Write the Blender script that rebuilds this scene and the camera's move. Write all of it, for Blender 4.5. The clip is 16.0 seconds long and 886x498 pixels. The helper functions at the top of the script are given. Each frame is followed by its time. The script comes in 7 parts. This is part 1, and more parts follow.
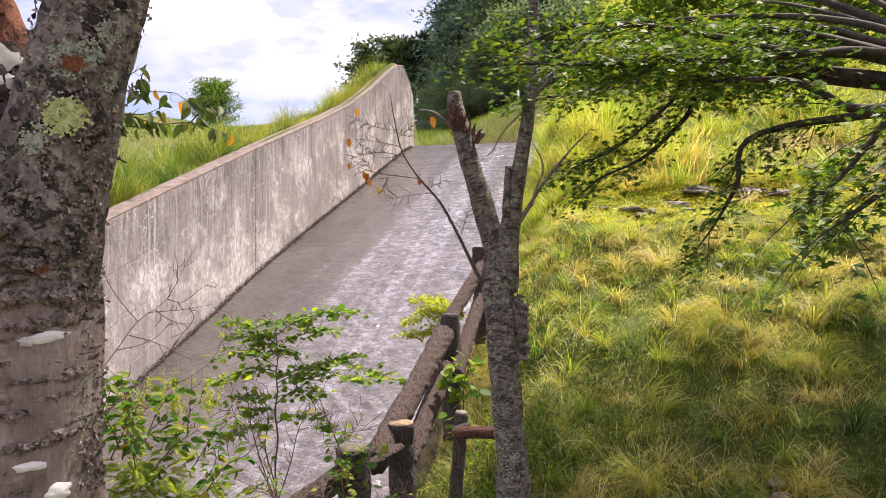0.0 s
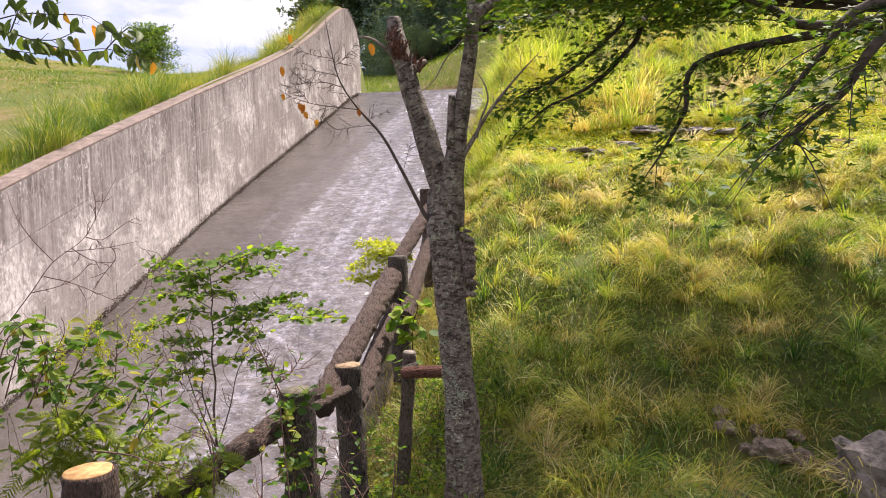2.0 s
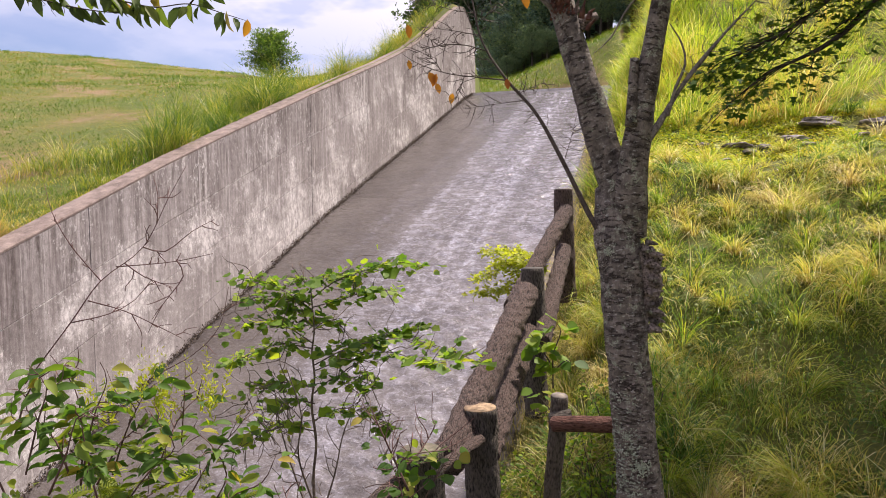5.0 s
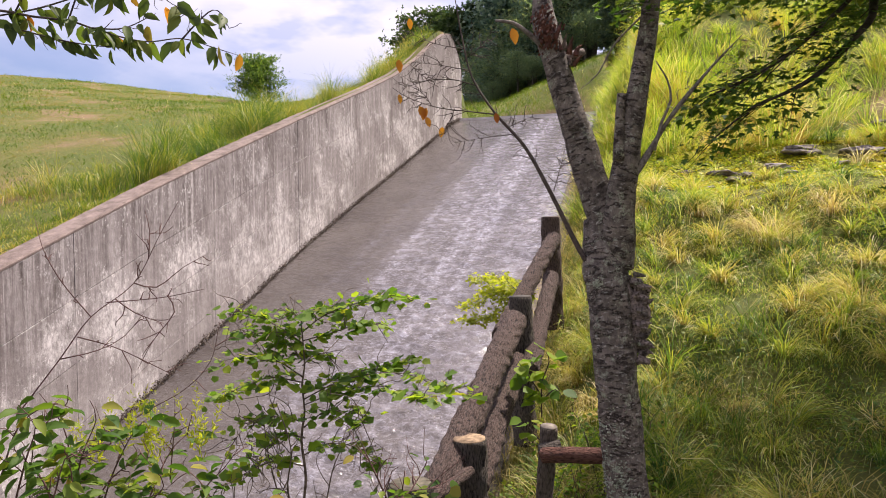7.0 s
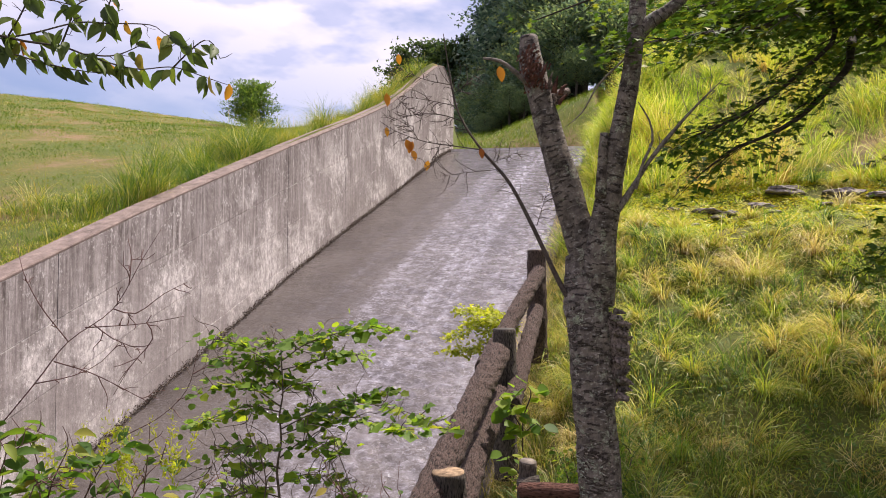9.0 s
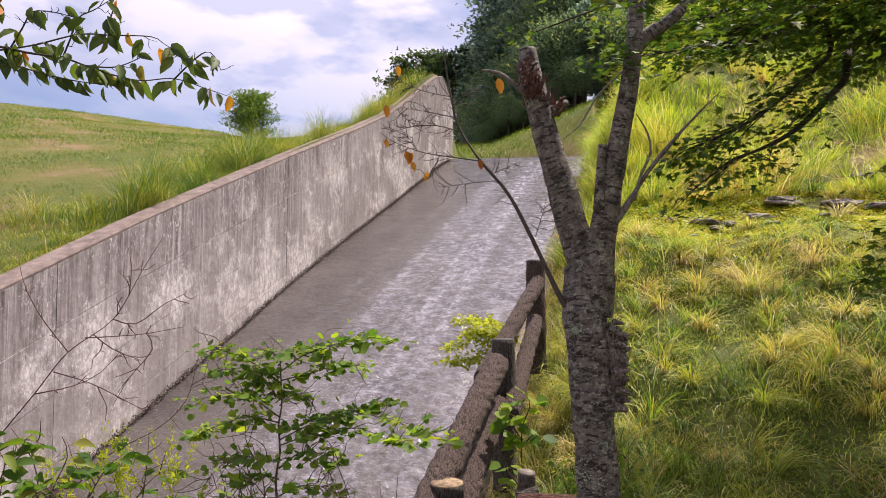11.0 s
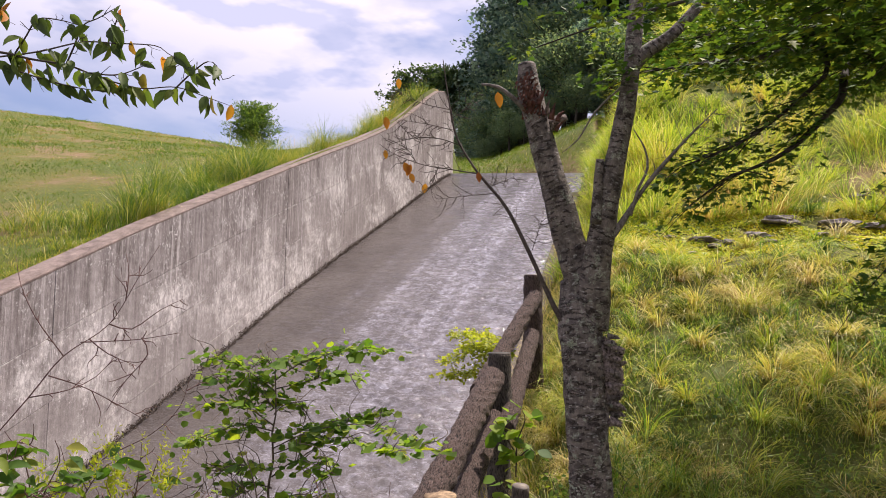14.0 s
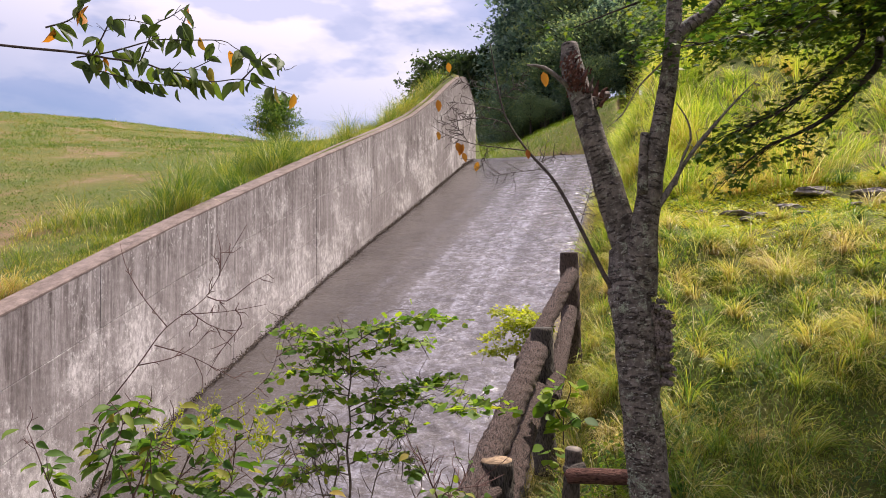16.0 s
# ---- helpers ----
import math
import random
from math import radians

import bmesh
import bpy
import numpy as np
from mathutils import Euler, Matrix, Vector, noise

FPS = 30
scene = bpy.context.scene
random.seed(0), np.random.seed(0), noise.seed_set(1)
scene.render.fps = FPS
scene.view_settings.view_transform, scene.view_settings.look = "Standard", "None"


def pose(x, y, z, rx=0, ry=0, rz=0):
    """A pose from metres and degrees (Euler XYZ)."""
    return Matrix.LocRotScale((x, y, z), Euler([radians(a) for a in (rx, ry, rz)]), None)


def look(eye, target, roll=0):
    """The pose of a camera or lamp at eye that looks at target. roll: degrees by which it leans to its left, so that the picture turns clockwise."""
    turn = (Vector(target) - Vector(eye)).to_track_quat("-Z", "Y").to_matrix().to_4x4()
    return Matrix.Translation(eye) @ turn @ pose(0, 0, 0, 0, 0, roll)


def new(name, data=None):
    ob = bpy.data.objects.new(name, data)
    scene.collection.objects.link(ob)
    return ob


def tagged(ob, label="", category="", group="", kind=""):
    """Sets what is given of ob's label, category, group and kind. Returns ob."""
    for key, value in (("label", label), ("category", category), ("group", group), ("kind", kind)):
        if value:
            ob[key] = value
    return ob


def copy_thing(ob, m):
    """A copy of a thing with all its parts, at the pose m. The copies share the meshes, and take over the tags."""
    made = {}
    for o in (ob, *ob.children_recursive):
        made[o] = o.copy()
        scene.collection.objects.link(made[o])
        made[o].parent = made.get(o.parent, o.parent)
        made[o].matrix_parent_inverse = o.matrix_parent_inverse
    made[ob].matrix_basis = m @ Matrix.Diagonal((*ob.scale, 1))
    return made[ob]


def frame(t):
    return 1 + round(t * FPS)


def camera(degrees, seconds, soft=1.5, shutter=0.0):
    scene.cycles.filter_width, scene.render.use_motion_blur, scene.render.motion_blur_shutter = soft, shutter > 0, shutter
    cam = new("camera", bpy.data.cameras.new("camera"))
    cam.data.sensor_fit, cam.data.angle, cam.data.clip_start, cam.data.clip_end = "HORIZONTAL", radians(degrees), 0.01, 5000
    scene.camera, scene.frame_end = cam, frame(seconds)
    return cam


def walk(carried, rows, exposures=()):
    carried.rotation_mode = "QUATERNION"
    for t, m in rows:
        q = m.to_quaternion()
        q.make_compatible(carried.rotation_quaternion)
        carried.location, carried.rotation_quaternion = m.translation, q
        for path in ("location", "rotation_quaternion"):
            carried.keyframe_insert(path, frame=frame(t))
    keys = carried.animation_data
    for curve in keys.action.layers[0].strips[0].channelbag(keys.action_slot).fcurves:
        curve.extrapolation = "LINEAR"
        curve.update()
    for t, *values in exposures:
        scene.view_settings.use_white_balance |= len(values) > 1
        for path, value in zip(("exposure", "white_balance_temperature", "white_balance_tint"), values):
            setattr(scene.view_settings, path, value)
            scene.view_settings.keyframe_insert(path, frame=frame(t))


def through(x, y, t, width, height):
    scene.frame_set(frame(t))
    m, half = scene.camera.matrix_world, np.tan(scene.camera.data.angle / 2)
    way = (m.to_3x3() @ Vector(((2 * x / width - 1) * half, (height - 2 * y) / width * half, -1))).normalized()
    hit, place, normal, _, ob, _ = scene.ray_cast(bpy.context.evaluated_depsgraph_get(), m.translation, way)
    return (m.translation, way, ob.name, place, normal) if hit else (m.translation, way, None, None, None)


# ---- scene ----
# Camera and walk
cam = camera(63.5, 16.0, soft=0.9)
PATH = [
    (0, (0.722, -1.016, 1.669), (0.308, 0.941, 1.665), -0.04),
    (0.5, (0.655, -1.052, 1.664), (0.252, 0.907, 1.654), -0.10),
    (1, (0.614, -1.074, 1.655), (0.243, 0.891, 1.618), -0.41),
    (1.5, (0.664, -1.018, 1.627), (0.331, 0.952, 1.542), -0.90),
    (2, (0.740, -0.873, 1.579), (0.457, 1.102, 1.436), -1.06),
    (2.5, (0.629, -0.605, 1.536), (0.377, 1.369, 1.343), -0.94),
    (3, (0.514, -0.393, 1.522), (0.193, 1.570, 1.310), -0.98),
    (3.5, (0.451, -0.151, 1.528), (-0.073, 1.775, 1.402), -1.13),
    (4, (0.412, -0.028, 1.541), (-0.200, 1.875, 1.469), -1.11),
    (4.2, (0.388, -0.012, 1.550), (-0.216, 1.892, 1.451), -0.63),
    (6.3, (0.334, 0.030, 1.594), (-0.211, 1.950, 1.457), -1.33),
    (6.5, (0.333, 0.024, 1.602), (-0.212, 1.945, 1.487), -1.27),
    (7, (0.338, 0.003, 1.603), (-0.202, 1.928, 1.538), -0.59),
    (7.5, (0.355, 0.000, 1.602), (-0.176, 1.928, 1.571), 0.08),
    (8, (0.369, -0.005, 1.612), (-0.155, 1.925, 1.601), 0.51),
    (8.5, (0.364, -0.008, 1.612), (-0.153, 1.924, 1.618), 0.73),
    (9, (0.368, -0.011, 1.616), (-0.143, 1.923, 1.633), 0.87),
    (11.5, (0.372, -0.023, 1.620), (-0.137, 1.911, 1.675), 1.00),
    (12, (0.382, -0.028, 1.613), (-0.133, 1.904, 1.683), 0.90),
    (12.5, (0.383, -0.037, 1.613), (-0.134, 1.893, 1.697), 0.91),
    (13, (0.385, -0.037, 1.611), (-0.129, 1.893, 1.701), 1.16),
    (13.5, (0.388, -0.033, 1.612), (-0.123, 1.898, 1.699), 1.54),
    (14, (0.382, -0.030, 1.609), (-0.125, 1.903, 1.693), 1.89),
    (14.5, (0.379, -0.030, 1.606), (-0.134, 1.902, 1.686), 2.05),
    (15, (0.362, -0.051, 1.587), (-0.169, 1.876, 1.660), 1.92),
    (15.5, (0.330, -0.118, 1.577), (-0.230, 1.801, 1.639), 1.29),
    (16, (0.293, -0.223, 1.548), (-0.275, 1.694, 1.595), 0.07),
]
walk(cam, [(t, look(eye, target, roll)) for t, eye, target, roll in PATH], [(0, 1.20, 6750, 17), (3.2, 1.20, 6750, 17), (4.0, 0.98, 6700, 17), (6.5, 0.95, 6650, 18), (9, 0.85, 6650, 18), (16, 0.78, 6600, 18)])

# World, sun, exposure
SUN_ELEV, SUN_AZ = radians(61), radians(32)      # azimuth from +y towards +x
world = bpy.data.worlds.new("sky")
scene.world = world
world.use_nodes = True


def build_sky():
    nt = world.node_tree
    nt.nodes.clear()
    add = nt.nodes.new
    out, bg, sky = add("ShaderNodeOutputWorld"), add("ShaderNodeBackground"), add("ShaderNodeTexSky")
    sky.sky_type, sky.sun_disc, sky.sun_elevation, sky.sun_rotation = "NISHITA", False, SUN_ELEV, SUN_AZ
    co, mp, n1, ramp = add("ShaderNodeTexCoord"), add("ShaderNodeMapping"), add("ShaderNodeTexNoise"), add("ShaderNodeValToRGB")
    mp.inputs["Scale"].default_value = (1.0, 1.0, 2.6)
    mp.inputs["Location"].default_value = (0.35, 0.1, 0.0)
    n1.inputs["Scale"].default_value, n1.inputs["Detail"].default_value = 3.2, 6
    n1.inputs["Roughness"].default_value = 0.5
    ramp.color_ramp.elements[0].position, ramp.color_ramp.elements[1].position = 0.32, 0.54
    # clearer, bluer air low over the meadow; small slate puffs under the white deck
    sep, lift, low, less = add("ShaderNodeSeparateXYZ"), add("ShaderNodeMath"), add("ShaderNodeMapRange"), add("ShaderNodeMath")
    lift.operation, lift.inputs[1].default_value = "MULTIPLY_ADD", 0.16
    low.inputs[1].default_value, low.inputs[2].default_value = 0.05, 0.24
    low.inputs[3].default_value, low.inputs[4].default_value = 0.12, 1.0
    less.operation, less.use_clamp = "MULTIPLY", True
    puff, pramp, slate = add("ShaderNodeTexNoise"), add("ShaderNodeValToRGB"), add("ShaderNodeMix")
    puff.inputs["Scale"].default_value, puff.inputs["Detail"].default_value = 8.5, 4
    pramp.color_ramp.elements[0].position, pramp.color_ramp.elements[1].position = 0.53, 0.63
    pramp.color_ramp.elements[1].color = (0.75, 0.75, 0.75, 1)
    slate.data_type = "RGBA"
    slate.inputs[7].default_value = (0.36, 0.39, 0.55, 1)
    nt.links.new(co.outputs["Generated"], sep.inputs[0])
    nt.links.new(sep.outputs[0], lift.inputs[0])
    nt.links.new(sep.outputs[2], lift.inputs[2])
    nt.links.new(lift.outputs[0], low.inputs[0])
    nt.links.new(low.outputs[0], less.inputs[1])
    nt.links.new(mp.outputs[0], puff.inputs["Vector"])
    nt.links.new(puff.outputs[0], pramp.inputs[0])
    nt.links.new(pramp.outputs[0], slate.inputs[0])
    dim, cloud, mix = add("ShaderNodeMix"), add("ShaderNodeRGB"), add("ShaderNodeMix")
    dim.data_type = mix.data_type = "RGBA"
    dim.blend_type = "MULTIPLY"
    dim.inputs[0].default_value = 1.0
    dim.inputs[7].default_value = (0.060, 0.061, 0.074, 1)
    cloud.outputs[0].default_value = (0.61, 0.585, 0.66, 1)
    nt.links.new(co.outputs["Generated"], mp.inputs["Vector"])
    nt.links.new(mp.outputs[0], n1.inputs["Vector"])
    nt.links.new(n1.outputs[0], ramp.inputs[0])
    nt.links.new(sky.outputs[0], dim.inputs[6])
    nt.links.new(ramp.outputs[0], less.inputs[0])
    nt.links.new(less.outputs[0], mix.inputs[0])
    nt.links.new(dim.outputs[2], mix.inputs[6])
    nt.links.new(cloud.outputs[0], slate.inputs[6])
    nt.links.new(slate.outputs[2], mix.inputs[7])
    nt.links.new(mix.outputs[2], bg.inputs[0])
    nt.links.new(bg.outputs[0], out.inputs[0])


build_sky()
sun_data = bpy.data.lights.new("sun", "SUN")
sun_data.energy, sun_data.angle, sun_data.color = 4.5, radians(2.0), (1.0, 0.93, 0.82)
sun_dir = Vector((math.sin(SUN_AZ) * math.cos(SUN_ELEV), math.cos(SUN_AZ) * math.cos(SUN_ELEV), math.sin(SUN_ELEV)))
new("sun", sun_data).matrix_world = look(sun_dir * 60, (0, 0, 0))

rng = np.random.default_rng(7)


# ---- materials ----
class Nodes:
    """Short wiring of a node tree."""

    def __init__(self, name):
        self.m = bpy.data.materials.new(name)
        self.m.use_nodes = True
        self.t = self.m.node_tree
        self.b = self.t.nodes["Principled BSDF"]
        self.o = self.t.nodes["Material Output"]

    def put(self, kind, outlet=0, **values):
        n = self.t.nodes.new("ShaderNode" + kind)
        for key, v in values.items():
            if key.startswith("s_"):
                k = int(key[2:]) if key[2:].isdigit() else key[2:].replace("_", " ")
                self.wire(v, n.inputs[k])
            elif key == "op":
                n.operation = v
            elif key == "blend":
                n.blend_type = v
        return n.outputs[outlet]

    def wire(self, v, socket):
        if isinstance(v, bpy.types.NodeSocket):
            self.t.links.new(v, socket)
        else:
            socket.default_value = v

    def coords(self, scale=(1, 1, 1), attribute=""):
        if attribute:
            n = self.t.nodes.new("ShaderNodeAttribute")
            n.attribute_name = attribute
            src = n.outputs["Vector"]
        else:
            src = self.put("TexCoord", "Object")
        return self.put("Mapping", s_Vector=src, s_Scale=scale)

    def noise(self, co, scale, detail=4.0, rough=0.55):
        return self.put("TexNoise", s_Vector=co, s_Scale=scale, s_Detail=detail, s_Roughness=rough)

    def ramp(self, fac, *stops):
        n = self.t.nodes.new("ShaderNodeValToRGB")
        e = n.color_ramp.elements
        while len(e) < len(stops):
            e.new(0.5)
        for el, (p, c) in zip(e, stops):
            el.position = p
            el.color = (*c, 1) if isinstance(c, tuple) else (c, c, c, 1)
        self.wire(fac, n.inputs[0])
        return n.outputs[0]

    def mix(self, fac, a, b, blend="MIX"):
        n = self.t.nodes.new("ShaderNodeMix")
        n.data_type, n.blend_type = "RGBA", blend
        for s, v in ((0, fac), (6, a), (7, b)):
            self.wire((*v, 1) if isinstance(v, tuple) and len(v) == 3 else v, n.inputs[s])
        return n.outputs[2]

    def math(self, op, a, b=0.5):
        return self.put("Math", op=op, s_0=a, s_1=b)

    def bump(self, height, strength, distance):
        return self.put("Bump", s_Height=height, s_Strength=strength, s_Distance=distance)

    def done(self, colour, rough=0.8, normal=None, specular=0.4):
        self.wire((*colour, 1) if isinstance(colour, tuple) else colour, self.b.inputs["Base Color"])
        self.wire(rough, self.b.inputs["Roughness"])
        self.b.inputs["Specular IOR Level"].default_value = specular
        if normal is not None:
            self.wire(normal, self.b.inputs["Normal"])
        return self.m

    def leafy(self, colour, through, share=0.4, rough=0.5):
        """Thin leaf: a glossy face with light shining through."""
        self.done(colour, rough, specular=0.22)
        tr = self.t.nodes.new("ShaderNodeBsdfTranslucent")
        self.wire(through, tr.inputs[0])
        ms = self.t.nodes.new("ShaderNodeMixShader")
        ms.inputs[0].default_value = share
        self.t.links.new(self.b.outputs[0], ms.inputs[1])
        self.t.links.new(tr.outputs[0], ms.inputs[2])
        self.t.links.new(ms.outputs[0], self.o.inputs[0])
        return self.m


def island(n):
    return n.put("NewGeometry", "Random Per Island")


def mat_concrete(name="weathered_concrete", joints=False):
    n = Nodes(name)
    co = n.coords()
    y, z = n.put("SeparateXYZ", 1, s_0=co), n.put("SeparateXYZ", 2, s_0=co)
    # depth below the coping, which falls with the chute
    deep = n.math("SUBTRACT", n.math("SUBTRACT", n.math("MULTIPLY", y, 0.362), 1.42), z)
    deep = n.math("MULTIPLY", deep, 0.3)
    base = n.noise(co, 0.8, 6)
    col = n.ramp(base, (0.3, (0.325, 0.287, 0.280)), (0.7, (0.495, 0.45, 0.442)))
    runs = n.ramp(deep, (0.0, 1.0), (0.25, 0.75), (0.6, 0.40), (1.0, 0.22))
    blot = n.noise(co, 0.55, 4, 0.6)
    runs = n.math("MULTIPLY", runs, n.ramp(blot, (0.35, 0.40), (0.62, 1.35)))
    streak = n.noise(n.coords((1, 3.4, 0.42)), 1.7, 8, 0.78)
    col = n.mix(n.math("MULTIPLY", n.ramp(streak, (0.42, 0.0), (0.62, 0.85)), runs), col, (0.085, 0.066, 0.060))
    fine = n.noise(n.coords((1, 9, 0.32)), 1.45, 8, 0.76)
    col = n.mix(n.math("MULTIPLY", n.ramp(fine, (0.45, 0.0), (0.64, 0.72)), n.math("ADD", n.math("MULTIPLY", runs, 0.85), 0.12)), col, (0.125, 0.098, 0.095))
    # upright streaks that darken the concrete more towards the crest
    crest_streaks = n.math("MULTIPLY", n.ramp(n.math("MULTIPLY", y, 0.03), (0.52, 0.0), (0.88, 0.55)), n.ramp(n.noise(n.coords((1, 2.4, 0.25)), 1.6, 6, 0.7), (0.36, 0.15), (0.60, 1.0)))
    col = n.mix(crest_streaks, col, (0.16, 0.128, 0.122))
    mott = n.noise(co, 11, 6, 0.7)
    col = n.mix(0.45, col, n.ramp(mott, (0.35, 0.28), (0.65, 0.62)), "OVERLAY")
    lime = n.noise(n.coords((1, 1.0, 0.9)), 0.7, 7, 0.72)
    limefine = n.noise(n.coords((1, 2.6, 1.3)), 5.0, 7, 0.8)
    spot = n.math("MULTIPLY", n.ramp(lime, (0.50, 0.0), (0.60, 1.0)), n.ramp(limefine, (0.42, 0.15), (0.60, 0.95)))
    spot = n.math("MULTIPLY", spot, n.ramp(deep, (0.10, 0.0), (0.35, 1.0)))
    col = n.mix(spot, col, (0.80, 0.76, 0.75))
    fleck = n.math("MULTIPLY", n.ramp(n.noise(n.coords((1, 1.6, 0.8)), 16, 5, 0.8), (0.56, 0.0), (0.62, 1.0)), n.ramp(lime, (0.44, 0.10), (0.56, 0.85)))
    col = n.mix(fleck, col, (0.82, 0.79, 0.78))
    drip = n.noise(n.coords((1, 9, 0.15)), 1.1, 4, 0.6)
    col = n.mix(n.math("MULTIPLY", n.ramp(drip, (0.60, 0.0), (0.67, 0.7)), n.ramp(limefine, (0.40, 0.1), (0.58, 1.0))), col, (0.66, 0.62, 0.61))
    if joints:
        # lime that has seeped from the joints; grain holds the way across each panel
        g = n.coords((1, 1, 1), "grain")
        u, w = n.put("SeparateXYZ", 0, s_0=g), n.put("SeparateXYZ", 1, s_0=g)
        edge = n.math("MAXIMUM", n.ramp(w, (0.0, 0.7), (0.016, 0.0), (0.982, 0.0), (0.998, 0.7)), n.ramp(u, (0.0, 0.6), (0.006, 0.0), (0.994, 0.0), (1.0, 0.6)))
        seep = n.noise(n.coords((1, 0.8, 2.0)), 3.0, 7, 0.75)
        col = n.mix(n.math("MULTIPLY", edge, n.ramp(seep, (0.50, 0.0), (0.62, 0.9))), col, (0.74, 0.71, 0.70))
    grain = n.noise(co, 55, 4, 0.7)
    col = n.mix(0.35, col, n.ramp(grain, (0.3, 0.15), (0.7, 0.7)), "OVERLAY")
    return n.done(col, 0.85, n.bump(n.math("ADD", n.math("MULTIPLY", grain, 0.4), base), 0.3, 0.02))


def mat_cap():
    n = Nodes("stained_wall_cap")
    co = n.coords()
    col = n.ramp(n.noise(co, 5, 6, 0.7), (0.3, (0.10, 0.074, 0.066)), (0.7, (0.29, 0.225, 0.20)))
    g = n.noise(co, 45, 4)
    return n.done(n.mix(0.3, col, n.ramp(g, (0.3, 0.1), (0.7, 0.7)), "OVERLAY"), 0.9, n.bump(g, 0.5, 0.01))


def mat_water():
    n = Nodes("turbid_water")
    co = n.coords()
    x, y = n.put("SeparateXYZ", 0, s_0=co), n.put("SeparateXYZ", 1, s_0=co)
    mud = n.ramp(n.noise(co, 0.7, 4), (0.3, (0.066, 0.056, 0.052)), (0.7, (0.108, 0.094, 0.088)))
    # white water starts along a line that drifts towards the tall wall as it runs down
    d = n.math("SUBTRACT", n.math("ADD", x, 5.02), n.math("MULTIPLY", n.math("SUBTRACT", y, 25.0), 0.03))
    d = n.math("ADD", d, n.math("MULTIPLY", n.math("SUBTRACT", n.noise(n.coords((1, 0.25, 0)), 1.3, 4), 0.5), 0.55))
    lane = n.ramp(n.math("MULTIPLY", n.math("ADD", d, 0.9), 0.18), (0.0, 0.03), (0.045, 0.13), (0.09, 0.04), (0.15, 0.08), (0.21, 0.40), (0.34, 0.30), (0.46, 0.62), (0.58, 0.28), (0.74, 0.42), (0.95, 0.18))
    run = n.noise(n.coords((1.9, 0.045, 0)), 1.0, 4, 0.62)
    lane = n.math("MULTIPLY", lane, n.ramp(run, (0.34, 0.45), (0.62, 1.25)))
    lane = n.math("MULTIPLY", lane, n.ramp(n.math("MULTIPLY", y, 0.04), (0.28, 0.42), (0.66, 1.0)))
    swirl = n.put("VectorMath", 0, op="ADD", s_0=n.coords((1.5, 2.0, 0)), s_1=n.mix(0.22, (0, 0, 0), n.put("TexNoise", 1, s_Vector=n.coords((1, 1, 0)), s_Scale=1.6, s_Detail=3.0)))
    rip = n.noise(swirl, 3.2, 8, 0.66)
    web = n.noise(swirl, 4.2, 5, 0.60)
    speck = n.noise(n.coords((2.0, 3.4, 0)), 6.5, 6, 0.72)
    crest = n.math("ADD", n.ramp(rip, (0.46, 0.0), (0.60, 0.8)), n.ramp(speck, (0.50, 0.0), (0.68, 0.30)))
    lines = n.ramp(web, (0.455, 0.0), (0.50, 1.0), (0.545, 0.0))
    foam = n.math("MULTIPLY", n.math("ADD", n.math("MULTIPLY", crest, 0.48), 0.13), lane)
    foam = n.math("ADD", foam, n.math("MULTIPLY", n.math("MULTIPLY", lines, n.ramp(speck, (0.42, 0.0), (0.62, 1.0))), n.math("ADD", n.math("MULTIPLY", lane, 0.48), 0.07)))
    foam = n.math("ADD", foam, n.math("MULTIPLY", n.ramp(speck, (0.60, 0.0), (0.74, 1.0)), 0.07))
    # besides real foam, the lavender tint puts the sky's sheen into the colour
    col = n.mix(foam, mud, (0.74, 0.74, 0.90))
    h = n.math("ADD", n.math("ADD", rip, n.math("MULTIPLY", web, 0.7)), n.math("MULTIPLY", speck, 0.22))
    n.b.inputs["IOR"].default_value = 1.33
    return n.done(col, n.math("ADD", n.math("MULTIPLY", foam, 0.35), 0.09), n.bump(h, 0.7, 0.04), 0.8)


def mat_log(name, dark, light):
    n = Nodes(name)
    co = n.coords((1, 1, 0.34), "grain")
    a = n.noise(co, 120, 6, 0.72)
    plate = n.put("TexVoronoi", 0, s_Vector=co, s_Scale=118.0, s_Randomness=1.0)
    b = n.noise(n.coords((1, 1, 0.5), "grain"), 14, 4)
    h = n.math("SUBTRACT", a, n.math("MULTIPLY", plate, 0.45))
    col = n.ramp(h, (0.08, dark), (0.24, tuple(0.55 * (p + q) for p, q in zip(dark, light))), (0.46, light))
    col = n.mix(n.ramp(b, (0.45, 0.0), (0.7, 0.45)), col, tuple(0.6 * v for v in light))
    return n.done(col, 0.9, n.bump(h, 1.0, 0.030))


def mat_cut(name, a, b):
    n = Nodes(name)
    c = n.noise(n.coords((1, 1, 1)), 30, 4)
    return n.done(n.ramp(c, (0.35, a), (0.65, b)), 0.8, n.bump(c, 0.3, 0.004))


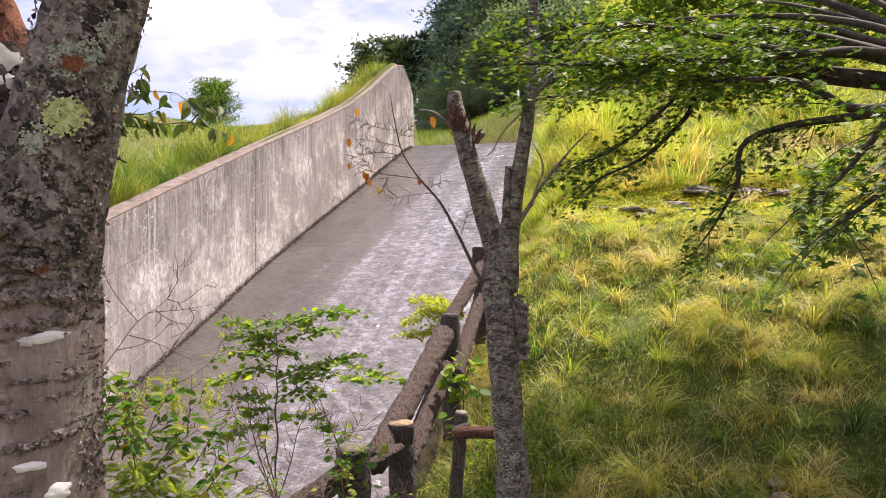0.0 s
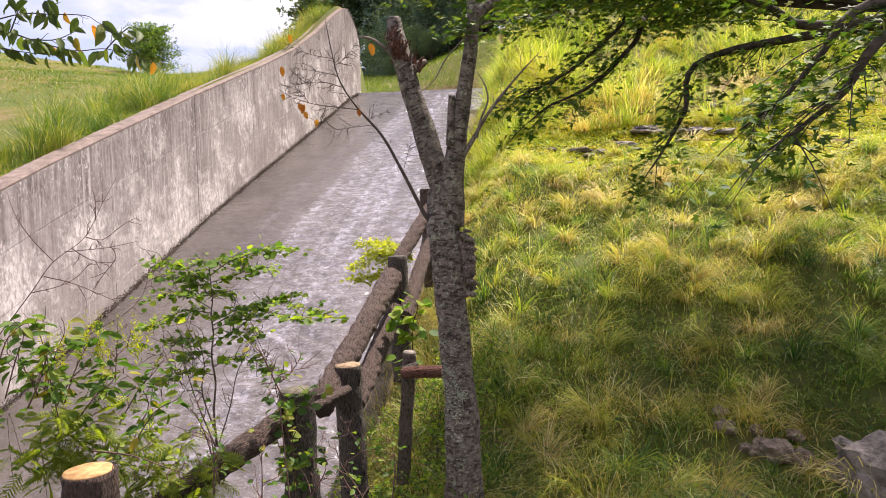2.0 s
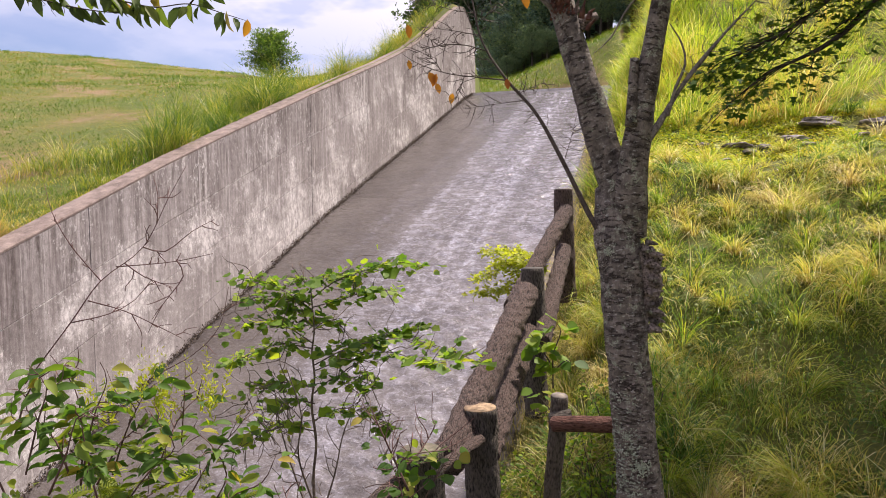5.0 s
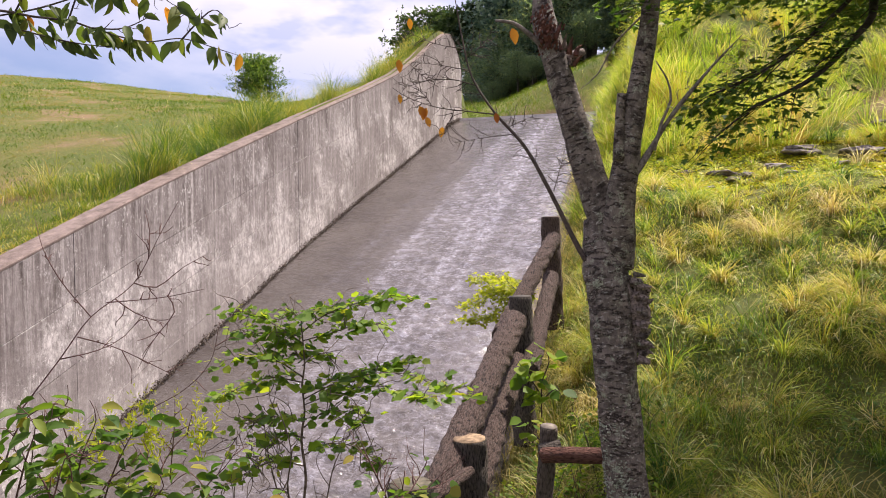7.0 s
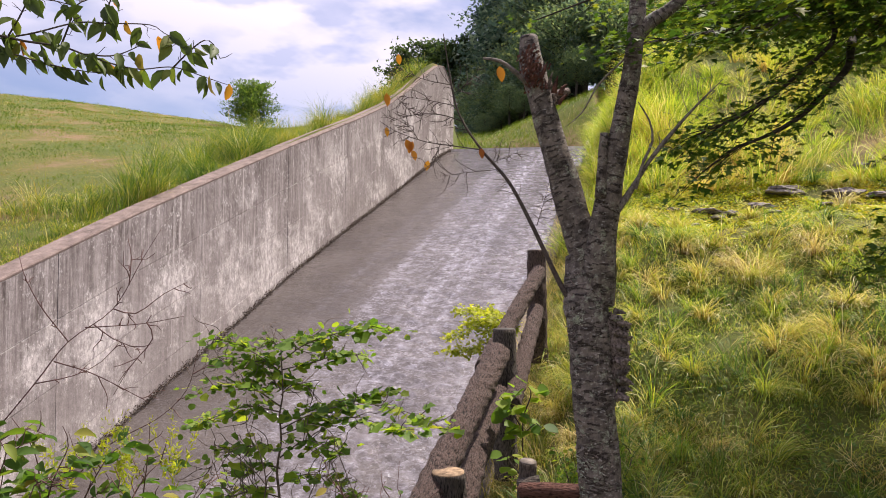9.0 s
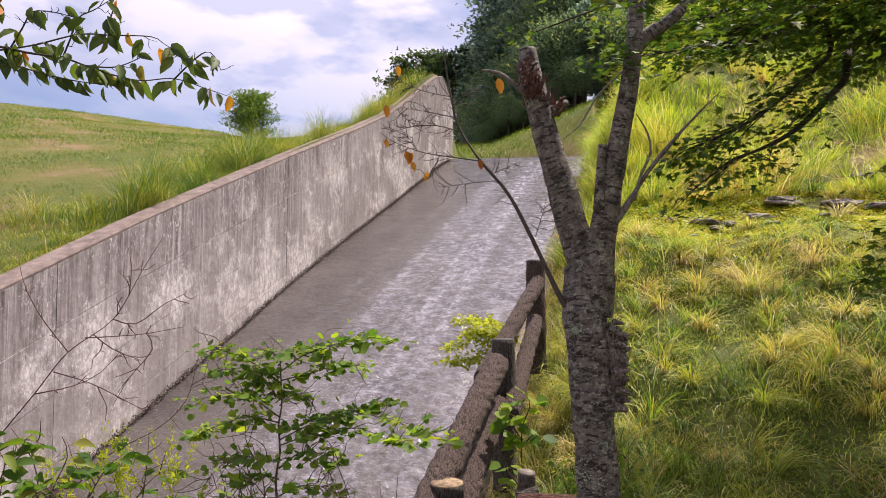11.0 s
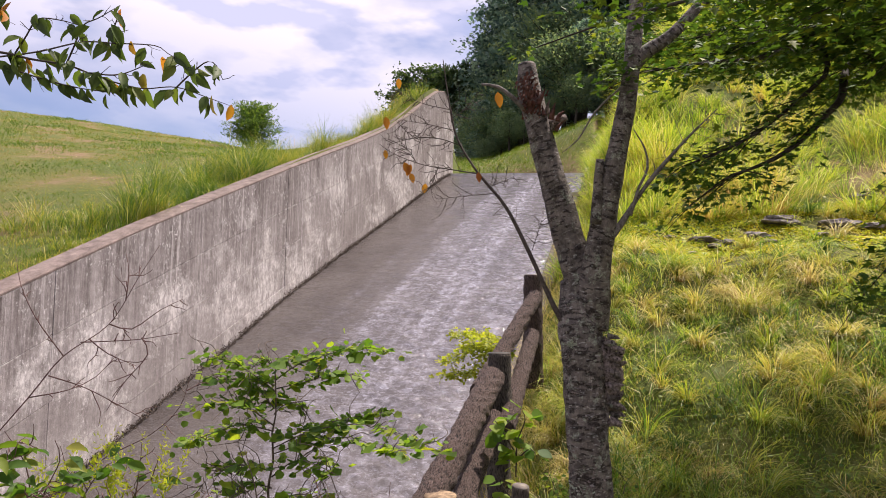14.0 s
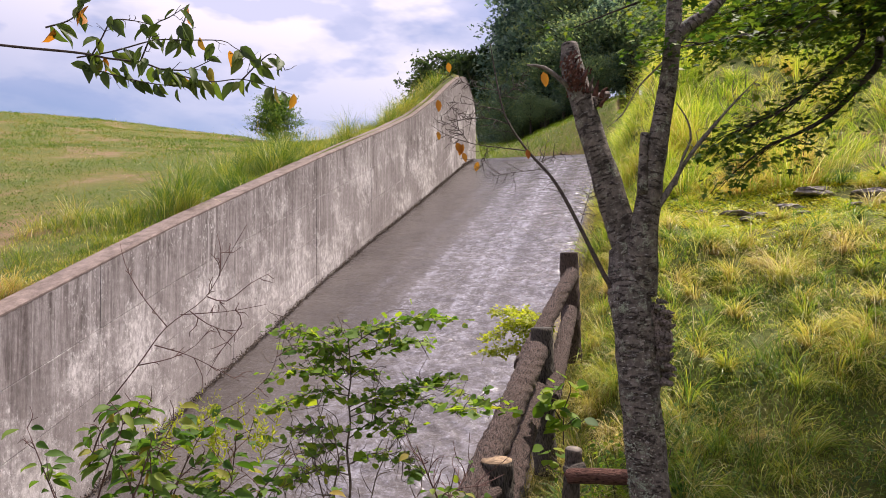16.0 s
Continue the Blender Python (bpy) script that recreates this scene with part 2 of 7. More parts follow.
def mat_cherry_bark(name, lichen=0.5, dark=(0.050, 0.036, 0.031), light=(0.27, 0.215, 0.19), scale=1.0, sparse=0.54, stretch=4.2):
    n = Nodes(name)
    co = n.coords((1, 1, 1), "grain")
    base = n.noise(co, 7 * scale, 7, 0.7)
    col = n.ramp(base, (0.32, dark), (0.68, light))
    # lenticels: corky bars lying round the stem
    wob = n.noise(co, 5 * scale, 3)
    barco = n.put("VectorMath", 0, op="ADD", s_0=n.coords((1, 1, stretch), "grain"), s_1=n.mix(0.10, (0, 0, 0), wob))
    bars = n.noise(barco, 7.5 * scale, 5, 0.62)
    bar = n.ramp(bars, (sparse, 0.0), (sparse + 0.05, 1.0))
    cork = n.noise(co, 150 * scale, 5, 0.75)
    col = n.mix(bar, col, n.ramp(cork, (0.38, (0.010, 0.008, 0.007)), (0.55, (0.07, 0.052, 0.045)), (0.72, (0.20, 0.16, 0.145))))
    fine = n.noise(n.coords((1, 1, 0.25), "grain"), 90 * scale, 4, 0.7)
    col = n.mix(0.4, col, n.ramp(fine, (0.35, 0.2), (0.65, 0.7)), "OVERLAY")
    pale = n.noise(n.coords((1, 1, 2.8), "grain"), 15 * scale, 5, 0.65)
    col = n.mix(n.ramp(pale, (0.58, 0.0), (0.66, lichen)), col, (0.36, 0.35, 0.32))
    li = n.noise(co, 5.5 * scale, 6, 0.75)
    li = n.math("MULTIPLY", n.ramp(li, (0.55, 0.0), (0.62, 1.0)), n.ramp(n.noise(co, 60 * scale, 5, 0.8), (0.42, 0.0), (0.55, 1.0)))
    col = n.mix(n.math("MULTIPLY", li, lichen), col, (0.33, 0.36, 0.27))
    h = n.math("ADD", n.math("MULTIPLY", n.math("MULTIPLY", bar, cork), 1.6), n.math("ADD", n.math("MULTIPLY", fine, 0.25), n.math("MULTIPLY", base, 0.8)))
    return n.done(col, 0.85, n.bump(h, 1.0, 0.016 / scale))


def mat_plain(name, a, b, scale=20, rough=0.85, bump=0.3, depth=0.01):
    n = Nodes(name)
    c = n.noise(n.coords(), scale, 5, 0.65)
    return n.done(n.ramp(c, (0.33, a), (0.67, b)), rough, n.bump(c, bump, depth))


def mat_soil():
    n = Nodes("grassy_soil")
    co = n.coords()
    a, b = n.noise(co, 0.35, 6, 0.6), n.noise(co, 14, 6, 0.75)
    col = n.ramp(a, (0.40, (0.092, 0.120, 0.016)), (0.54, (0.150, 0.140, 0.026)), (0.62, (0.26, 0.165, 0.095)))
    col = n.mix(n.ramp(b, (0.4, 0.0), (0.7, 0.7)), col, (0.05, 0.062, 0.016))
    return n.done(col, 0.95, n.bump(b, 0.9, 0.06))


def mat_grass(name, stops, patch=0.7, share=0.55):
    """Blades vary one by one, and in patches over the ground."""
    n = Nodes(name)
    r, p = island(n), n.noise(n.coords(), patch, 3, 0.6)
    k = n.math("ADD", n.math("MULTIPLY", n.math("POWER", r, 1.6), 0.6), n.math("MULTIPLY", n.math("SUBTRACT", p, 0.27), 1.15))
    col = n.ramp(k, *stops)
    return n.leafy(col, n.mix(1.0, col, (1.75, 1.75, 0.9), "MULTIPLY"), share, 0.45)


def mat_sward(name, stops, foot=(0.20, 0.105, 0.055), share=0.30, bleach=0.90):
    """Tufted grass: each tuft has its tone, dry tufts keep brown sheaths, a few blades are bleached."""
    n = Nodes(name)
    g = n.coords((1, 1, 1), "grain")
    tone, along, one = (n.put("SeparateXYZ", i, s_0=g) for i in range(3))
    k = n.math("ADD", tone, n.math("MULTIPLY", n.math("SUBTRACT", one, 0.5), 0.38))
    col = n.ramp(k, *stops)
    sheath = n.math("MULTIPLY", n.ramp(along, (0.05, 1.0), (0.55, 0.0)), n.ramp(tone, (0.38, 0.0), (0.70, 0.85)))
    col = n.mix(sheath, col, foot)
    col = n.mix(n.ramp(one, (bleach, 0.0), (bleach + 0.03, 0.8)), col, (0.60, 0.56, 0.36))
    return n.leafy(col, n.mix(1.0, col, (1.7, 1.7, 0.9), "MULTIPLY"), share, 0.38)


def mat_leaf(name, stops, share=0.4, rough=0.55, glow=(1.9, 2.0, 0.7)):
    n = Nodes(name)
    col = n.ramp(island(n), *stops)
    return n.leafy(col, n.mix(1.0, col, glow, "MULTIPLY"), share, rough)


PANEL = mat_concrete("weathered_concrete_panel", True)
CONCRETE, CAP, WATER, SOIL = mat_concrete(), mat_cap(), mat_water(), mat_soil()
LIP = mat_plain("pale_lip_concrete", (0.34, 0.32, 0.31), (0.60, 0.58, 0.57), 6)
OLDTAN = mat_plain("mossy_old_concrete", (0.06, 0.050, 0.036), (0.21, 0.17, 0.135), 7)
TAN = mat_plain("stained_tan_concrete", (0.20, 0.15, 0.13), (0.42, 0.34, 0.30), 5)
LOG, DARKLOG = mat_log("fence_bark", (0.010, 0.007, 0.006), (0.150, 0.100, 0.084)), mat_log("dark_fence_bark", (0.010, 0.008, 0.007), (0.15, 0.125, 0.105))
STAKE = mat_log("weathered_stake", (0.05, 0.04, 0.03), (0.20, 0.16, 0.13))
REDROD = mat_log("red_brown_bark", (0.06, 0.022, 0.016), (0.24, 0.11, 0.08))
CUT = mat_cut("sawn_wood", (0.30, 0.16, 0.06), (0.52, 0.31, 0.14))
BARK, BARK2 = mat_cherry_bark("cherry_bark", 0.40, (0.112, 0.082, 0.073), (0.31, 0.242, 0.220), 1.0, 0.61), mat_cherry_bark("lichened_bark", 0.85, (0.036, 0.028, 0.024), (0.235, 0.195, 0.170), 2.7, 0.535, 3.4)
ROT = mat_plain("rotten_heartwood", (0.045, 0.014, 0.010), (0.30, 0.11, 0.055), 40, 0.9, 1.0, 0.02)
TORN = mat_plain("torn_heartwood", (0.040, 0.016, 0.013), (0.20, 0.085, 0.062), 40, 0.9, 1.0, 0.02)
PEEL = mat_plain("bare_pale_wood", (0.42, 0.40, 0.38), (0.78, 0.76, 0.74), 18)
PLATEBARK = mat_cherry_bark("dark_plated_bark", 0.22, (0.030, 0.022, 0.020), (0.165, 0.118, 0.105), 2.0, 0.50, 4.0)
STEMBARK = mat_cherry_bark("scaly_bark", 0.55, (0.050, 0.039, 0.036), (0.30, 0.245, 0.225), 2.4, 0.52, 1.5)
LICHEN = mat_plain("yellow_green_lichen", (0.34, 0.38, 0.13), (0.66, 0.70, 0.36), 90, 0.95, 0.8)
GREYLICHEN = mat_plain("grey_green_lichen", (0.22, 0.25, 0.20), (0.45, 0.48, 0.38), 90, 0.95, 0.8)
TWIG = mat_plain("twig_bark", (0.035, 0.025, 0.022), (0.11, 0.085, 0.075), 60)
GREYTWIG = mat_plain("pale_grey_twig", (0.07, 0.058, 0.052), (0.26, 0.225, 0.205), 70)
SAPWOOD = mat_plain("brown_sapling_bark", (0.05, 0.036, 0.028), (0.17, 0.125, 0.095), 60)
REDTWIG = mat_plain("red_brown_twig", (0.06, 0.028, 0.024), (0.16, 0.09, 0.08), 50)
MAPLEBARK = mat_plain("maple_bark", (0.018, 0.014, 0.011), (0.075, 0.060, 0.045), 25, 0.9, 0.6)
ROCK = mat_plain("weathered_rock", (0.07, 0.058, 0.054), (0.27, 0.235, 0.22), 14, 0.9, 0.8, 0.03)
PALEROCK = mat_plain("pale_brown_rock", (0.10, 0.072, 0.052), (0.34, 0.265, 0.205), 22, 0.9, 0.9, 0.03)
MOSS = mat_grass("yellow_moss", ((0.2, (0.20, 0.28, 0.022)), (0.55, (0.42, 0.44, 0.030)), (0.9, (0.58, 0.43, 0.035))), 1.5, 0.3)
SWARD = mat_sward("tufted_grass", ((0.08, (0.028, 0.075, 0.020)), (0.26, (0.080, 0.160, 0.028)), (0.42, (0.210, 0.310, 0.040)), (0.60, (0.38, 0.41, 0.055)), (0.78, (0.46, 0.385, 0.11)), (0.97, (0.60, 0.50, 0.29))), share=0.40)
HERBLEAF = mat_leaf("low_herb_leaf", ((0.0, (0.030, 0.070, 0.018)), (0.6, (0.075, 0.140, 0.026)), (1.0, (0.20, 0.24, 0.04))), 0.35, 0.5)
PALECORK = mat_plain("pale_bark_flake", (0.20, 0.17, 0.15), (0.42, 0.38, 0.34), 60, 0.9, 0.8, 0.006)
DARKCORK = mat_plain("dark_curling_bark", (0.020, 0.014, 0.012), (0.13, 0.088, 0.076), 70, 0.9, 1.0, 0.008)
CORK = mat_plain("corky_bark", (0.017, 0.012, 0.011), (0.33, 0.262, 0.235), 90, 0.9, 1.0, 0.008)
MOUND = mat_sward("mound_grass_blades", ((0.08, (0.045, 0.105, 0.020)), (0.28, (0.125, 0.215, 0.028)), (0.46, (0.27, 0.355, 0.042)), (0.64, (0.42, 0.44, 0.06)), (0.80, (0.42, 0.30, 0.10)), (0.97, (0.56, 0.42, 0.20))), (0.24, 0.10, 0.06), 0.45)
ARCH = mat_grass("arching_grass_blades", ((0.15, (0.035, 0.085, 0.018)), (0.45, (0.095, 0.165, 0.03)), (0.75, (0.20, 0.25, 0.06)), (0.95, (0.42, 0.42, 0.22))), 0.8, 0.45)
FRINGE = mat_sward("fringe_grass", ((0.10, (0.035, 0.085, 0.014)), (0.36, (0.105, 0.180, 0.022)), (0.56, (0.28, 0.30, 0.038)), (0.76, (0.44, 0.36, 0.08)), (0.95, (0.46, 0.32, 0.15))), (0.26, 0.15, 0.08), 0.36, 0.95)
DRY = mat_grass("dry_grass_blades", ((0.15, (0.07, 0.10, 0.02)), (0.4, (0.22, 0.20, 0.06)), (0.7, (0.36, 0.28, 0.12)), (0.95, (0.50, 0.40, 0.22))), 2.0, 0.4)
MEADOW = mat_sward("meadow_grass", ((0.10, (0.050, 0.105, 0.010)), (0.40, (0.112, 0.176, 0.014)), (0.60, (0.180, 0.200, 0.024)), (0.78, (0.30, 0.185, 0.075)), (0.92, (0.33, 0.22, 0.12))), (0.16, 0.11, 0.05), 0.35, 0.965)
MAPLE = mat_leaf("maple_leaf", ((0.1, (0.040, 0.090, 0.020)), (0.5, (0.080, 0.142, 0.027)), (0.85, (0.125, 0.180, 0.031)), (1.0, (0.22, 0.24, 0.035))), 0.36, 0.6, (1.45, 1.5, 0.55))
SHRUBLEAF = mat_leaf("shrub_leaf", ((0.0, (0.052, 0.112, 0.019)), (0.5, (0.125, 0.210, 0.030)), (0.9, (0.24, 0.31, 0.042)), (1.0, (0.29, 0.29, 0.045))), 0.48)
OVALLEAF = mat_leaf("oval_leaf", ((0.0, (0.038, 0.088, 0.018)), (0.6, (0.085, 0.155, 0.028)), (0.93, (0.19, 0.235, 0.04)), (1.0, (0.30, 0.22, 0.05))), 0.42, 0.55)
CHERRYLEAF = mat_leaf("cherry_leaf", ((0.0, (0.040, 0.062, 0.026)), (0.6, (0.090, 0.132, 0.036)), (0.90, (0.14, 0.165, 0.042)), (0.93, (0.24, 0.15, 0.04)), (0.97, (0.46, 0.16, 0.03))), 0.34)
LIME = mat_leaf("lime_leaf", ((0.0, (0.22, 0.27, 0.03)), (1.0, (0.42, 0.41, 0.05))), 0.45)
FEATHER = mat_leaf("feathery_leaf", ((0.0, (0.09, 0.14, 0.022)), (1.0, (0.24, 0.27, 0.035))), 0.4)
ORANGE = mat_leaf("orange_leaf", ((0.0, (0.24, 0.062, 0.020)), (1.0, (0.34, 0.15, 0.028))), 0.35)
# distance haze is mixed into both wood leaf colours, bluish and pale
CONIFER = mat_leaf("hazed_conifer_leaf", ((0.0, (0.060, 0.105, 0.095)), (0.6, (0.175, 0.250, 0.210)), (1.0, (0.36, 0.42, 0.32))), 0.45, 0.6, (1.3, 1.5, 1.1))
BROAD = mat_leaf("hazed_broad_leaf", ((0.0, (0.085, 0.140, 0.095)), (0.7, (0.175, 0.240, 0.140)), (1.0, (0.29, 0.32, 0.15))), 0.45, 0.6, (1.4, 1.5, 0.9))
BUSHLEAF = mat_leaf("bush_leaf", ((0.0, (0.040, 0.080, 0.028)), (0.7, (0.085, 0.140, 0.040)), (1.0, (0.16, 0.21, 0.06))), 0.4, 0.6)
PINE = mat_leaf("pine_needles", ((0.0, (0.030, 0.055, 0.036)), (1.0, (0.085, 0.12, 0.065))), 0.3, 0.6)


# ---- mesh tools ----
class Geo:
    """Collects vertices and faces of one mesh; grain holds coordinates that follow a stem."""

    def __init__(self):
        self.v, self.f, self.g, self.n = [], [], [], 0

    def add(self, v, faces, grain=None):
        v = np.asarray(v, float)
        for f in faces:
            f = np.asarray(f, int)
            if len(f):
                self.f.append(f + self.n)
        self.v.append(v)
        self.g.append(np.asarray(grain, float) if grain is not None else v)
        self.n += len(v)
        return self

    def mesh(self, name, material, smooth=True):
        me = bpy.data.meshes.new(name)
        v = np.concatenate(self.v)
        loops = np.concatenate([f.ravel() for f in self.f])
        sizes = np.concatenate([np.full(len(f), f.shape[1]) for f in self.f])
        me.vertices.add(len(v))
        me.vertices.foreach_set("co", v.astype(np.float32).ravel())
        me.loops.add(len(loops))
        me.loops.foreach_set("vertex_index", loops.astype(np.int32))
        me.polygons.add(len(sizes))
        me.polygons.foreach_set("loop_start", (np.cumsum(sizes) - sizes).astype(np.int32))
        me.polygons.foreach_set("use_smooth", np.full(len(sizes), smooth))
        at = me.attributes.new("grain", "FLOAT_VECTOR", "POINT")
        at.data.foreach_set("vector", np.concatenate(self.g).astype(np.float32).ravel())
        me.materials.append(material)
        me.update(calc_edges=True)
        me.validate()
        return me


def part(name, geo, material, parent=None, label="", smooth=True):
    ob = new(name, geo.mesh(name, material, smooth))
    ob.parent = parent
    if label:
        tagged(ob, label)
    return ob


def thing(name, label, category, group="", kind=""):
    return tagged(new(name), label, category, group, kind)


def smooth_line(pts, step):
    """Catmull-Rom through pts at about even steps; also the parameter 0..1."""
    p = np.asarray(pts, float)
    p = np.vstack([2 * p[0] - p[1], p, 2 * p[-1] - p[-2]])
    out, par = [], []
    for i in range(1, len(p) - 2):
        k = max(2, int(np.linalg.norm(p[i + 1] - p[i]) / step))
        u = np.linspace(0, 1, k, endpoint=False)[:, None]
        a, b, c, d = p[i - 1], p[i], p[i + 1], p[i + 2]
        out.append(0.5 * (2 * b + (c - a) * u + (2 * a - 5 * b + 4 * c - d) * u**2 + (3 * b - a - 3 * c + d) * u**3))
        par.append((i - 1 + u[:, 0]) / (len(p) - 3))
    out.append(p[-2][None])
    par.append(np.ones(1))
    out = np.concatenate(out)
    s = np.r_[0, np.cumsum(np.linalg.norm(np.diff(out, axis=0), axis=1))]
    return out, s, np.concatenate(par)


def tube(geo, pts, radii, seg=10, step=0.05, lumps=0.0, fine=0.0, caps=True, seed=0, straight=False):
    """A round stem through pts; radii run along it; lumps and fine roughen it."""
    if straight:
        a, b = np.asarray(pts[0], float), np.asarray(pts[-1], float)
        k = max(2, int(np.linalg.norm(b - a) / step))
        line = a + (b - a) * np.linspace(0, 1, k)[:, None]
        s = np.linspace(0, np.linalg.norm(b - a), k)
    else:
        line, s, par = smooth_line(pts, step)
    if straight or len(radii) != len(pts):
        par = s / s[-1]
    r = np.interp(par, np.linspace(0, 1, len(radii)), radii)
    tan = np.gradient(line, axis=0)
    tan /= np.linalg.norm(tan, axis=1)[:, None]
    ref = np.array([1.0, 0.3, 0.0]) if abs(tan[0][2]) > 0.6 else np.array([0, 0, 1.0])
    u = np.cross(tan, ref)
    u /= np.linalg.norm(u, axis=1)[:, None]
    w = np.cross(tan, u)
    th = np.linspace(0, 2 * np.pi, seg, endpoint=False)
    ring = u[:, None] * np.cos(th)[None, :, None] + w[:, None] * np.sin(th)[None, :, None]
    rad = np.repeat(r[:, None], seg, 1)
    if lumps or fine:
        for i in range(len(line)):
            for j in range(seg):
                q = Vector(ring[i, j] * r[i]) + Vector((seed * 3.1, seed * 1.7, s[i]))
                rad[i, j] *= 1 + lumps * noise.noise(q * 6) + fine * noise.noise(Vector((q.x * 45, q.y * 45, q.z * 14)))
    v = line[:, None] + ring * rad[..., None]
    grain = np.stack([np.cos(th)[None] * r[:, None], np.sin(th)[None] * r[:, None], np.repeat(s[:, None], seg, 1)], -1) + seed * 1.37
    n = len(line)
    i, j = np.meshgrid(np.arange(n - 1), np.arange(seg), indexing="ij")
    a, b = i * seg + j, i * seg + (j + 1) % seg
    quads = np.stack([a, b, b + seg, a + seg], -1).reshape(-1, 4)
    base = geo.n
    geo.add(v.reshape(-1, 3), [quads], grain.reshape(-1, 3))
    if caps:
        geo.f.append(base + np.arange(seg)[None, ::-1])
        geo.f.append(base + (n - 1) * seg + np.arange(seg)[None])
    return line, s


def twiglets(geo, q, r, count, length):
    """Short kinked side twigs that stand off a twig, some with a spur."""
    line, s, _ = smooth_line(q, 0.01)
    for k in range(count):
        i = int(r.uniform(0.15, 0.98) * len(line))
        d = line[min(i + 3, len(line) - 1)] - line[max(i - 3, 0)]
        d = d / (np.linalg.norm(d) + 1e-9)
        off = np.cross(d, r.normal(0, 1, 3))
        off /= np.linalg.norm(off) + 1e-9
        d = 0.55 * d + off * r.uniform(0.5, 1.1)
        d /= np.linalg.norm(d)
        ln = length * r.uniform(0.25, 1.0)
        a = line[i] + d * ln * 0.4 + r.normal(0, 0.06 * ln, 3)
        b = a + (d + r.normal(0, 0.45, 3)) * ln * 0.35
        tip = b + (d + r.normal(0, 0.6, 3)) * ln * 0.3
        tube(geo, [line[i], a, b, tip], (0.0017, 0.0014, 0.0011, 0.0007), 5, 0.012, 0, 0, False, k)
        if r.uniform() < 0.6:
            tube(geo, [a, a + (d + r.normal(0, 0.9, 3)) * ln * 0.25], (0.0011, 0.0006), 4, 0.02, 0, 0, False, k)


STAR = np.array([(0, 0, 0), (0.10, -0.10, 0), (0.46, -0.02, 0.03), (0.20, 0.16, 0), (0.50, 0.48, 0.04), (0.16, 0.42, 0), (0.0, 0.95, -0.05), (-0.16, 0.42, 0), (-0.50, 0.48, 0.04), (-0.20, 0.16, 0), (-0.46, -0.02, 0.03), (-0.10, -0.10, 0)])
STARF = np.array([(0, i, i + 1) for i in range(1, 11)] + [(0, 11, 1)])
OVAL = np.array([(0, 0, 0), (0, 0.35, -0.03), (0, 0.72, -0.05), (0, 1.0, -0.12), (0.20, 0.22, 0.03), (0.25, 0.50, 0.03), (0.15, 0.80, -0.02), (-0.20, 0.22, 0.03), (-0.25, 0.50, 0.03), (-0.15, 0.80, -0.02)])
OVALF = np.array([(0, 4, 1), (4, 5, 1), (1, 5, 2), (5, 6, 2), (2, 6, 3), (0, 1, 7), (7, 1, 8), (1, 2, 8), (8, 2, 9), (2, 3, 9)])
LOBED = np.array([(0, 0, 0), (0.16, -0.08, 0), (0.46, 0.04, 0.03), (0.46, 0.26, 0), (0.52, 0.52, 0.05), (0.34, 0.66, 0), (0.0, 0.95, -0.06), (-0.34, 0.66, 0), (-0.52, 0.52, 0.05), (-0.46, 0.26, 0), (-0.46, 0.04, 0.03), (-0.16, -0.08, 0)])
BROADV = OVAL * np.array([1.75, 1, 1])
SPRIG = np.array([(0, 0, 0), (0.34, 0.30, 0.10), (0.05, 0.45, 0), (0.25, 0.85, -0.1), (0, 1.0, -0.05), (-0.28, 0.75, 0.1), (-0.06, 0.40, 0), (-0.36, 0.22, -0.05)])
SPRIGF = np.array([(0, 1, 2), (0, 2, 6), (2, 3, 4), (2, 4, 6), (4, 5, 6), (0, 6, 7)])


def frond_shape():
    """A pinnate frond: a rib with narrow leaflets on both sides."""
    v, f = [(0.012, 0, 0), (-0.012, 0, 0), (0, 1.0, -0.22)], [(0, 2, 1)]
    for k in range(9):
        u = 0.12 + 0.095 * k
        ln, z = 0.30 * math.sin(math.pi * (0.18 + 0.72 * u)), -0.22 * u * u
        for sx in (-1, 1):
            b = len(v)
            v += [(0, u - 0.028, z), (0, u + 0.028, z), (sx * ln * 0.6, u + 0.14, z + 0.03), (sx * ln, u + 0.17, z - 0.03)]
            f += [(b, b + 2, b + 1), (b, b + 3, b + 2)]
    return np.array(v), np.array(f)


FROND, FRONDF = frond_shape()


def leaves(geo, at, along, up, size, shape=(STAR, STARF)):
    """Leaves at points, each pointing along, with its face towards up."""
    v0, f0 = shape
    y = along / np.linalg.norm(along, axis=1)[:, None]
    x = np.cross(y, up)
    x /= np.linalg.norm(x, axis=1)[:, None] + 1e-9
    z = np.cross(x, y)
    s = size[:, None, None]
    v = at[:, None] + s * (v0[None, :, :1] * x[:, None] + v0[None, :, 1:2] * y[:, None] + v0[None, :, 2:] * z[:, None])
    f = (np.arange(len(at)) * len(v0))[:, None, None] + f0[None]
    geo.add(v.reshape(-1, 3), [f.reshape(-1, 3)])


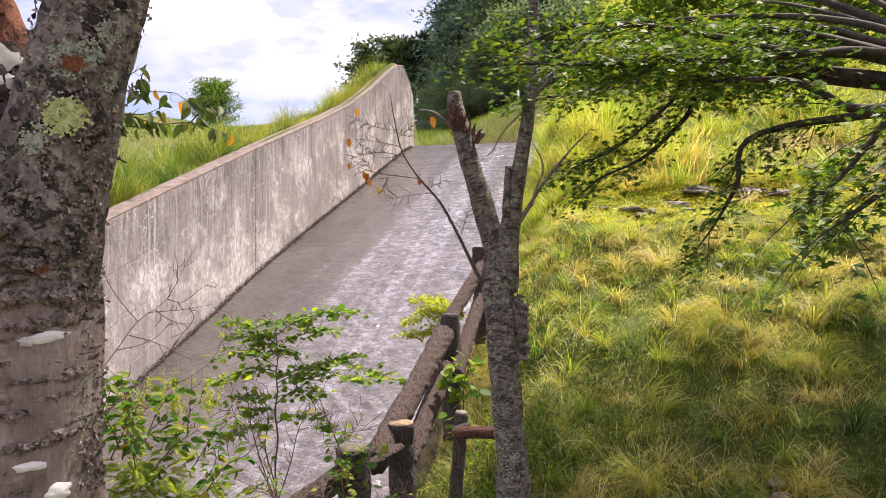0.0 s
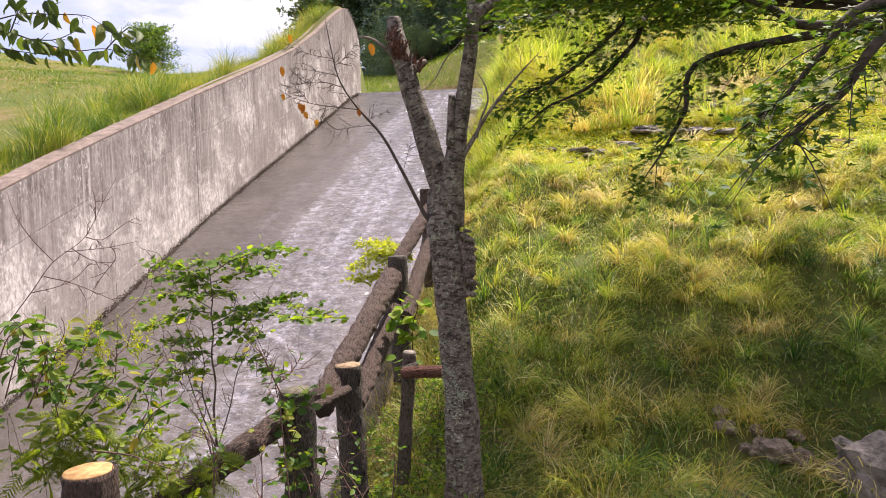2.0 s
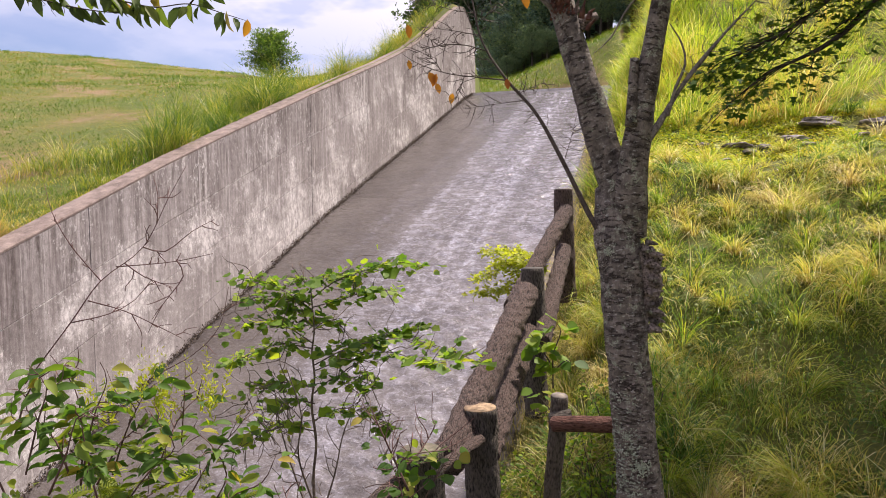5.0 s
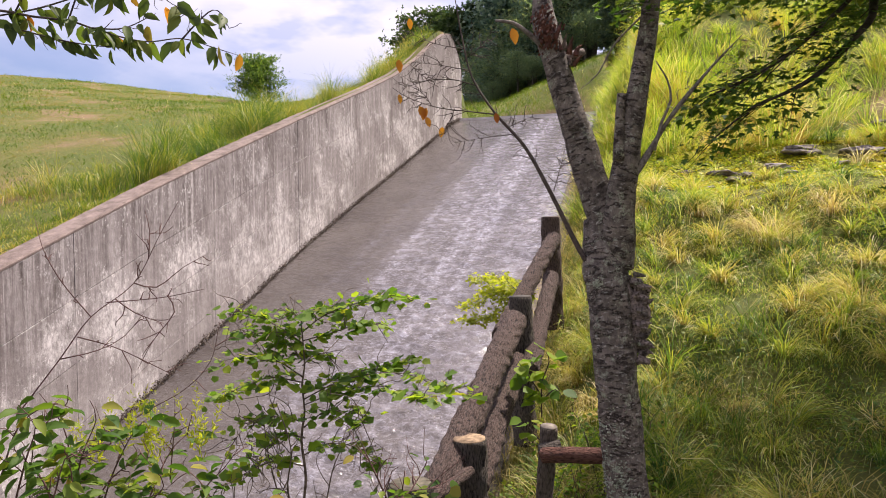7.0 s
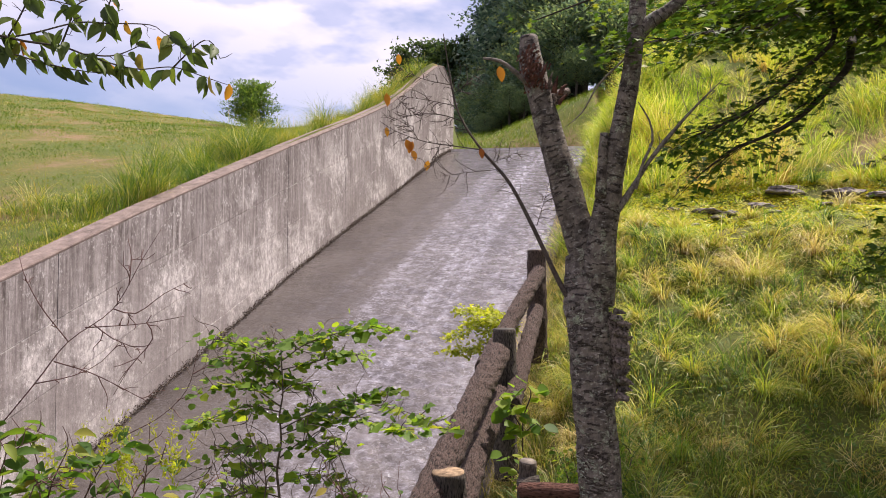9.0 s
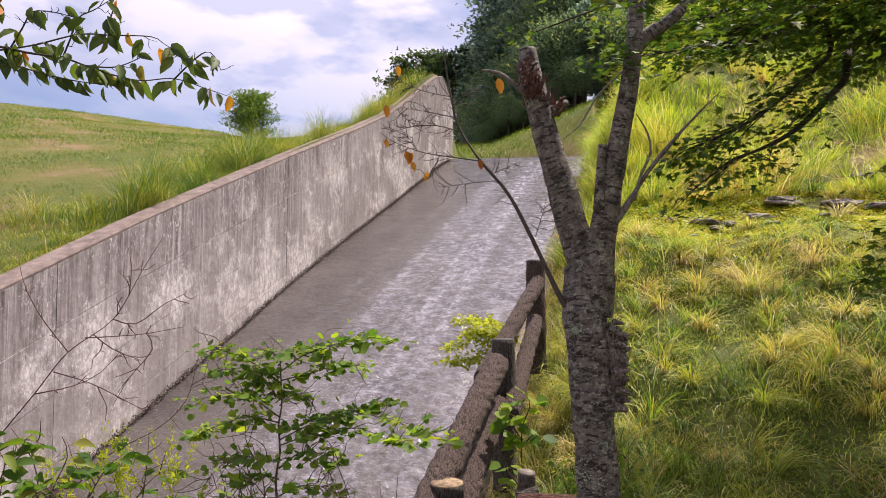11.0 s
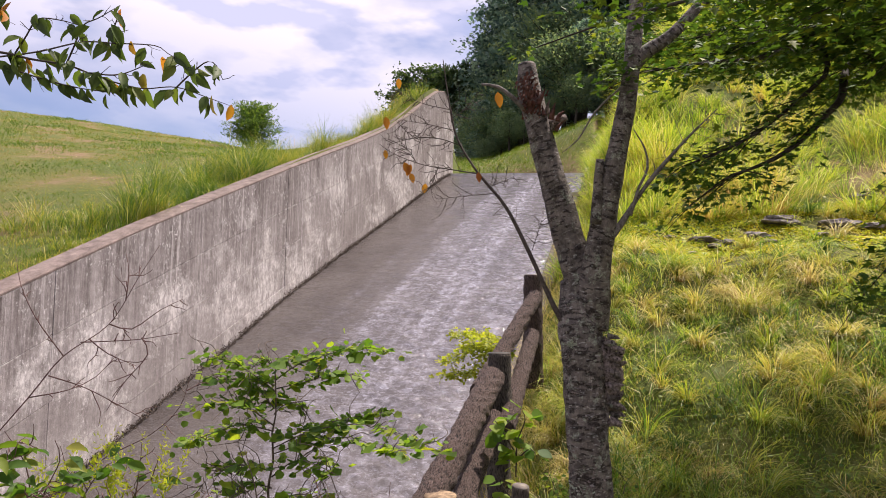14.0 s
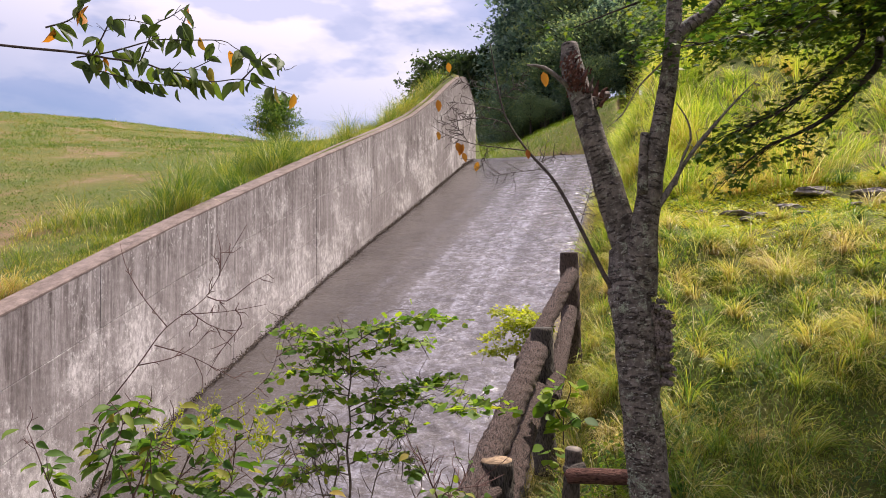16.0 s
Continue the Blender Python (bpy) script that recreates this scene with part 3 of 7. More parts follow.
def blades(geo, x, y, z, height, width, lean, r=None, az=None, tone=None, simple=False):
    """Curved grass blades rooted at x, y, z; grain keeps each blade's tone, the way along it and a random."""
    r = r or rng
    n = len(x)
    az = r.uniform(0, 2 * np.pi, n) if az is None else az
    turn = az + np.pi / 2 + r.normal(0, 0.7, n)
    d = np.stack([np.cos(az), np.sin(az), np.zeros(n)], -1)
    side = np.stack([np.cos(turn), np.sin(turn), np.zeros(n)], -1)
    root = np.stack([x, y, z], -1)
    rows = []
    cuts = ((0.0, 0.8), (0.5, 1.0)) if simple else ((0.0, 0.7), (0.4, 1.0), (0.75, 0.65))
    for u, w in cuts:
        c = root + d * (lean * height * u**1.8)[:, None] + np.array([0, 0, 1.0]) * (height * (u - 0.30 * lean * u * u))[:, None]
        o = side * (0.5 * w * width)[:, None]
        rows += [c - o, c + o]
    rows.append(root + d * (lean * height)[:, None] + np.array([0, 0, 1.0]) * (height * (1 - 0.42 * lean))[:, None])
    v = np.stack(rows, 1)
    f0 = np.array([(0, 1, 3), (0, 3, 2), (2, 3, 4)] if simple else [(0, 1, 3), (0, 3, 2), (2, 3, 5), (2, 5, 4), (4, 5, 6)])
    if tone is None:
        tone = r.uniform(0, 1, n)
    k = v.shape[1]
    along = [u for u, w in cuts for _ in range(2)] + [1.0]
    grain = np.stack([np.repeat(tone, k), np.tile(along, n), np.repeat(r.uniform(0, 1, n), k)], -1)
    geo.add(v.reshape(-1, 3), [((np.arange(n) * k)[:, None, None] + f0[None]).reshape(-1, 3)], grain)


def arcs(geo, x, y, z, length, width, az, rise, bend, tone, r, cuts=5):
    """Grass blades that rise, arch over and hang; rise and bend in radians."""
    n = len(x)
    d = np.stack([np.cos(az), np.sin(az), np.zeros(n)], -1)
    turn = az + np.pi / 2 + r.normal(0, 0.5, n)
    side = np.stack([np.cos(turn), np.sin(turn), r.normal(0, 0.25, n)], -1)
    p = np.stack([x, y, z], -1)
    rows, along = [], []
    for k in range(cuts):
        u = k / (cuts - 1.0)
        w = (0.75 if k == 0 else 1.0 - 0.55 * u) * 0.5 * width
        if k < cuts - 1:
            rows += [p - side * w[:, None], p + side * w[:, None]]
            along += [u, u]
        else:
            rows.append(p)
            along.append(1.0)
        a = rise - bend * (u + 0.5 / (cuts - 1)) ** 1.3
        p = p + (d * np.cos(a)[:, None] + np.array([0, 0, 1.0]) * np.sin(a)[:, None]) * (length / (cuts - 1))[:, None]
    v = np.stack(rows, 1)
    f0 = []
    for k in range(cuts - 2):
        f0 += [(2 * k, 2 * k + 1, 2 * k + 3), (2 * k, 2 * k + 3, 2 * k + 2)]
    m = v.shape[1]
    f0 = np.array(f0 + [(m - 3, m - 2, m - 1)])
    grain = np.stack([np.repeat(tone, m), np.tile(along, n), np.repeat(r.uniform(0, 1, n), m)], -1)
    geo.add(v.reshape(-1, 3), [((np.arange(n) * m)[:, None, None] + f0[None]).reshape(-1, 3)], grain)


def wavy(x, y, seed=0.0):
    """Cheap smooth noise in about -1..1 for arrays."""
    a = np.sin(x * 1.31 + 2.1 * np.sin(y * 0.73 + seed) + seed * 1.7) * np.cos(y * 1.17 - 1.3 * np.sin(x * 0.91 + seed))
    b = np.sin(x * 2.93 + y * 1.81 + seed * 2.3 + 1.2 * np.sin(y * 2.2)) * 0.5
    return (a + b) / 1.4


# ---- plan of the chute, which runs along +y and climbs ----
WALL_X, EDGE_X = -7.53, -0.84
BED_Y = (-40, 9.77, 11.05, 12.86, 15.46, 18.5, 23.4, 29.3, 30.6, 31.4, 33, 60)
BED_Z = (-19.5, -1.20, -0.69, 0.0, 1.03, 2.10, 3.76, 5.84, 6.20, 6.30, 6.30, 6.30)
TOP_Y = (-40, 7.5, 10.21, 12.35, 15.46, 20.1, 22.6, 25.1, 27.3, 28.7, 29.6)
TOP_Z = (-17.2, 1.235, 2.29, 3.06, 4.16, 5.74, 6.65, 7.77, 8.91, 9.53, 9.72)


def bed(y):
    return np.interp(y, BED_Y, BED_Z)


def wall_top(y):
    return np.interp(y, TOP_Y, TOP_Z)


def edge_top(y):
    """Top of the low wall on the fence side."""
    y = np.asarray(y, float)
    return bed(y) + 2.75


# distance and height of the meadow's ridge by direction left of +y, in degrees
RIDGE_A = (-2, 6, 12, 16, 18, 19.7, 22.4, 25, 27.5, 30.6, 33, 37.8, 42.6, 46.7, 60, 90, 140)
RIDGE_D = (34, 34, 33, 33, 31, 30, 31, 34, 38, 44, 47, 50, 52, 54, 54, 50, 45)
RIDGE_T = (0.20, 0.20, 0.23, 0.25, 0.236, 0.216, 0.190, 0.176, 0.168, 0.169, 0.1735, 0.180, 0.1835, 0.1836, 0.17, 0.10, 0.03)


def wing_x(y):
    """Inner line of the wing wall that runs on to the crest."""
    return np.interp(y, (14.3, 20, 31.2), (-0.84, -0.95, -1.60))


def ground(x, y):
    x, y = np.broadcast_arrays(np.asarray(x, float), np.asarray(y, float))
    # bank on the fence side
    g = np.interp(y, (-60, -8, 2.6, 3.6, 5.0, 5.6, 6.7, 7.3, 8.0, 9.07, 9.9, 10.4, 12.5, 15, 19, 26, 60, 400), (-6, -1.2, -0.16, -0.06, 0.46, 0.80, 1.24, 1.58, 1.86, 2.18, 2.52, 2.72, 3.9, 5.7, 8.5, 11.2, 16, 60))
    low = np.interp(y, (-60, 8.0, 9.9, 12.0, 14.6, 17, 23, 31, 40, 60, 100, 400), (-6, 1.72, 2.20, 2.62, 3.22, 3.62, 4.8, 6.6, 9.0, 12.5, 18, 60))
    k = np.clip((x + 1.5) / (1.7 + 2.6 * np.clip((y - 14) / 7, 0, 1)), 0, 1)
    k = k * k * (3 - 2 * k)
    g = np.where(y > 9, low + (np.maximum(g, low) - low) * k, g)
    g = g - np.clip((x - 2.3) / 0.8, 0, 1) * np.clip((y - 10.2) / 1.5, 0, 1) * 0.25
    g = g + 0.05 * np.clip(x - 1, 0, 12) * np.clip((y - 2) / 4, 0, 1) + 0.06 * wavy(x * 1.6, y * 1.6, 0.4)
    drop = np.clip((0.35 - x) / 0.85, 0, 1)
    near = np.minimum(g, edge_top(np.minimum(y, 14.4)) - 0.05)
    g = g + (near - g) * drop * np.clip((18.5 - y) / 4.5, 0, 1)
    # meadow behind the tall wall
    dx, dy = x - 0.37, y
    ang = np.degrees(np.arctan2(-dx, dy))
    dist = np.hypot(dx, dy) + 1e-6
    at_wall = np.clip((0.37 - WALL_X + 0.30) / np.maximum(np.sin(np.radians(np.clip(ang, 1, 179))), 0.02), 0, 60)
    zw = wall_top(np.minimum(at_wall * np.cos(np.radians(ang)), 29.5)) - 0.06
    dr = np.interp(ang, RIDGE_A, RIDGE_D)
    zr = 1.616 + np.interp(ang, RIDGE_A, RIDGE_T) * dr
    u = (dist - at_wall) / np.maximum(dr - at_wall, 4)
    m = zw + (zr - zw) * np.clip(u, 0, 1) + 0.10 * wavy(x * 0.35, y * 0.35, 2.0) * np.clip(dist / 20 - 0.5, 0, 1)
    m = m - np.clip(dist - dr, 0, 400) * 0.04
    # behind the crest: still ground round the pond
    back = np.interp(y, (28, 33, 36, 40, 44, 52, 70, 110, 400), (6.1, 6.4, 7.2, 8.4, 9.5, 11.2, 14, 19, 60))
    back = back + np.clip((x + 7.5) * 0.40, 0, 3.5) * np.clip((y - 33.5) / 4, 0, 1)
    t = np.clip((y - 30.5) / 3.0, 0, 1)
    m = np.where(x > -16, np.minimum(m, m + (back - m) * t), m)
    channel = bed(y) - 0.35
    out = np.where(x < WALL_X - 0.16, m, np.where(x > EDGE_X + 0.10, g, channel))
    mid = (x >= WALL_X - 0.16) & (x <= EDGE_X + 0.10)
    return np.where(mid & (y > 31.5), np.where(x > -1.62, np.maximum(g, np.minimum(back, g + 1)), np.where(y < 34, 6.0, back)), np.where(mid & (y > 14.5) & (x > wing_x(y) + 0.14), np.maximum(channel, g), out))


def build_ground():
    xs = np.concatenate([np.linspace(-400, -70, 12), np.linspace(-66, -18, 33), np.linspace(-17, -8.2, 23), (WALL_X - 0.30, WALL_X - 0.17, WALL_X - 0.15), np.linspace(-7, -1.7, 14), np.linspace(-1.55, EDGE_X + 0.03, 6),
                         (EDGE_X + 0.07, EDGE_X + 0.12), np.linspace(-0.66, 5, 48), np.linspace(5.3, 14, 22), np.linspace(15, 60, 24), np.linspace(70, 400, 12)])
    ys = np.concatenate([np.linspace(-400, -40, 12), np.linspace(-34, -3, 16), np.linspace(-2.5, 13, 108), np.linspace(13.3, 33, 60), np.linspace(33.6, 70, 50), np.linspace(74, 400, 24)])
    x, y = np.meshgrid(xs, ys, indexing="ij")
    z = ground(x, y)
    n, m = len(xs), len(ys)
    i, j = np.meshgrid(np.arange(n - 1), np.arange(m - 1), indexing="ij")
    a = i * m + j
    geo = Geo().add(np.stack([x, y, z], -1).reshape(-1, 3), [np.stack([a, a + m, a + m + 1, a + 1], -1).reshape(-1, 4)])
    tagged(part("ground", geo, SOIL), "grassy hillside soil with worn brown patches", "ground", kind="structure")


build_ground()


def slab(geo, ys, inner, thick, zlow, ztop, side=-1):
    """A wall of given profile: ys along, inner face at x = inner, body towards side."""
    ys = np.asarray(ys, float)
    n = len(ys)
    a, b = np.full(n, inner), np.full(n, inner + side * thick)
    c = 0.025
    rows = [np.stack([a, ys, zlow], -1), np.stack([a, ys, ztop - c], -1), np.stack([a + side * c, ys, ztop], -1), np.stack([b - side * c, ys, ztop], -1), np.stack([b, ys, ztop - c], -1), np.stack([b, ys, zlow], -1)]
    v = np.stack(rows, 1)
    i, j = np.meshgrid(np.arange(n - 1), np.arange(6), indexing="ij")
    p, q = i * 6 + j, i * 6 + (j + 1) % 6
    geo.add(v.reshape(-1, 3), [np.stack([p, q, q + 6, p + 6], -1).reshape(-1, 4), np.arange(6)[None, ::-1], (n - 1) * 6 + np.arange(6)[None]])


def build_left_wall():
    wall = thing("wall_west", "tall board-formed concrete chute wall with dark streaks and white lime stains", "wall", kind="structure")
    nose = np.linspace(0, 1, 10)
    ys = np.r_[np.linspace(-20, 29.6, 100), 29.6 + 1.85 * np.sin(nose[1:] * np.pi / 2) ** 1.15]
    top = np.r_[wall_top(np.linspace(-20, 29.6, 100)), 9.72 - 1.45 * nose[1:] ** 1.5]
    geo = Geo()
    slab(geo, ys, WALL_X - 0.012, 0.40, bed(ys) - 0.6, top - 0.05)
    part("wall_body", geo, CONCRETE, wall, smooth=False)
    geo = Geo()
    slab(geo, ys, WALL_X + 0.004, 0.43, top - 0.055, top + 0.0)
    part("coping", geo, CAP, wall, "brown-stained coping strip on the wall", smooth=False)
    # form panels: courses lie along the slope, lifts part at the joint
    cuts = [-9.0]
    while cuts[-1] < 29:
        cuts.append(cuts[-1] + 3.49)
    for k, (y0, y1) in enumerate(zip(cuts, cuts[1:] + [31.3])):
        joint = 0.022 if abs(y0 - 15.43) < 0.2 else 0.007
        for row in range(4):
            yy = np.linspace(y0 + joint, y1 - 0.005, 7)
            yy = yy[yy < 29.6] if y1 > 29.6 else yy
            if len(yy) < 2:
                continue
            hi = wall_top(yy) - 0.06 - 0.93 * row - (0.008 if row else 0)
            lo = np.maximum(wall_top(yy) - 0.06 - 0.93 * (row + 1) + 0.007, bed(yy) - 0.3)
            if row == 3:
                lo = bed(yy) - 0.3
            if (hi - lo).max() < 0.15:
                continue
            hi = np.maximum(hi, lo + 0.02)
            n, x = len(yy), WALL_X + 0.0012 * ((k * 7 + row * 3) % 4)
            v = np.concatenate([np.stack([np.full(n, x), yy, lo], -1), np.stack([np.full(n, x), yy, hi], -1), np.stack([np.full(n, x - 0.014), yy, lo - 0.003], -1), np.stack([np.full(n, x - 0.014), yy, hi + 0.003], -1)])
            i = np.arange(n - 1)
            f = np.concatenate([np.stack([i, i + 1, n + i + 1, n + i], -1), np.stack([n + i, n + i + 1, 3 * n + i + 1, 3 * n + i], -1), np.stack([2 * n + i, 2 * n + i + 1, i + 1, i], -1)])
            ends = np.array([(0, n, 3 * n, 2 * n), (n - 1, 3 * n - 1, 4 * n - 1, 2 * n - 1)])
            du = (yy - y0) / (y1 - y0)
            grain = np.concatenate([np.stack([du, np.full(n, w), du * 0], -1) for w in (0.0, 1.0, 0.0, 1.0)])
            part("panel", Geo().add(v, [f, ends], grain), PANEL, wall, smooth=False)


def build_right_wall():
    wall = thing("wall_east", "low stained concrete chute wall below the log fence", "wall", kind="structure")
    ys = np.linspace(-20, 14.35, 80)
    geo = Geo()
    slab(geo, ys, EDGE_X, 0.20, bed(ys) - 0.6, edge_top(ys), side=1)
    part("wall_body", geo, OLDTAN, wall, smooth=False)
    ys = np.linspace(14.355, 31.2, 40)
    geo, bend = Geo(), wing_x(ys)
    slab(geo, ys, 0.0, 0.32, bed(ys) - 0.6, np.interp(ys, (14.3, 17, 20, 31.2), (3.42, 3.50, 3.72, 6.62)), side=1)
    geo.v[0] = geo.v[0] + np.repeat(np.stack([bend, 0 * bend, 0 * bend], -1), 6, 0)
    part("wing_wall", geo, TAN, wall, "pinkish tan wing wall running up to the crest", smooth=False)


def build_chute():
    ys = np.linspace(-30, 33, 130)
    geo = Geo()
    x0, x1 = WALL_X - 0.1, EDGE_X + 0.12
    v = np.concatenate([np.stack([np.full(130, x), ys, bed(ys) + dz], -1) for x, dz in ((x0, -0.06), (x1, -0.06), (x0, -0.3), (x1, -0.3))])
    i = np.arange(129)
    geo.add(v, [np.stack([i, 130 + i, 131 + i, i + 1], -1), np.stack([260 + i, 261 + i, 391 + i, 390 + i], -1)])
    tagged(part("chute_bed", geo, CONCRETE, smooth=False), "sloping concrete bed of the spillway chute", "spillway", kind="structure")
    xs, yy = np.linspace(WALL_X - 0.004, EDGE_X + 0.02, 130), np.r_[np.linspace(-25, 4, 90), np.linspace(4.05, 33, 760), np.linspace(33.5, 60, 30)]
    x, y = np.meshgrid(xs, yy, indexing="ij")
    calm = np.clip((31.0 - y) / 1.5, 0.05, 1)
    # short wavelets that run down the slope, crests lying across it
    wr, swell = np.random.default_rng(6), 0 * x
    for k in range(26):
        lam = 0.15 * 3.6 ** wr.uniform(0, 1)
        az = wr.normal(0, 0.50)
        swell = swell + 0.0062 * lam**0.8 * np.sin(2 * np.pi / lam * (x * math.sin(az) + y * math.cos(az)) + wr.uniform(0, 6.28) + 1.3 * np.sin(x * wr.uniform(0.6, 1.9) + y * 0.4 + wr.uniform(0, 6)))
    z = bed(y) + calm * (0.010 * wavy(x * 1.3, y * 3.4, 0.0) + 1.05 * swell * (0.22 + 0.78 * np.clip((x + 5.4) / 1.5, 0, 1)))
    z = np.where(y > 31.5, 6.30, z)
    n, m = x.shape
    i, j = np.meshgrid(np.arange(n - 1), np.arange(m - 1), indexing="ij")
    a = i * m + j
    geo = Geo().add(np.stack([x, y, z], -1).reshape(-1, 3), [np.stack([a, a + m, a + m + 1, a + 1], -1).reshape(-1, 4)])
    tagged(part("water", geo, WATER), "thin turbid water sheet rushing down with white foam", "water", kind="structure")
    # weir lip at the crest and the moss line at the foot of the wall
    geo = Geo()
    v = [(x, y, z) for x in (WALL_X, EDGE_X + 0.1) for y, z in ((30.7, 6.1), (30.8, 6.33), (31.3, 6.35), (31.4, 6.1))]
    geo.add(v, [np.array([(0, 1, 5, 4), (1, 2, 6, 5), (2, 3, 7, 6)])])
    tagged(part("weir_lip", geo, LIP, smooth=False), "pale concrete lip along the crest of the chute", "weir", kind="structure")
    geo = Geo()
    r = np.random.default_rng(5)
    n = 11000
    y = r.uniform(4, 31, n)
    at = np.stack([WALL_X + r.uniform(0.0, 0.09, n), y, bed(y) + r.uniform(-0.02, 0.15, n) * r.uniform(0.3, 1, n)], -1)
    leaves(geo, at, r.normal(0, 1, (n, 3)), r.normal(0, 1, (n, 3)), r.uniform(0.018, 0.045, n), (SPRIG, SPRIGF))
    tagged(part("moss_line", geo, mat_plain("dark_moss", (0.040, 0.030, 0.024), (0.15, 0.11, 0.08), 30)), "dark moss and debris along the wall foot", "moss", kind="stuff")


build_left_wall()
build_right_wall()
build_chute()


# ---- log fence ----
def log_post(parent, foot, top, r, material, cut=CUT, seed=0):
    geo = Geo()
    tube(geo, [foot, top], (r * 1.04, r), 26, 0.02, 0.10, 0.14, True, seed, True)
    p = part("post", geo, material, parent)
    d = (Vector(top) - Vector(foot)).normalized()
    geo = Geo()
    tube(geo, [Vector(top) - d * 0.004, Vector(top) + d * 0.006], (r * 0.95, r * 0.92), 22, 0.005, 0.03, 0, True, seed, True)
    part("cut_end", geo, cut, p, "sawn post top")
    return p


def rail(parent, a, b, r, material, seed):
    geo = Geo()
    tube(geo, [a, b], (r * 0.93, r * 0.97), 48, 0.009, 0.05, 0.17, True, seed, True)
    p = part("rail", geo, material, parent)
    a, b = Vector(a), Vector(b)
    d = (b - a).normalized()
    geo = Geo()
    tube(geo, [b - d * 0.002, b + d * 0.006], (r * 0.92, r * 0.9), 16, 0.005, 0.05, 0, True, seed, True)
    part("cut_end", geo, material, p)
    return p


def build_fence():
    fence = thing("log_fence", "rustic fence of bark-covered logs beside the chute", "fence")
    mid = mat_cut("grey_sawn_wood", (0.16, 0.14, 0.12), (0.32, 0.28, 0.24))
    aged = mat_cut("aged_sawn_wood", (0.13, 0.085, 0.05), (0.36, 0.25, 0.15))
    worn = mat_cut("mossy_sawn_wood", (0.055, 0.050, 0.032), (0.15, 0.13, 0.095))
    dk = mat_cut("dark_sawn_wood", (0.02, 0.018, 0.016), (0.07, 0.06, 0.05))
    P3, P2, PB, PA, PS = (-0.500, 6.715, 1.675), (-0.545, 5.26, 1.07), (-0.507, 3.47, 0.53), (-0.531, 2.60, 0.605), (-0.826, 1.335, 0.660)
    for n, (p, h, m, c) in enumerate(((P3, 1.05, LOG, mid), (P2, 1.1, DARKLOG, dk), (PB, 1.0, DARKLOG, aged), (PA, 1.1, DARKLOG, worn), (PS, 1.1, LOG, CUT))):
        log_post(fence, (p[0] + 0.03, p[1], p[2] - h), p, 0.086, m, c, n + 1)
    # upper and lower rails of each bay, lashed to the chute side of the posts
    rail(fence, *[(-0.668, 5.106, 0.798), (-0.464, 6.641, 1.475)], 0.071, LOG, 11)
    rail(fence, (-0.43, 4.95, 0.58), (-0.475, 6.58, 1.12), 0.070, LOG, 12)
    rail(fence, (-0.59, 3.15, 0.36), (-0.555, 5.08, 0.915), 0.086, LOG, 13)
    rail(fence, (-0.512, 3.62, 0.225), (-0.545, 5.11, 0.615), 0.078, LOG, 14)
    rail(fence, (-0.98, 1.50, 0.24), (-0.560, 2.62, 0.48), 0.062, LOG, 15)
    rail(fence, (-0.62, 2.44, 0.44), (-0.480, 3.36, 0.405), 0.028, LOG, 16)


build_fence()


# ---- tree stake ----
def build_stake():
    stake = thing("tree_stake", "weathered tree stake with a red-brown crossbar tied to the trunk", "stake")
    a, b = [(-0.109, 3.483, 0.614), (-0.182, 3.555, 0.075)]
    log_post(stake, (b[0], b[1], -0.25), a, 0.042, STAKE, mat_cut("grey_stake_top", (0.11, 0.092, 0.076), (0.23, 0.195, 0.165)), 21)
    geo = Geo()
    tube(geo, [(-0.128, 3.330, 0.520), (-0.118, 3.331, 0.521), (-0.03, 3.338, 0.526), (0.183, 3.353, 0.535)], (0.024, 0.038, 0.037, 0.034), 22, 0.01, 0.14, 0.12, True, 22)
    part("crossbar", geo, REDROD, stake, "red-brown round crossbar")
    geo = Geo()
    tube(geo, [(-0.146, 3.414, 0.505), (-0.046, 3.444, 0.524)], (0.044, 0.044), 12, 0.02, 0.1, 0.1, True, 23, True)
    part("lashing", geo, DARKLOG, stake, "dark rope lashing")


build_stake()


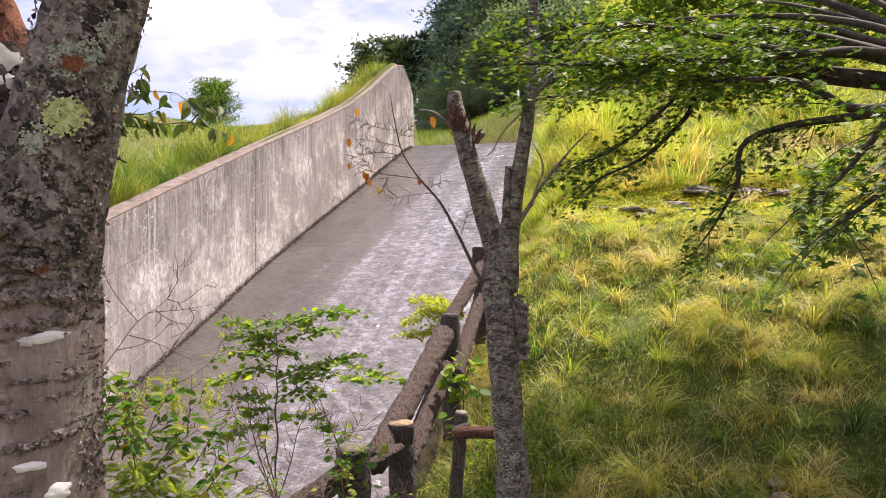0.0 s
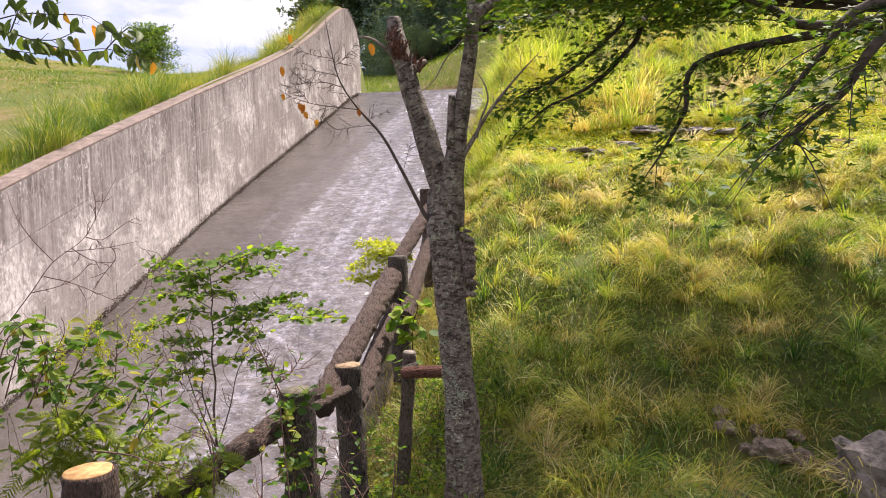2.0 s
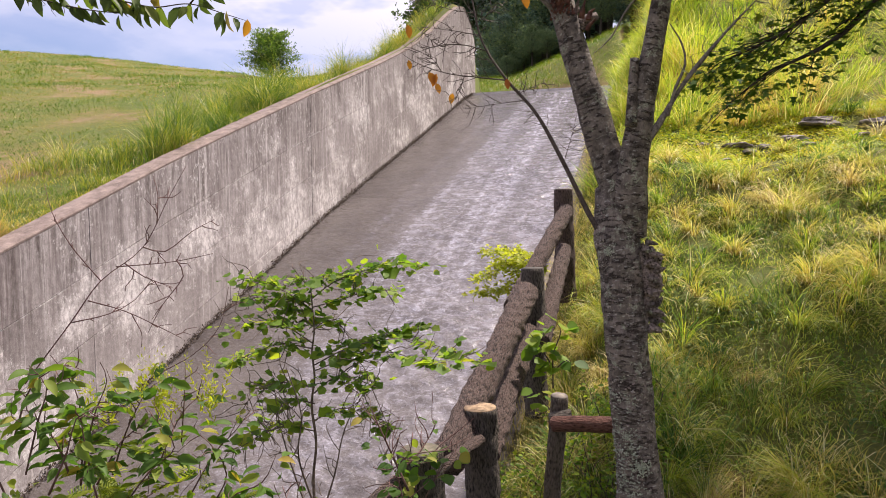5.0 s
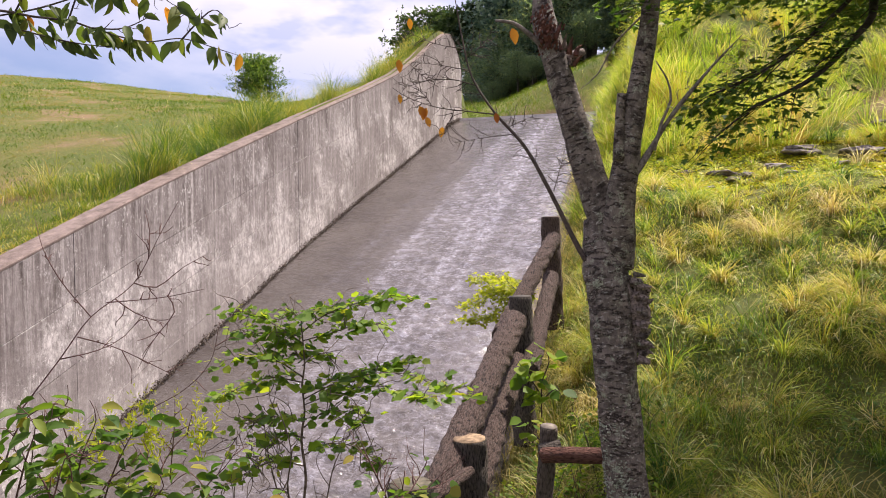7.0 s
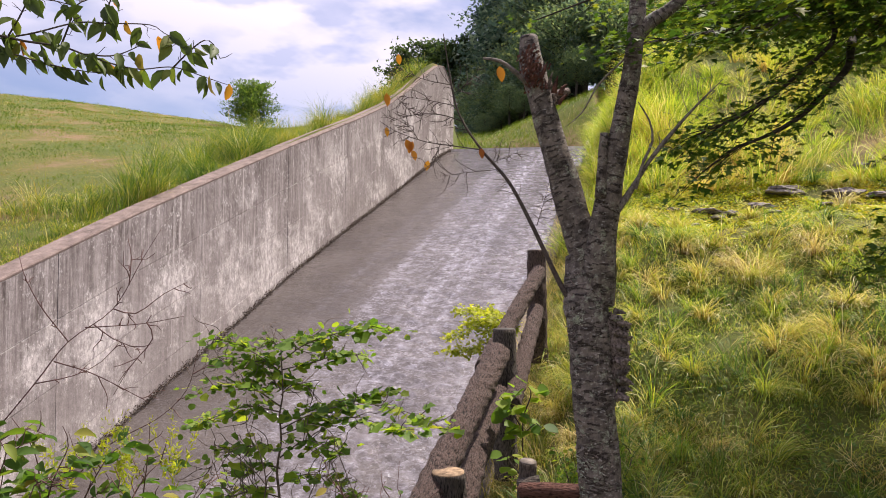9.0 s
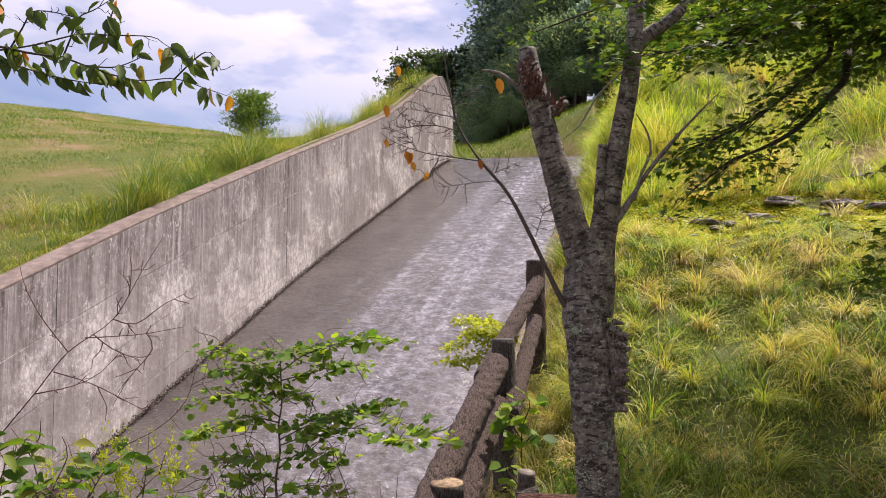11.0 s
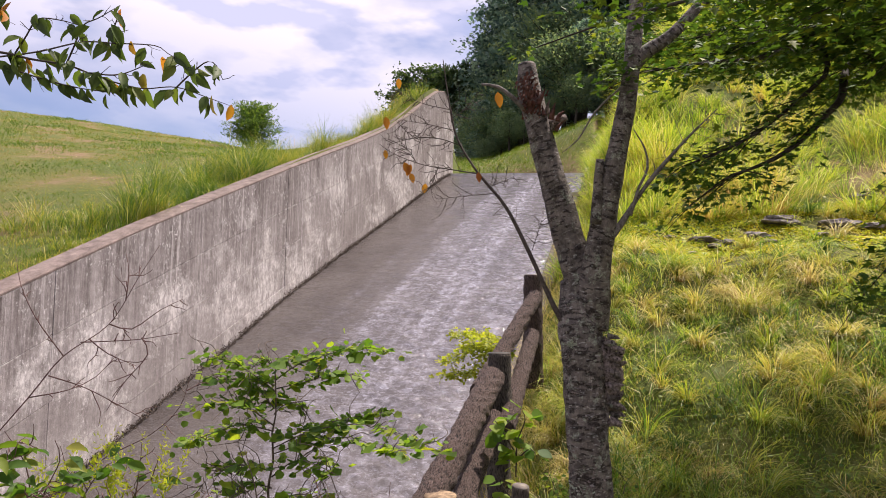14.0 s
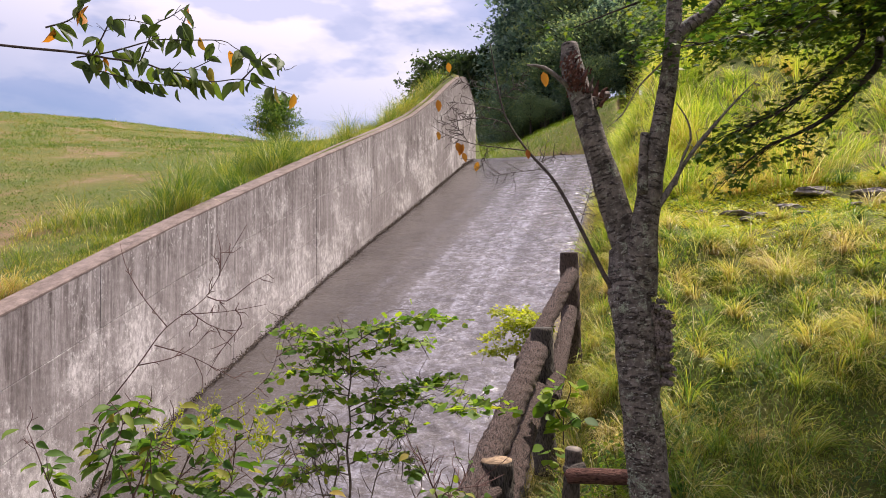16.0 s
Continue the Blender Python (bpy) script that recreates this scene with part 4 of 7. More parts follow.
# ---- forked tree in the middle ----
def build_forked_tree():
    tree = thing("forked_tree", "slim grey lichened tree forking into a snag and a stem", "tree")
    geo = Geo()
    trunk = [(0.276, 2.898, 0.140), (0.271, 2.926, 0.428), (0.246, 2.947, 0.696), (0.219, 2.967, 0.966), (0.197, 2.998, 1.238), (0.175, 3.032, 1.420), (0.161, 3.055, 1.524), (0.133, 3.072, 1.630)]
    trunk = [(x + 0.012, y, z) for x, y, z in trunk]
    trunk = [(trunk[0][0] + 0.01, trunk[0][1], -0.35)] + trunk
    tube(geo, trunk, (0.120, 0.094, 0.088, 0.084, 0.083, 0.087, 0.092, 0.078, 0.05), 40, 0.012, 0.10, 0.09, True, 31)
    part("trunk", geo, BARK2, tree)
    geo = Geo()
    left = [(0.227, 3.036, 1.442), (0.206, 3.061, 1.563), (0.161, 3.079, 1.689), (0.110, 3.089, 1.846), (0.023, 3.085, 2.138), (-0.042, 3.087, 2.361), (-0.069, 3.097, 2.463), (-0.082, 3.110, 2.577)]
    tube(geo, left, (0.07, 0.075, 0.072, 0.065, 0.058, 0.054, 0.052, 0.038), 28, 0.014, 0.10, 0.07, True, 32)
    part("snag", geo, BARK2, tree, "broken dead stem")
    geo = Geo()
    rr = np.random.default_rng(17)
    a, b = np.array([(-0.064, 2.992, 2.464), (-0.040, 3.041, 2.314)])
    m = 150
    t = rr.uniform(0, 1, (m, 1))
    at = a + (b - a) * t + rr.normal(0, 1, (m, 3)) * np.array([0.018, 0.008, 0.02])
    leaves(geo, at, np.array([0.05, -0.1, 1.0]) + rr.normal(0, 0.4, (m, 3)), np.array([(0, -1.0, 0.2)] * m) + rr.normal(0, 0.7, (m, 3)), rr.uniform(0.018, 0.045, m), (SPRIG * np.array([0.6, 1, 1]), SPRIGF))
    tagged(part("torn_wood", geo, TORN, tree), "red torn heartwood", kind="stuff")
    geo = Geo()
    tube(geo, [(0.019, 3.098, 2.292), (0.059, 3.108, 2.317), (0.096, 3.118, 2.337)], (0.03, 0.026, 0.012), 10, 0.015, 0.3, 0.2, True, 35)
    part("knot", geo, CORK, tree, "dark ragged knot")
    # splintered rim below the break
    shard_r = np.random.default_rng(19)
    for k in range(16):
        u = shard_r.uniform(0, 1)
        p = np.array([(-0.045, 3.06, 2.40)]) * (1 - u) + np.array([(0.055, 3.075, 2.27)]) * u + shard_r.normal(0, 0.014, (1, 3))
        tip = p[0] + np.array([shard_r.normal(0.010, 0.014), shard_r.normal(-0.012, 0.012), shard_r.uniform(0.02, 0.075)])
        g = Geo()
        tube(g, [p[0], 0.5 * (p[0] + tip) + shard_r.normal(0, 0.004, 3), tip], (0.011, 0.008, 0.0015), 6, 0.012, 0.4, 0.3, True, 300 + k)
        part("splinter", g, TORN if k % 2 else CORK, tree, smooth=False)
    geo = Geo()
    right = [(0.241, 3.030, 1.419), (0.240, 3.013, 1.583), (0.256, 3.000, 1.746), (0.290, 2.992, 1.977), (0.329, 2.989, 2.206), (0.360, 2.984, 2.410), (0.379, 2.983, 2.661), (0.393, 2.983, 3.004), (0.411, 2.983, 3.622)]
    tube(geo, right, (0.06, 0.066, 0.056, 0.046, 0.041, 0.037, 0.033, 0.027, 0.015), 24, 0.016, 0.08, 0.05, True, 36)
    tube(geo, [(0.361, 2.980, 2.489), (0.424, 2.983, 2.566), (0.522, 2.995, 2.636), (0.661, 3.018, 2.787), (0.832, 3.049, 2.920)], (0.030, 0.030, 0.025, 0.020, 0.012), 12, 0.02, 0.08, 0.05, True, 37)
    part("stem", geo, BARK2, tree)
    geo = Geo()
    tube(geo, [(0.243, 2.954, 1.858), (0.246, 2.959, 1.996), (0.253, 2.965, 2.121)], (0.026, 0.020, 0.018), 12, 0.02, 0.08, 0.05, True, 38)
    part("stub", geo, BARK2, tree, "sawn-off side stem")
    geo = Geo()
    tube(geo, [(0.242, 3.030, 1.372), (0.303, 3.027, 1.240), (0.287, 3.003, 1.099)], (0.045, 0.056, 0.035), 26, 0.012, 0.40, 0.30, True, 44)
    part("burl", geo, CORK, tree, "dark rough burl round an old wound")
    for k in range(46):
        z = shard_r.uniform(1.03, 1.40)
        p = np.array([0.318 + 0.022 * math.sin((z - 1.0) * 8) + shard_r.normal(0, 0.010), 2.985 + shard_r.normal(0, 0.022), z])
        out = np.array([shard_r.uniform(0.6, 1.2), shard_r.normal(-0.3, 0.4), shard_r.normal(0, 0.35)])
        g = Geo()
        tube(g, [p - out * 0.02, p + out * 0.010, p + out * shard_r.uniform(0.014, 0.030)], (0.013, 0.010, 0.003), 6, 0.008, 0.5, 0.4, True, 400 + k)
        part("bark_plate", g, CORK if k % 3 else BARK2, tree, smooth=False)
    geo = Geo()
    tube(geo, [(0.127, 3.010, 1.428), (0.076, 3.001, 1.510), (-0.042, 2.974, 1.755), (-0.136, 2.954, 1.927), (-0.253, 2.924, 2.067), (-0.342, 2.900, 2.212), (-0.381, 2.888, 2.377), (-0.408, 2.879, 2.543)], (0.013, 0.011, 0.0085, 0.007, 0.0055, 0.004, 0.003, 0.0015), 8, 0.03, 0.1, 0, True, 39)
    r = np.random.default_rng(11)
    twiglets(geo, [(-0.043, 2.983, 1.756), (-0.137, 2.956, 1.927), (-0.253, 2.924, 2.067), (-0.342, 2.900, 2.212), (-0.381, 2.888, 2.377)], r, 20, 0.11)

    def twig(g, px, rad, seed):
        g = Geo()
        tube(g, px, [0.62 * v for v in rad], 6, 0.02, 0.1, 0, True, seed)
        twiglets(g, px, np.random.default_rng(seed), 14, 0.09)
        part("bare_twig", g, TWIG, tree)

    twig(None, [(-0.248, 2.926, 2.060), (-0.366, 2.889, 2.074), (-0.479, 2.854, 2.090), (-0.592, 2.819, 2.130), (-0.655, 2.797, 2.171)], (0.005, 0.004, 0.003, 0.002, 0.0012), 1)
    twig(None, [(-0.323, 2.905, 2.177), (-0.412, 2.871, 2.202), (-0.512, 2.834, 2.199), (-0.611, 2.798, 2.165)], (0.004, 0.0035, 0.003, 0.0012), 2)
    twig(None, [(-0.351, 2.897, 2.241), (-0.464, 2.877, 2.265), (-0.582, 2.856, 2.284)], (0.003, 0.0025, 0.001), 3)
    twig(None, [(-0.378, 2.889, 2.330), (-0.480, 2.841, 2.347), (-0.588, 2.792, 2.392)], (0.003, 0.002, 0.001), 4)
    twig(None, [(-0.363, 2.893, 2.295), (-0.318, 2.926, 2.336), (-0.266, 2.960, 2.414)], (0.003, 0.002, 0.001), 5)
    twig(None, [(-0.183, 2.944, 1.978), (-0.293, 2.894, 1.962), (-0.401, 2.845, 1.942)], (0.003, 0.002, 0.001), 6)
    twig(None, [(-0.211, 2.936, 2.002), (-0.165, 2.974, 2.029), (-0.112, 3.014, 2.058)], (0.003, 0.002, 0.001), 7)
    twig(None, [(-0.413, 2.882, 2.086), (-0.440, 2.850, 1.995), (-0.478, 2.814, 1.968)], (0.003, 0.002, 0.001), 8)
    twig(None, [(-0.020, 2.989, 1.744), (0.013, 2.997, 1.863), (0.034, 3.001, 1.958)], (0.003, 0.002, 0.001), 9)
    twig(None, [(-0.505, 2.858, 2.099), (-0.531, 2.819, 2.145), (-0.601, 2.769, 2.185)], (0.0025, 0.002, 0.001), 10)
    twig(None, [(-0.599, 2.831, 2.279), (-0.550, 2.834, 2.231), (-0.501, 2.837, 2.196)], (0.001, 0.0018, 0.0022), 12)
    part("bare_branch", geo, TWIG, tree, "thin bare branch")
    geo = Geo()
    at = np.array([(-0.626, 2.793, 2.284), (-0.581, 2.805, 2.449), (-0.547, 2.819, 2.094), (-0.518, 2.828, 2.087), (-0.520, 2.830, 2.050), (-0.457, 2.849, 2.009), (-0.629, 2.804, 2.145), (-0.182, 2.950, 2.415), (-0.248, 2.915, 2.065)])
    n = len(at)
    leaves(geo, at, np.array([(0.1, 0, -1.0)] * n) + r.normal(0, 0.25, (n, 3)), np.array([(0.3, -1.0, 0.1)] * n) + r.normal(0, 0.3, (n, 3)), np.array((0.055, 0.045, 0.058, 0.055, 0.045, 0.045, 0.04, 0.07, 0.045)), (OVAL * np.array([1.1, 1, 1]), OVALF))
    part("withered_leaves", geo, ORANGE, tree, "few orange withered leaves")
    geo = Geo()
    tube(geo, [(0.284, 2.986, 1.773), (0.349, 2.998, 1.873), (0.432, 3.015, 2.012), (0.519, 3.033, 2.127), (0.610, 3.052, 2.235), (0.715, 3.074, 2.346)], (0.014, 0.012, 0.010, 0.0075, 0.005, 0.002), 9, 0.02, 0.25, 0.1, True, 40)
    twiglets(geo, [(0.349, 2.998, 1.873), (0.432, 3.015, 2.012), (0.519, 3.033, 2.127), (0.610, 3.052, 2.235), (0.715, 3.074, 2.346)], r, 16, 0.16)
    part("side_branch", geo, GREYTWIG, tree)
    geo = Geo()
    tube(geo, [(0.378, 2.989, 1.895), (0.409, 2.997, 2.010), (0.442, 3.004, 2.090), (0.430, 3.001, 2.170), (0.384, 2.988, 2.249)], (0.008, 0.006, 0.005, 0.004, 0.002), 8, 0.03, 0.1, 0, True, 41)
    part("side_branch", geo, GREYTWIG, tree)
    geo = Geo()
    tube(geo, [(-0.073, 3.052, 2.354), (-0.119, 3.029, 2.400), (-0.189, 3.000, 2.449), (-0.257, 2.972, 2.457)], (0.012, 0.010, 0.008, 0.005), 8, 0.03, 0.1, 0, True, 42)
    part("side_branch", geo, GREYTWIG, tree)
    geo = Geo()
    tube(geo, [(0.327, 2.971, 2.420), (0.228, 2.963, 2.320), (0.161, 2.964, 2.207), (0.094, 2.964, 2.151)], (0.005, 0.004, 0.003, 0.001), 6, 0.03, 0.1, 0, True, 43)
    part("side_branch", geo, GREYTWIG, tree)
    # grey crust on the lower trunk, loose pale and dark scales above it
    sr = np.random.default_rng(23)
    ax = np.array([p[:2] for p in trunk])
    az = [p[2] for p in trunk]
    for name, mat, label, count, z0, z1, lo, hi, size in (("lichen_crust", GREYLICHEN, "grey lichen crust low on the trunk", 620, 0.15, 0.82, -2.9, -1.3, 0.011), ("bark_crust", CORK, "loose dark bark scales", 760, 0.15, 1.55, -3.0, -0.2, 0.014), ("pale_crust", PALECORK, "pale bark scales", 300, 0.3, 1.5, -2.8, -0.4, 0.013)):
        g = Geo()
        z, th = sr.uniform(z0, z1, count), sr.uniform(lo, hi, count)
        n3 = np.stack([np.cos(th), np.sin(th), 0 * th], -1)
        rad = np.interp(z, (-0.35, 0.14, 0.43, 0.70, 0.97, 1.24, 1.42, 1.52), (0.120, 0.094, 0.088, 0.084, 0.083, 0.087, 0.092, 0.080))
        at = np.stack([np.interp(z, az, ax[:, 0]), np.interp(z, az, ax[:, 1]), z], -1) + n3 * rad[:, None]
        along = np.cross(n3, np.array([0, 0, 1.0])) + sr.normal(0, 0.35, (count, 3)) + 0.25 * n3
        leaves(g, at, along * np.where(sr.uniform(0, 1, (count, 1)) < 0.5, 1, -1), n3 + sr.normal(0, 0.30, (count, 3)), sr.uniform(0.5, 1.5, count) * size, (SPRIG, SPRIGF))
        tagged(part(name, g, mat, tree), label, kind="stuff")
    # lichen rosettes on the trunk
    for k, (p, size) in enumerate(zip([(0.297, 2.823, 0.534), (0.163, 2.836, 1.375), (0.235, 2.813, 0.659)], (0.032, 0.02, 0.016))):
        geo = Geo()
        rr = np.random.default_rng(k)
        m = 90
        at = np.array(p) + rr.normal(0, 1, (m, 3)) * np.array([size * 0.55, 0.004, size * 0.5])
        leaves(geo, at, rr.normal(0, 1, (m, 3)) * np.array([1, 0.2, 1]), np.array([(0, -1.0, 0)] * m) + rr.normal(0, 0.4, (m, 3)), np.full(m, size * 0.35), (SPRIG, SPRIGF))
        part("lichen", geo, GREYLICHEN, tree, "pale grey-green lichen rosette")


build_forked_tree()


# ---- cherry tree close by ----
def build_cherry_tree():
    tree = thing("cherry_tree", "old cherry tree with banded bark and a broken rotten stem", "tree")
    c = Vector([(-0.198, -0.029, 1.527)][0])
    geo = Geo()
    base = [(c.x - 0.02, c.y, -0.5), (c.x - 0.01, c.y, 0.4), (c.x, c.y, 1.0), (c.x + 0.005, c.y, 1.45), (c.x + 0.005, c.y, 1.60), (c.x + 0.0, c.y, 1.76)]
    tube(geo, base, (0.21, 0.150, 0.136, 0.129, 0.126, 0.070), 64, 0.008, 0.07, 0.030, True, 51)
    part("trunk", geo, BARK, tree)
    geo = Geo()
    stem = [(c.x + 0.015, c.y, 1.48), (c.x + 0.035, c.y, 1.62), (c.x + 0.068, c.y + 0.01, 1.80), (c.x + 0.115, c.y + 0.02, 1.98), (c.x + 0.185, c.y + 0.04, 2.25), (c.x + 0.27, c.y + 0.02, 2.7), (c.x + 0.28, c.y - 0.1, 3.2), (c.x + 0.1, c.y - 0.2, 3.7)]
    tube(geo, stem, (0.105, 0.098, 0.088, 0.077, 0.070, 0.064, 0.06, 0.045), 56, 0.008, 0.10, 0.13, True, 52)
    part("stem", geo, STEMBARK, tree)
    geo = Geo()
    stump = [(c.x - 0.015, c.y, 1.55), (c.x - 0.045, c.y, 1.72), (c.x - 0.065, c.y, 1.86), (c.x - 0.075, c.y, 1.99)]
    tube(geo, stump, (0.118, 0.118, 0.101, 0.080), 56, 0.008, 0.12, 0.14, True, 53)
    part("broken_stem", geo, PLATEBARK, tree, "dark plated bark on a broken stem")
    geo = Geo()
    tube(geo, [(c.x - 0.075, c.y, 1.985), (c.x - 0.08, c.y, 2.06), (c.x - 0.10, c.y, 2.16), (c.x - 0.11, c.y, 2.30)], (0.072, 0.066, 0.05, 0.012), 26, 0.010, 0.45, 0.35, True, 54)
    part("rotten_wood", geo, ROT, tree, "crumbling red-brown rotten wood")
    r = np.random.default_rng(8)

    away = np.array([-0.64, 0.77])
    across = np.array([away[1], -away[0]])

    def patch(name, spots, mat, label, around, thick=1.01, count=170, size=0.24):
        """Crusts on the side that faces the path: each spot is (way across, height, width, height of it)."""
        for sx, z, w, h in spots:
            g = Geo()
            th, rr = r.uniform(0, 2 * np.pi, count), np.sqrt(r.uniform(0, 1, count)) * (0.75 + 0.25 * np.sin(3 * r.uniform(0, 6) + np.arange(count)))
            px, pz = sx + 0.5 * w * rr * np.cos(th), z + 0.5 * h * rr * np.sin(th)
            ax, ay, rad = around(pz)
            phi = np.arcsin(np.clip(px / rad, -0.98, 0.98))
            nrm = np.concatenate([across[None] * np.sin(phi)[:, None] - away[None] * np.cos(phi)[:, None], np.zeros((count, 1))], 1)
            at = np.stack([ax + nrm[:, 0] * rad * thick, ay + nrm[:, 1] * rad * thick, pz], -1)
            leaves(g, at, np.cross(nrm, r.normal(0, 1, (count, 3))), nrm + r.normal(0, 0.22, (count, 3)), r.uniform(0.6, 1.3, count) * (size * min(w, h) + 0.002), (SPRIG, SPRIGF))
            tagged(part(name, g, mat, tree, label), label, kind="stuff")

    def plate(name, spots, mat, label, around):
        """Smooth bare plates: each spot is (way across, height, width, height of it)."""
        for sx, z, w, h in spots:
            th = np.linspace(0, 2 * np.pi, 26, endpoint=False)
            wob = 1 + 0.16 * np.sin(2 * th + r.uniform(0, 6)) + 0.10 * np.sin(5 * th + r.uniform(0, 6)) + r.normal(0, 0.04, 26)
            v, rings = [], (0.0, 0.55, 1.0)
            px, pz = np.concatenate([sx + 0.5 * w * k * wob * np.cos(th) for k in rings]), np.concatenate([z + 0.5 * h * k * wob * np.sin(th) for k in rings])
            lift = np.repeat((0.0035, 0.0030, -0.002), 26)
            ax, ay, rad = around(pz)
            phi = np.arcsin(np.clip(px / rad, -0.98, 0.98))
            d = across[None] * np.sin(phi)[:, None] - away[None] * np.cos(phi)[:, None]
            v = np.stack([ax + d[:, 0] * (rad + lift + 0.002), ay + d[:, 1] * (rad + lift + 0.002), pz], -1)
            i = np.arange(26)
            q = [np.stack([k * 26 + i, k * 26 + (i + 1) % 26, (k + 1) * 26 + (i + 1) % 26, (k + 1) * 26 + i], -1) for k in (0, 1)]
            part(name, Geo().add(v, [q[0][:, 1:], q[1]]), mat, tree, label)

    on_trunk = lambda z: (c.x + 0 * z, c.y + 0 * z, np.interp(z, (1.0, 1.45, 1.78), (0.136, 0.130, 0.134)))
    on_stem = lambda z: (c.x + np.interp(z, (1.62, 1.8, 1.98, 2.25), (0.035, 0.068, 0.115, 0.185)), c.y + np.interp(z, (1.62, 1.8, 1.98, 2.25), (0.0, 0.01, 0.02, 0.04)), np.interp(z, (1.62, 1.8, 1.98, 2.25), (0.100, 0.090, 0.079, 0.073)))
    on_stump = lambda z: (c.x + np.interp(z, (1.55, 1.72, 1.86, 1.99), (-0.015, -0.045, -0.065, -0.075)), c.y + 0 * z, np.interp(z, (1.55, 1.72, 1.86, 1.99), (0.120, 0.120, 0.104, 0.084)))
    patch("lichen", [(0.002, 1.868, 0.066, 0.058)], LICHEN, "yellow-green lichen rosette", on_stem, 1.05, 420, 0.13)
    patch("lichen", [(-0.008, 1.955, 0.085, 0.062), (0.032, 2.0, 0.05, 0.04), (0.05, 1.93, 0.03, 0.04), (-0.03, 1.83, 0.04, 0.05)], GREYLICHEN, "grey-green crusty lichen", on_stem, 1.03, 150, 0.13)
    patch("rust_lichen", [(-0.006, 1.945, 0.030, 0.022)], ROT, "rusty heart of the lichen crust", on_stem, 1.08)
    plate("scar", [(0.024, 1.530, 0.022, 0.014), (0.060, 1.536, 0.070, 0.020), (0.030, 1.346, 0.052, 0.014), (0.066, 1.298, 0.040, 0.026)], PEEL, "white lenticel scar", on_trunk)
    plate("bare_patch", [(0.022, 1.968, 0.090, 0.058), (0.050, 1.930, 0.040, 0.034), (0.058, 1.872, 0.038, 0.058)], PEEL, "bark peeled to pale wood", on_stump)
    patch("red_stain", [(0.045, 1.64, 0.022, 0.016), (0.085, 1.42, 0.030, 0.040)], ROT, "red-brown stain on the bark", on_trunk)
    # shaggy flakes of bark and small lichens over the stem, rough corky strip down one side of the trunk
    for name, mat, label, count, lo, hi, zl, zh, around, sz in (("shaggy_bark", CORK, "dark shaggy bark", 900, -0.085, 0.085, 1.60, 2.28, on_stem, 0.016), ("plated_bark", DARKCORK, "dark curling bark plates", 700, -0.10, 0.09, 1.58, 1.93, on_stump, 0.018), ("lichen_crust", GREYLICHEN, "scattered grey-green lichen flakes", 260, -0.07, 0.08, 1.62, 2.28, on_stem, 0.008),
                                                                ("corky_strip", CORK, "rough corky strip", 620, 0.100, 0.130, 1.0, 1.72, on_trunk, 0.014), ("pale_crust", PALECORK, "pale flakes on the corky strip", 150, 0.085, 0.130, 1.0, 1.70, on_trunk, 0.009)):
        g = Geo()
        px, pz = r.uniform(lo, hi, count), r.uniform(zl, zh, count)
        ax, ay, rad = around(pz)
        phi = np.arcsin(np.clip(px / rad, -0.98, 0.98))
        nrm = np.concatenate([across[None] * np.sin(phi)[:, None] - away[None] * np.cos(phi)[:, None], np.zeros((count, 1))], 1)
        at = np.stack([ax + nrm[:, 0] * rad, ay + nrm[:, 1] * rad, pz], -1)
        leaves(g, at, np.cross(nrm, r.normal(0, 1, (count, 3))) + 0.35 * nrm, nrm + r.normal(0, 0.5, (count, 3)), r.uniform(0.5, 1.4, count) * sz, (SPRIG, SPRIGF))
        tagged(part(name, g, mat, tree), label, kind="stuff")
    # corky ridges that lie round the trunk
    def ridge(x0, y0, x1, y1, thick):
        a0, b0 = math.asin(max(-0.99, min(0.99, x0 / 0.133))), math.asin(max(-0.99, min(0.99, x1 / 0.133)))
        pts = []
        for u in np.linspace(0, 1, 7):
            phi, z = a0 + (b0 - a0) * u, y0 + (y1 - y0) * u + r.normal(0, 0.0022)
            rad = float(np.interp(z, (1.0, 1.45, 1.78), (0.136, 0.130, 0.134))) - 0.001
            d = across * math.sin(phi) - away * math.cos(phi)
            pts.append((c.x + d[0] * rad, c.y + d[1] * rad, z))
        g = Geo()
        tube(g, pts, (thick * 0.3, thick * 0.7, thick, thick * 0.6, thick * 1.1, thick * 0.7, thick * 0.3), 14, 0.003, 0.8, 0.8, True, int(r.integers(0, 500)))
        g.v[0] = g.v[0] + r.normal(0, thick * 0.22, g.v[0].shape)
        part("bark_ridge", g, CORK, tree, smooth=False)

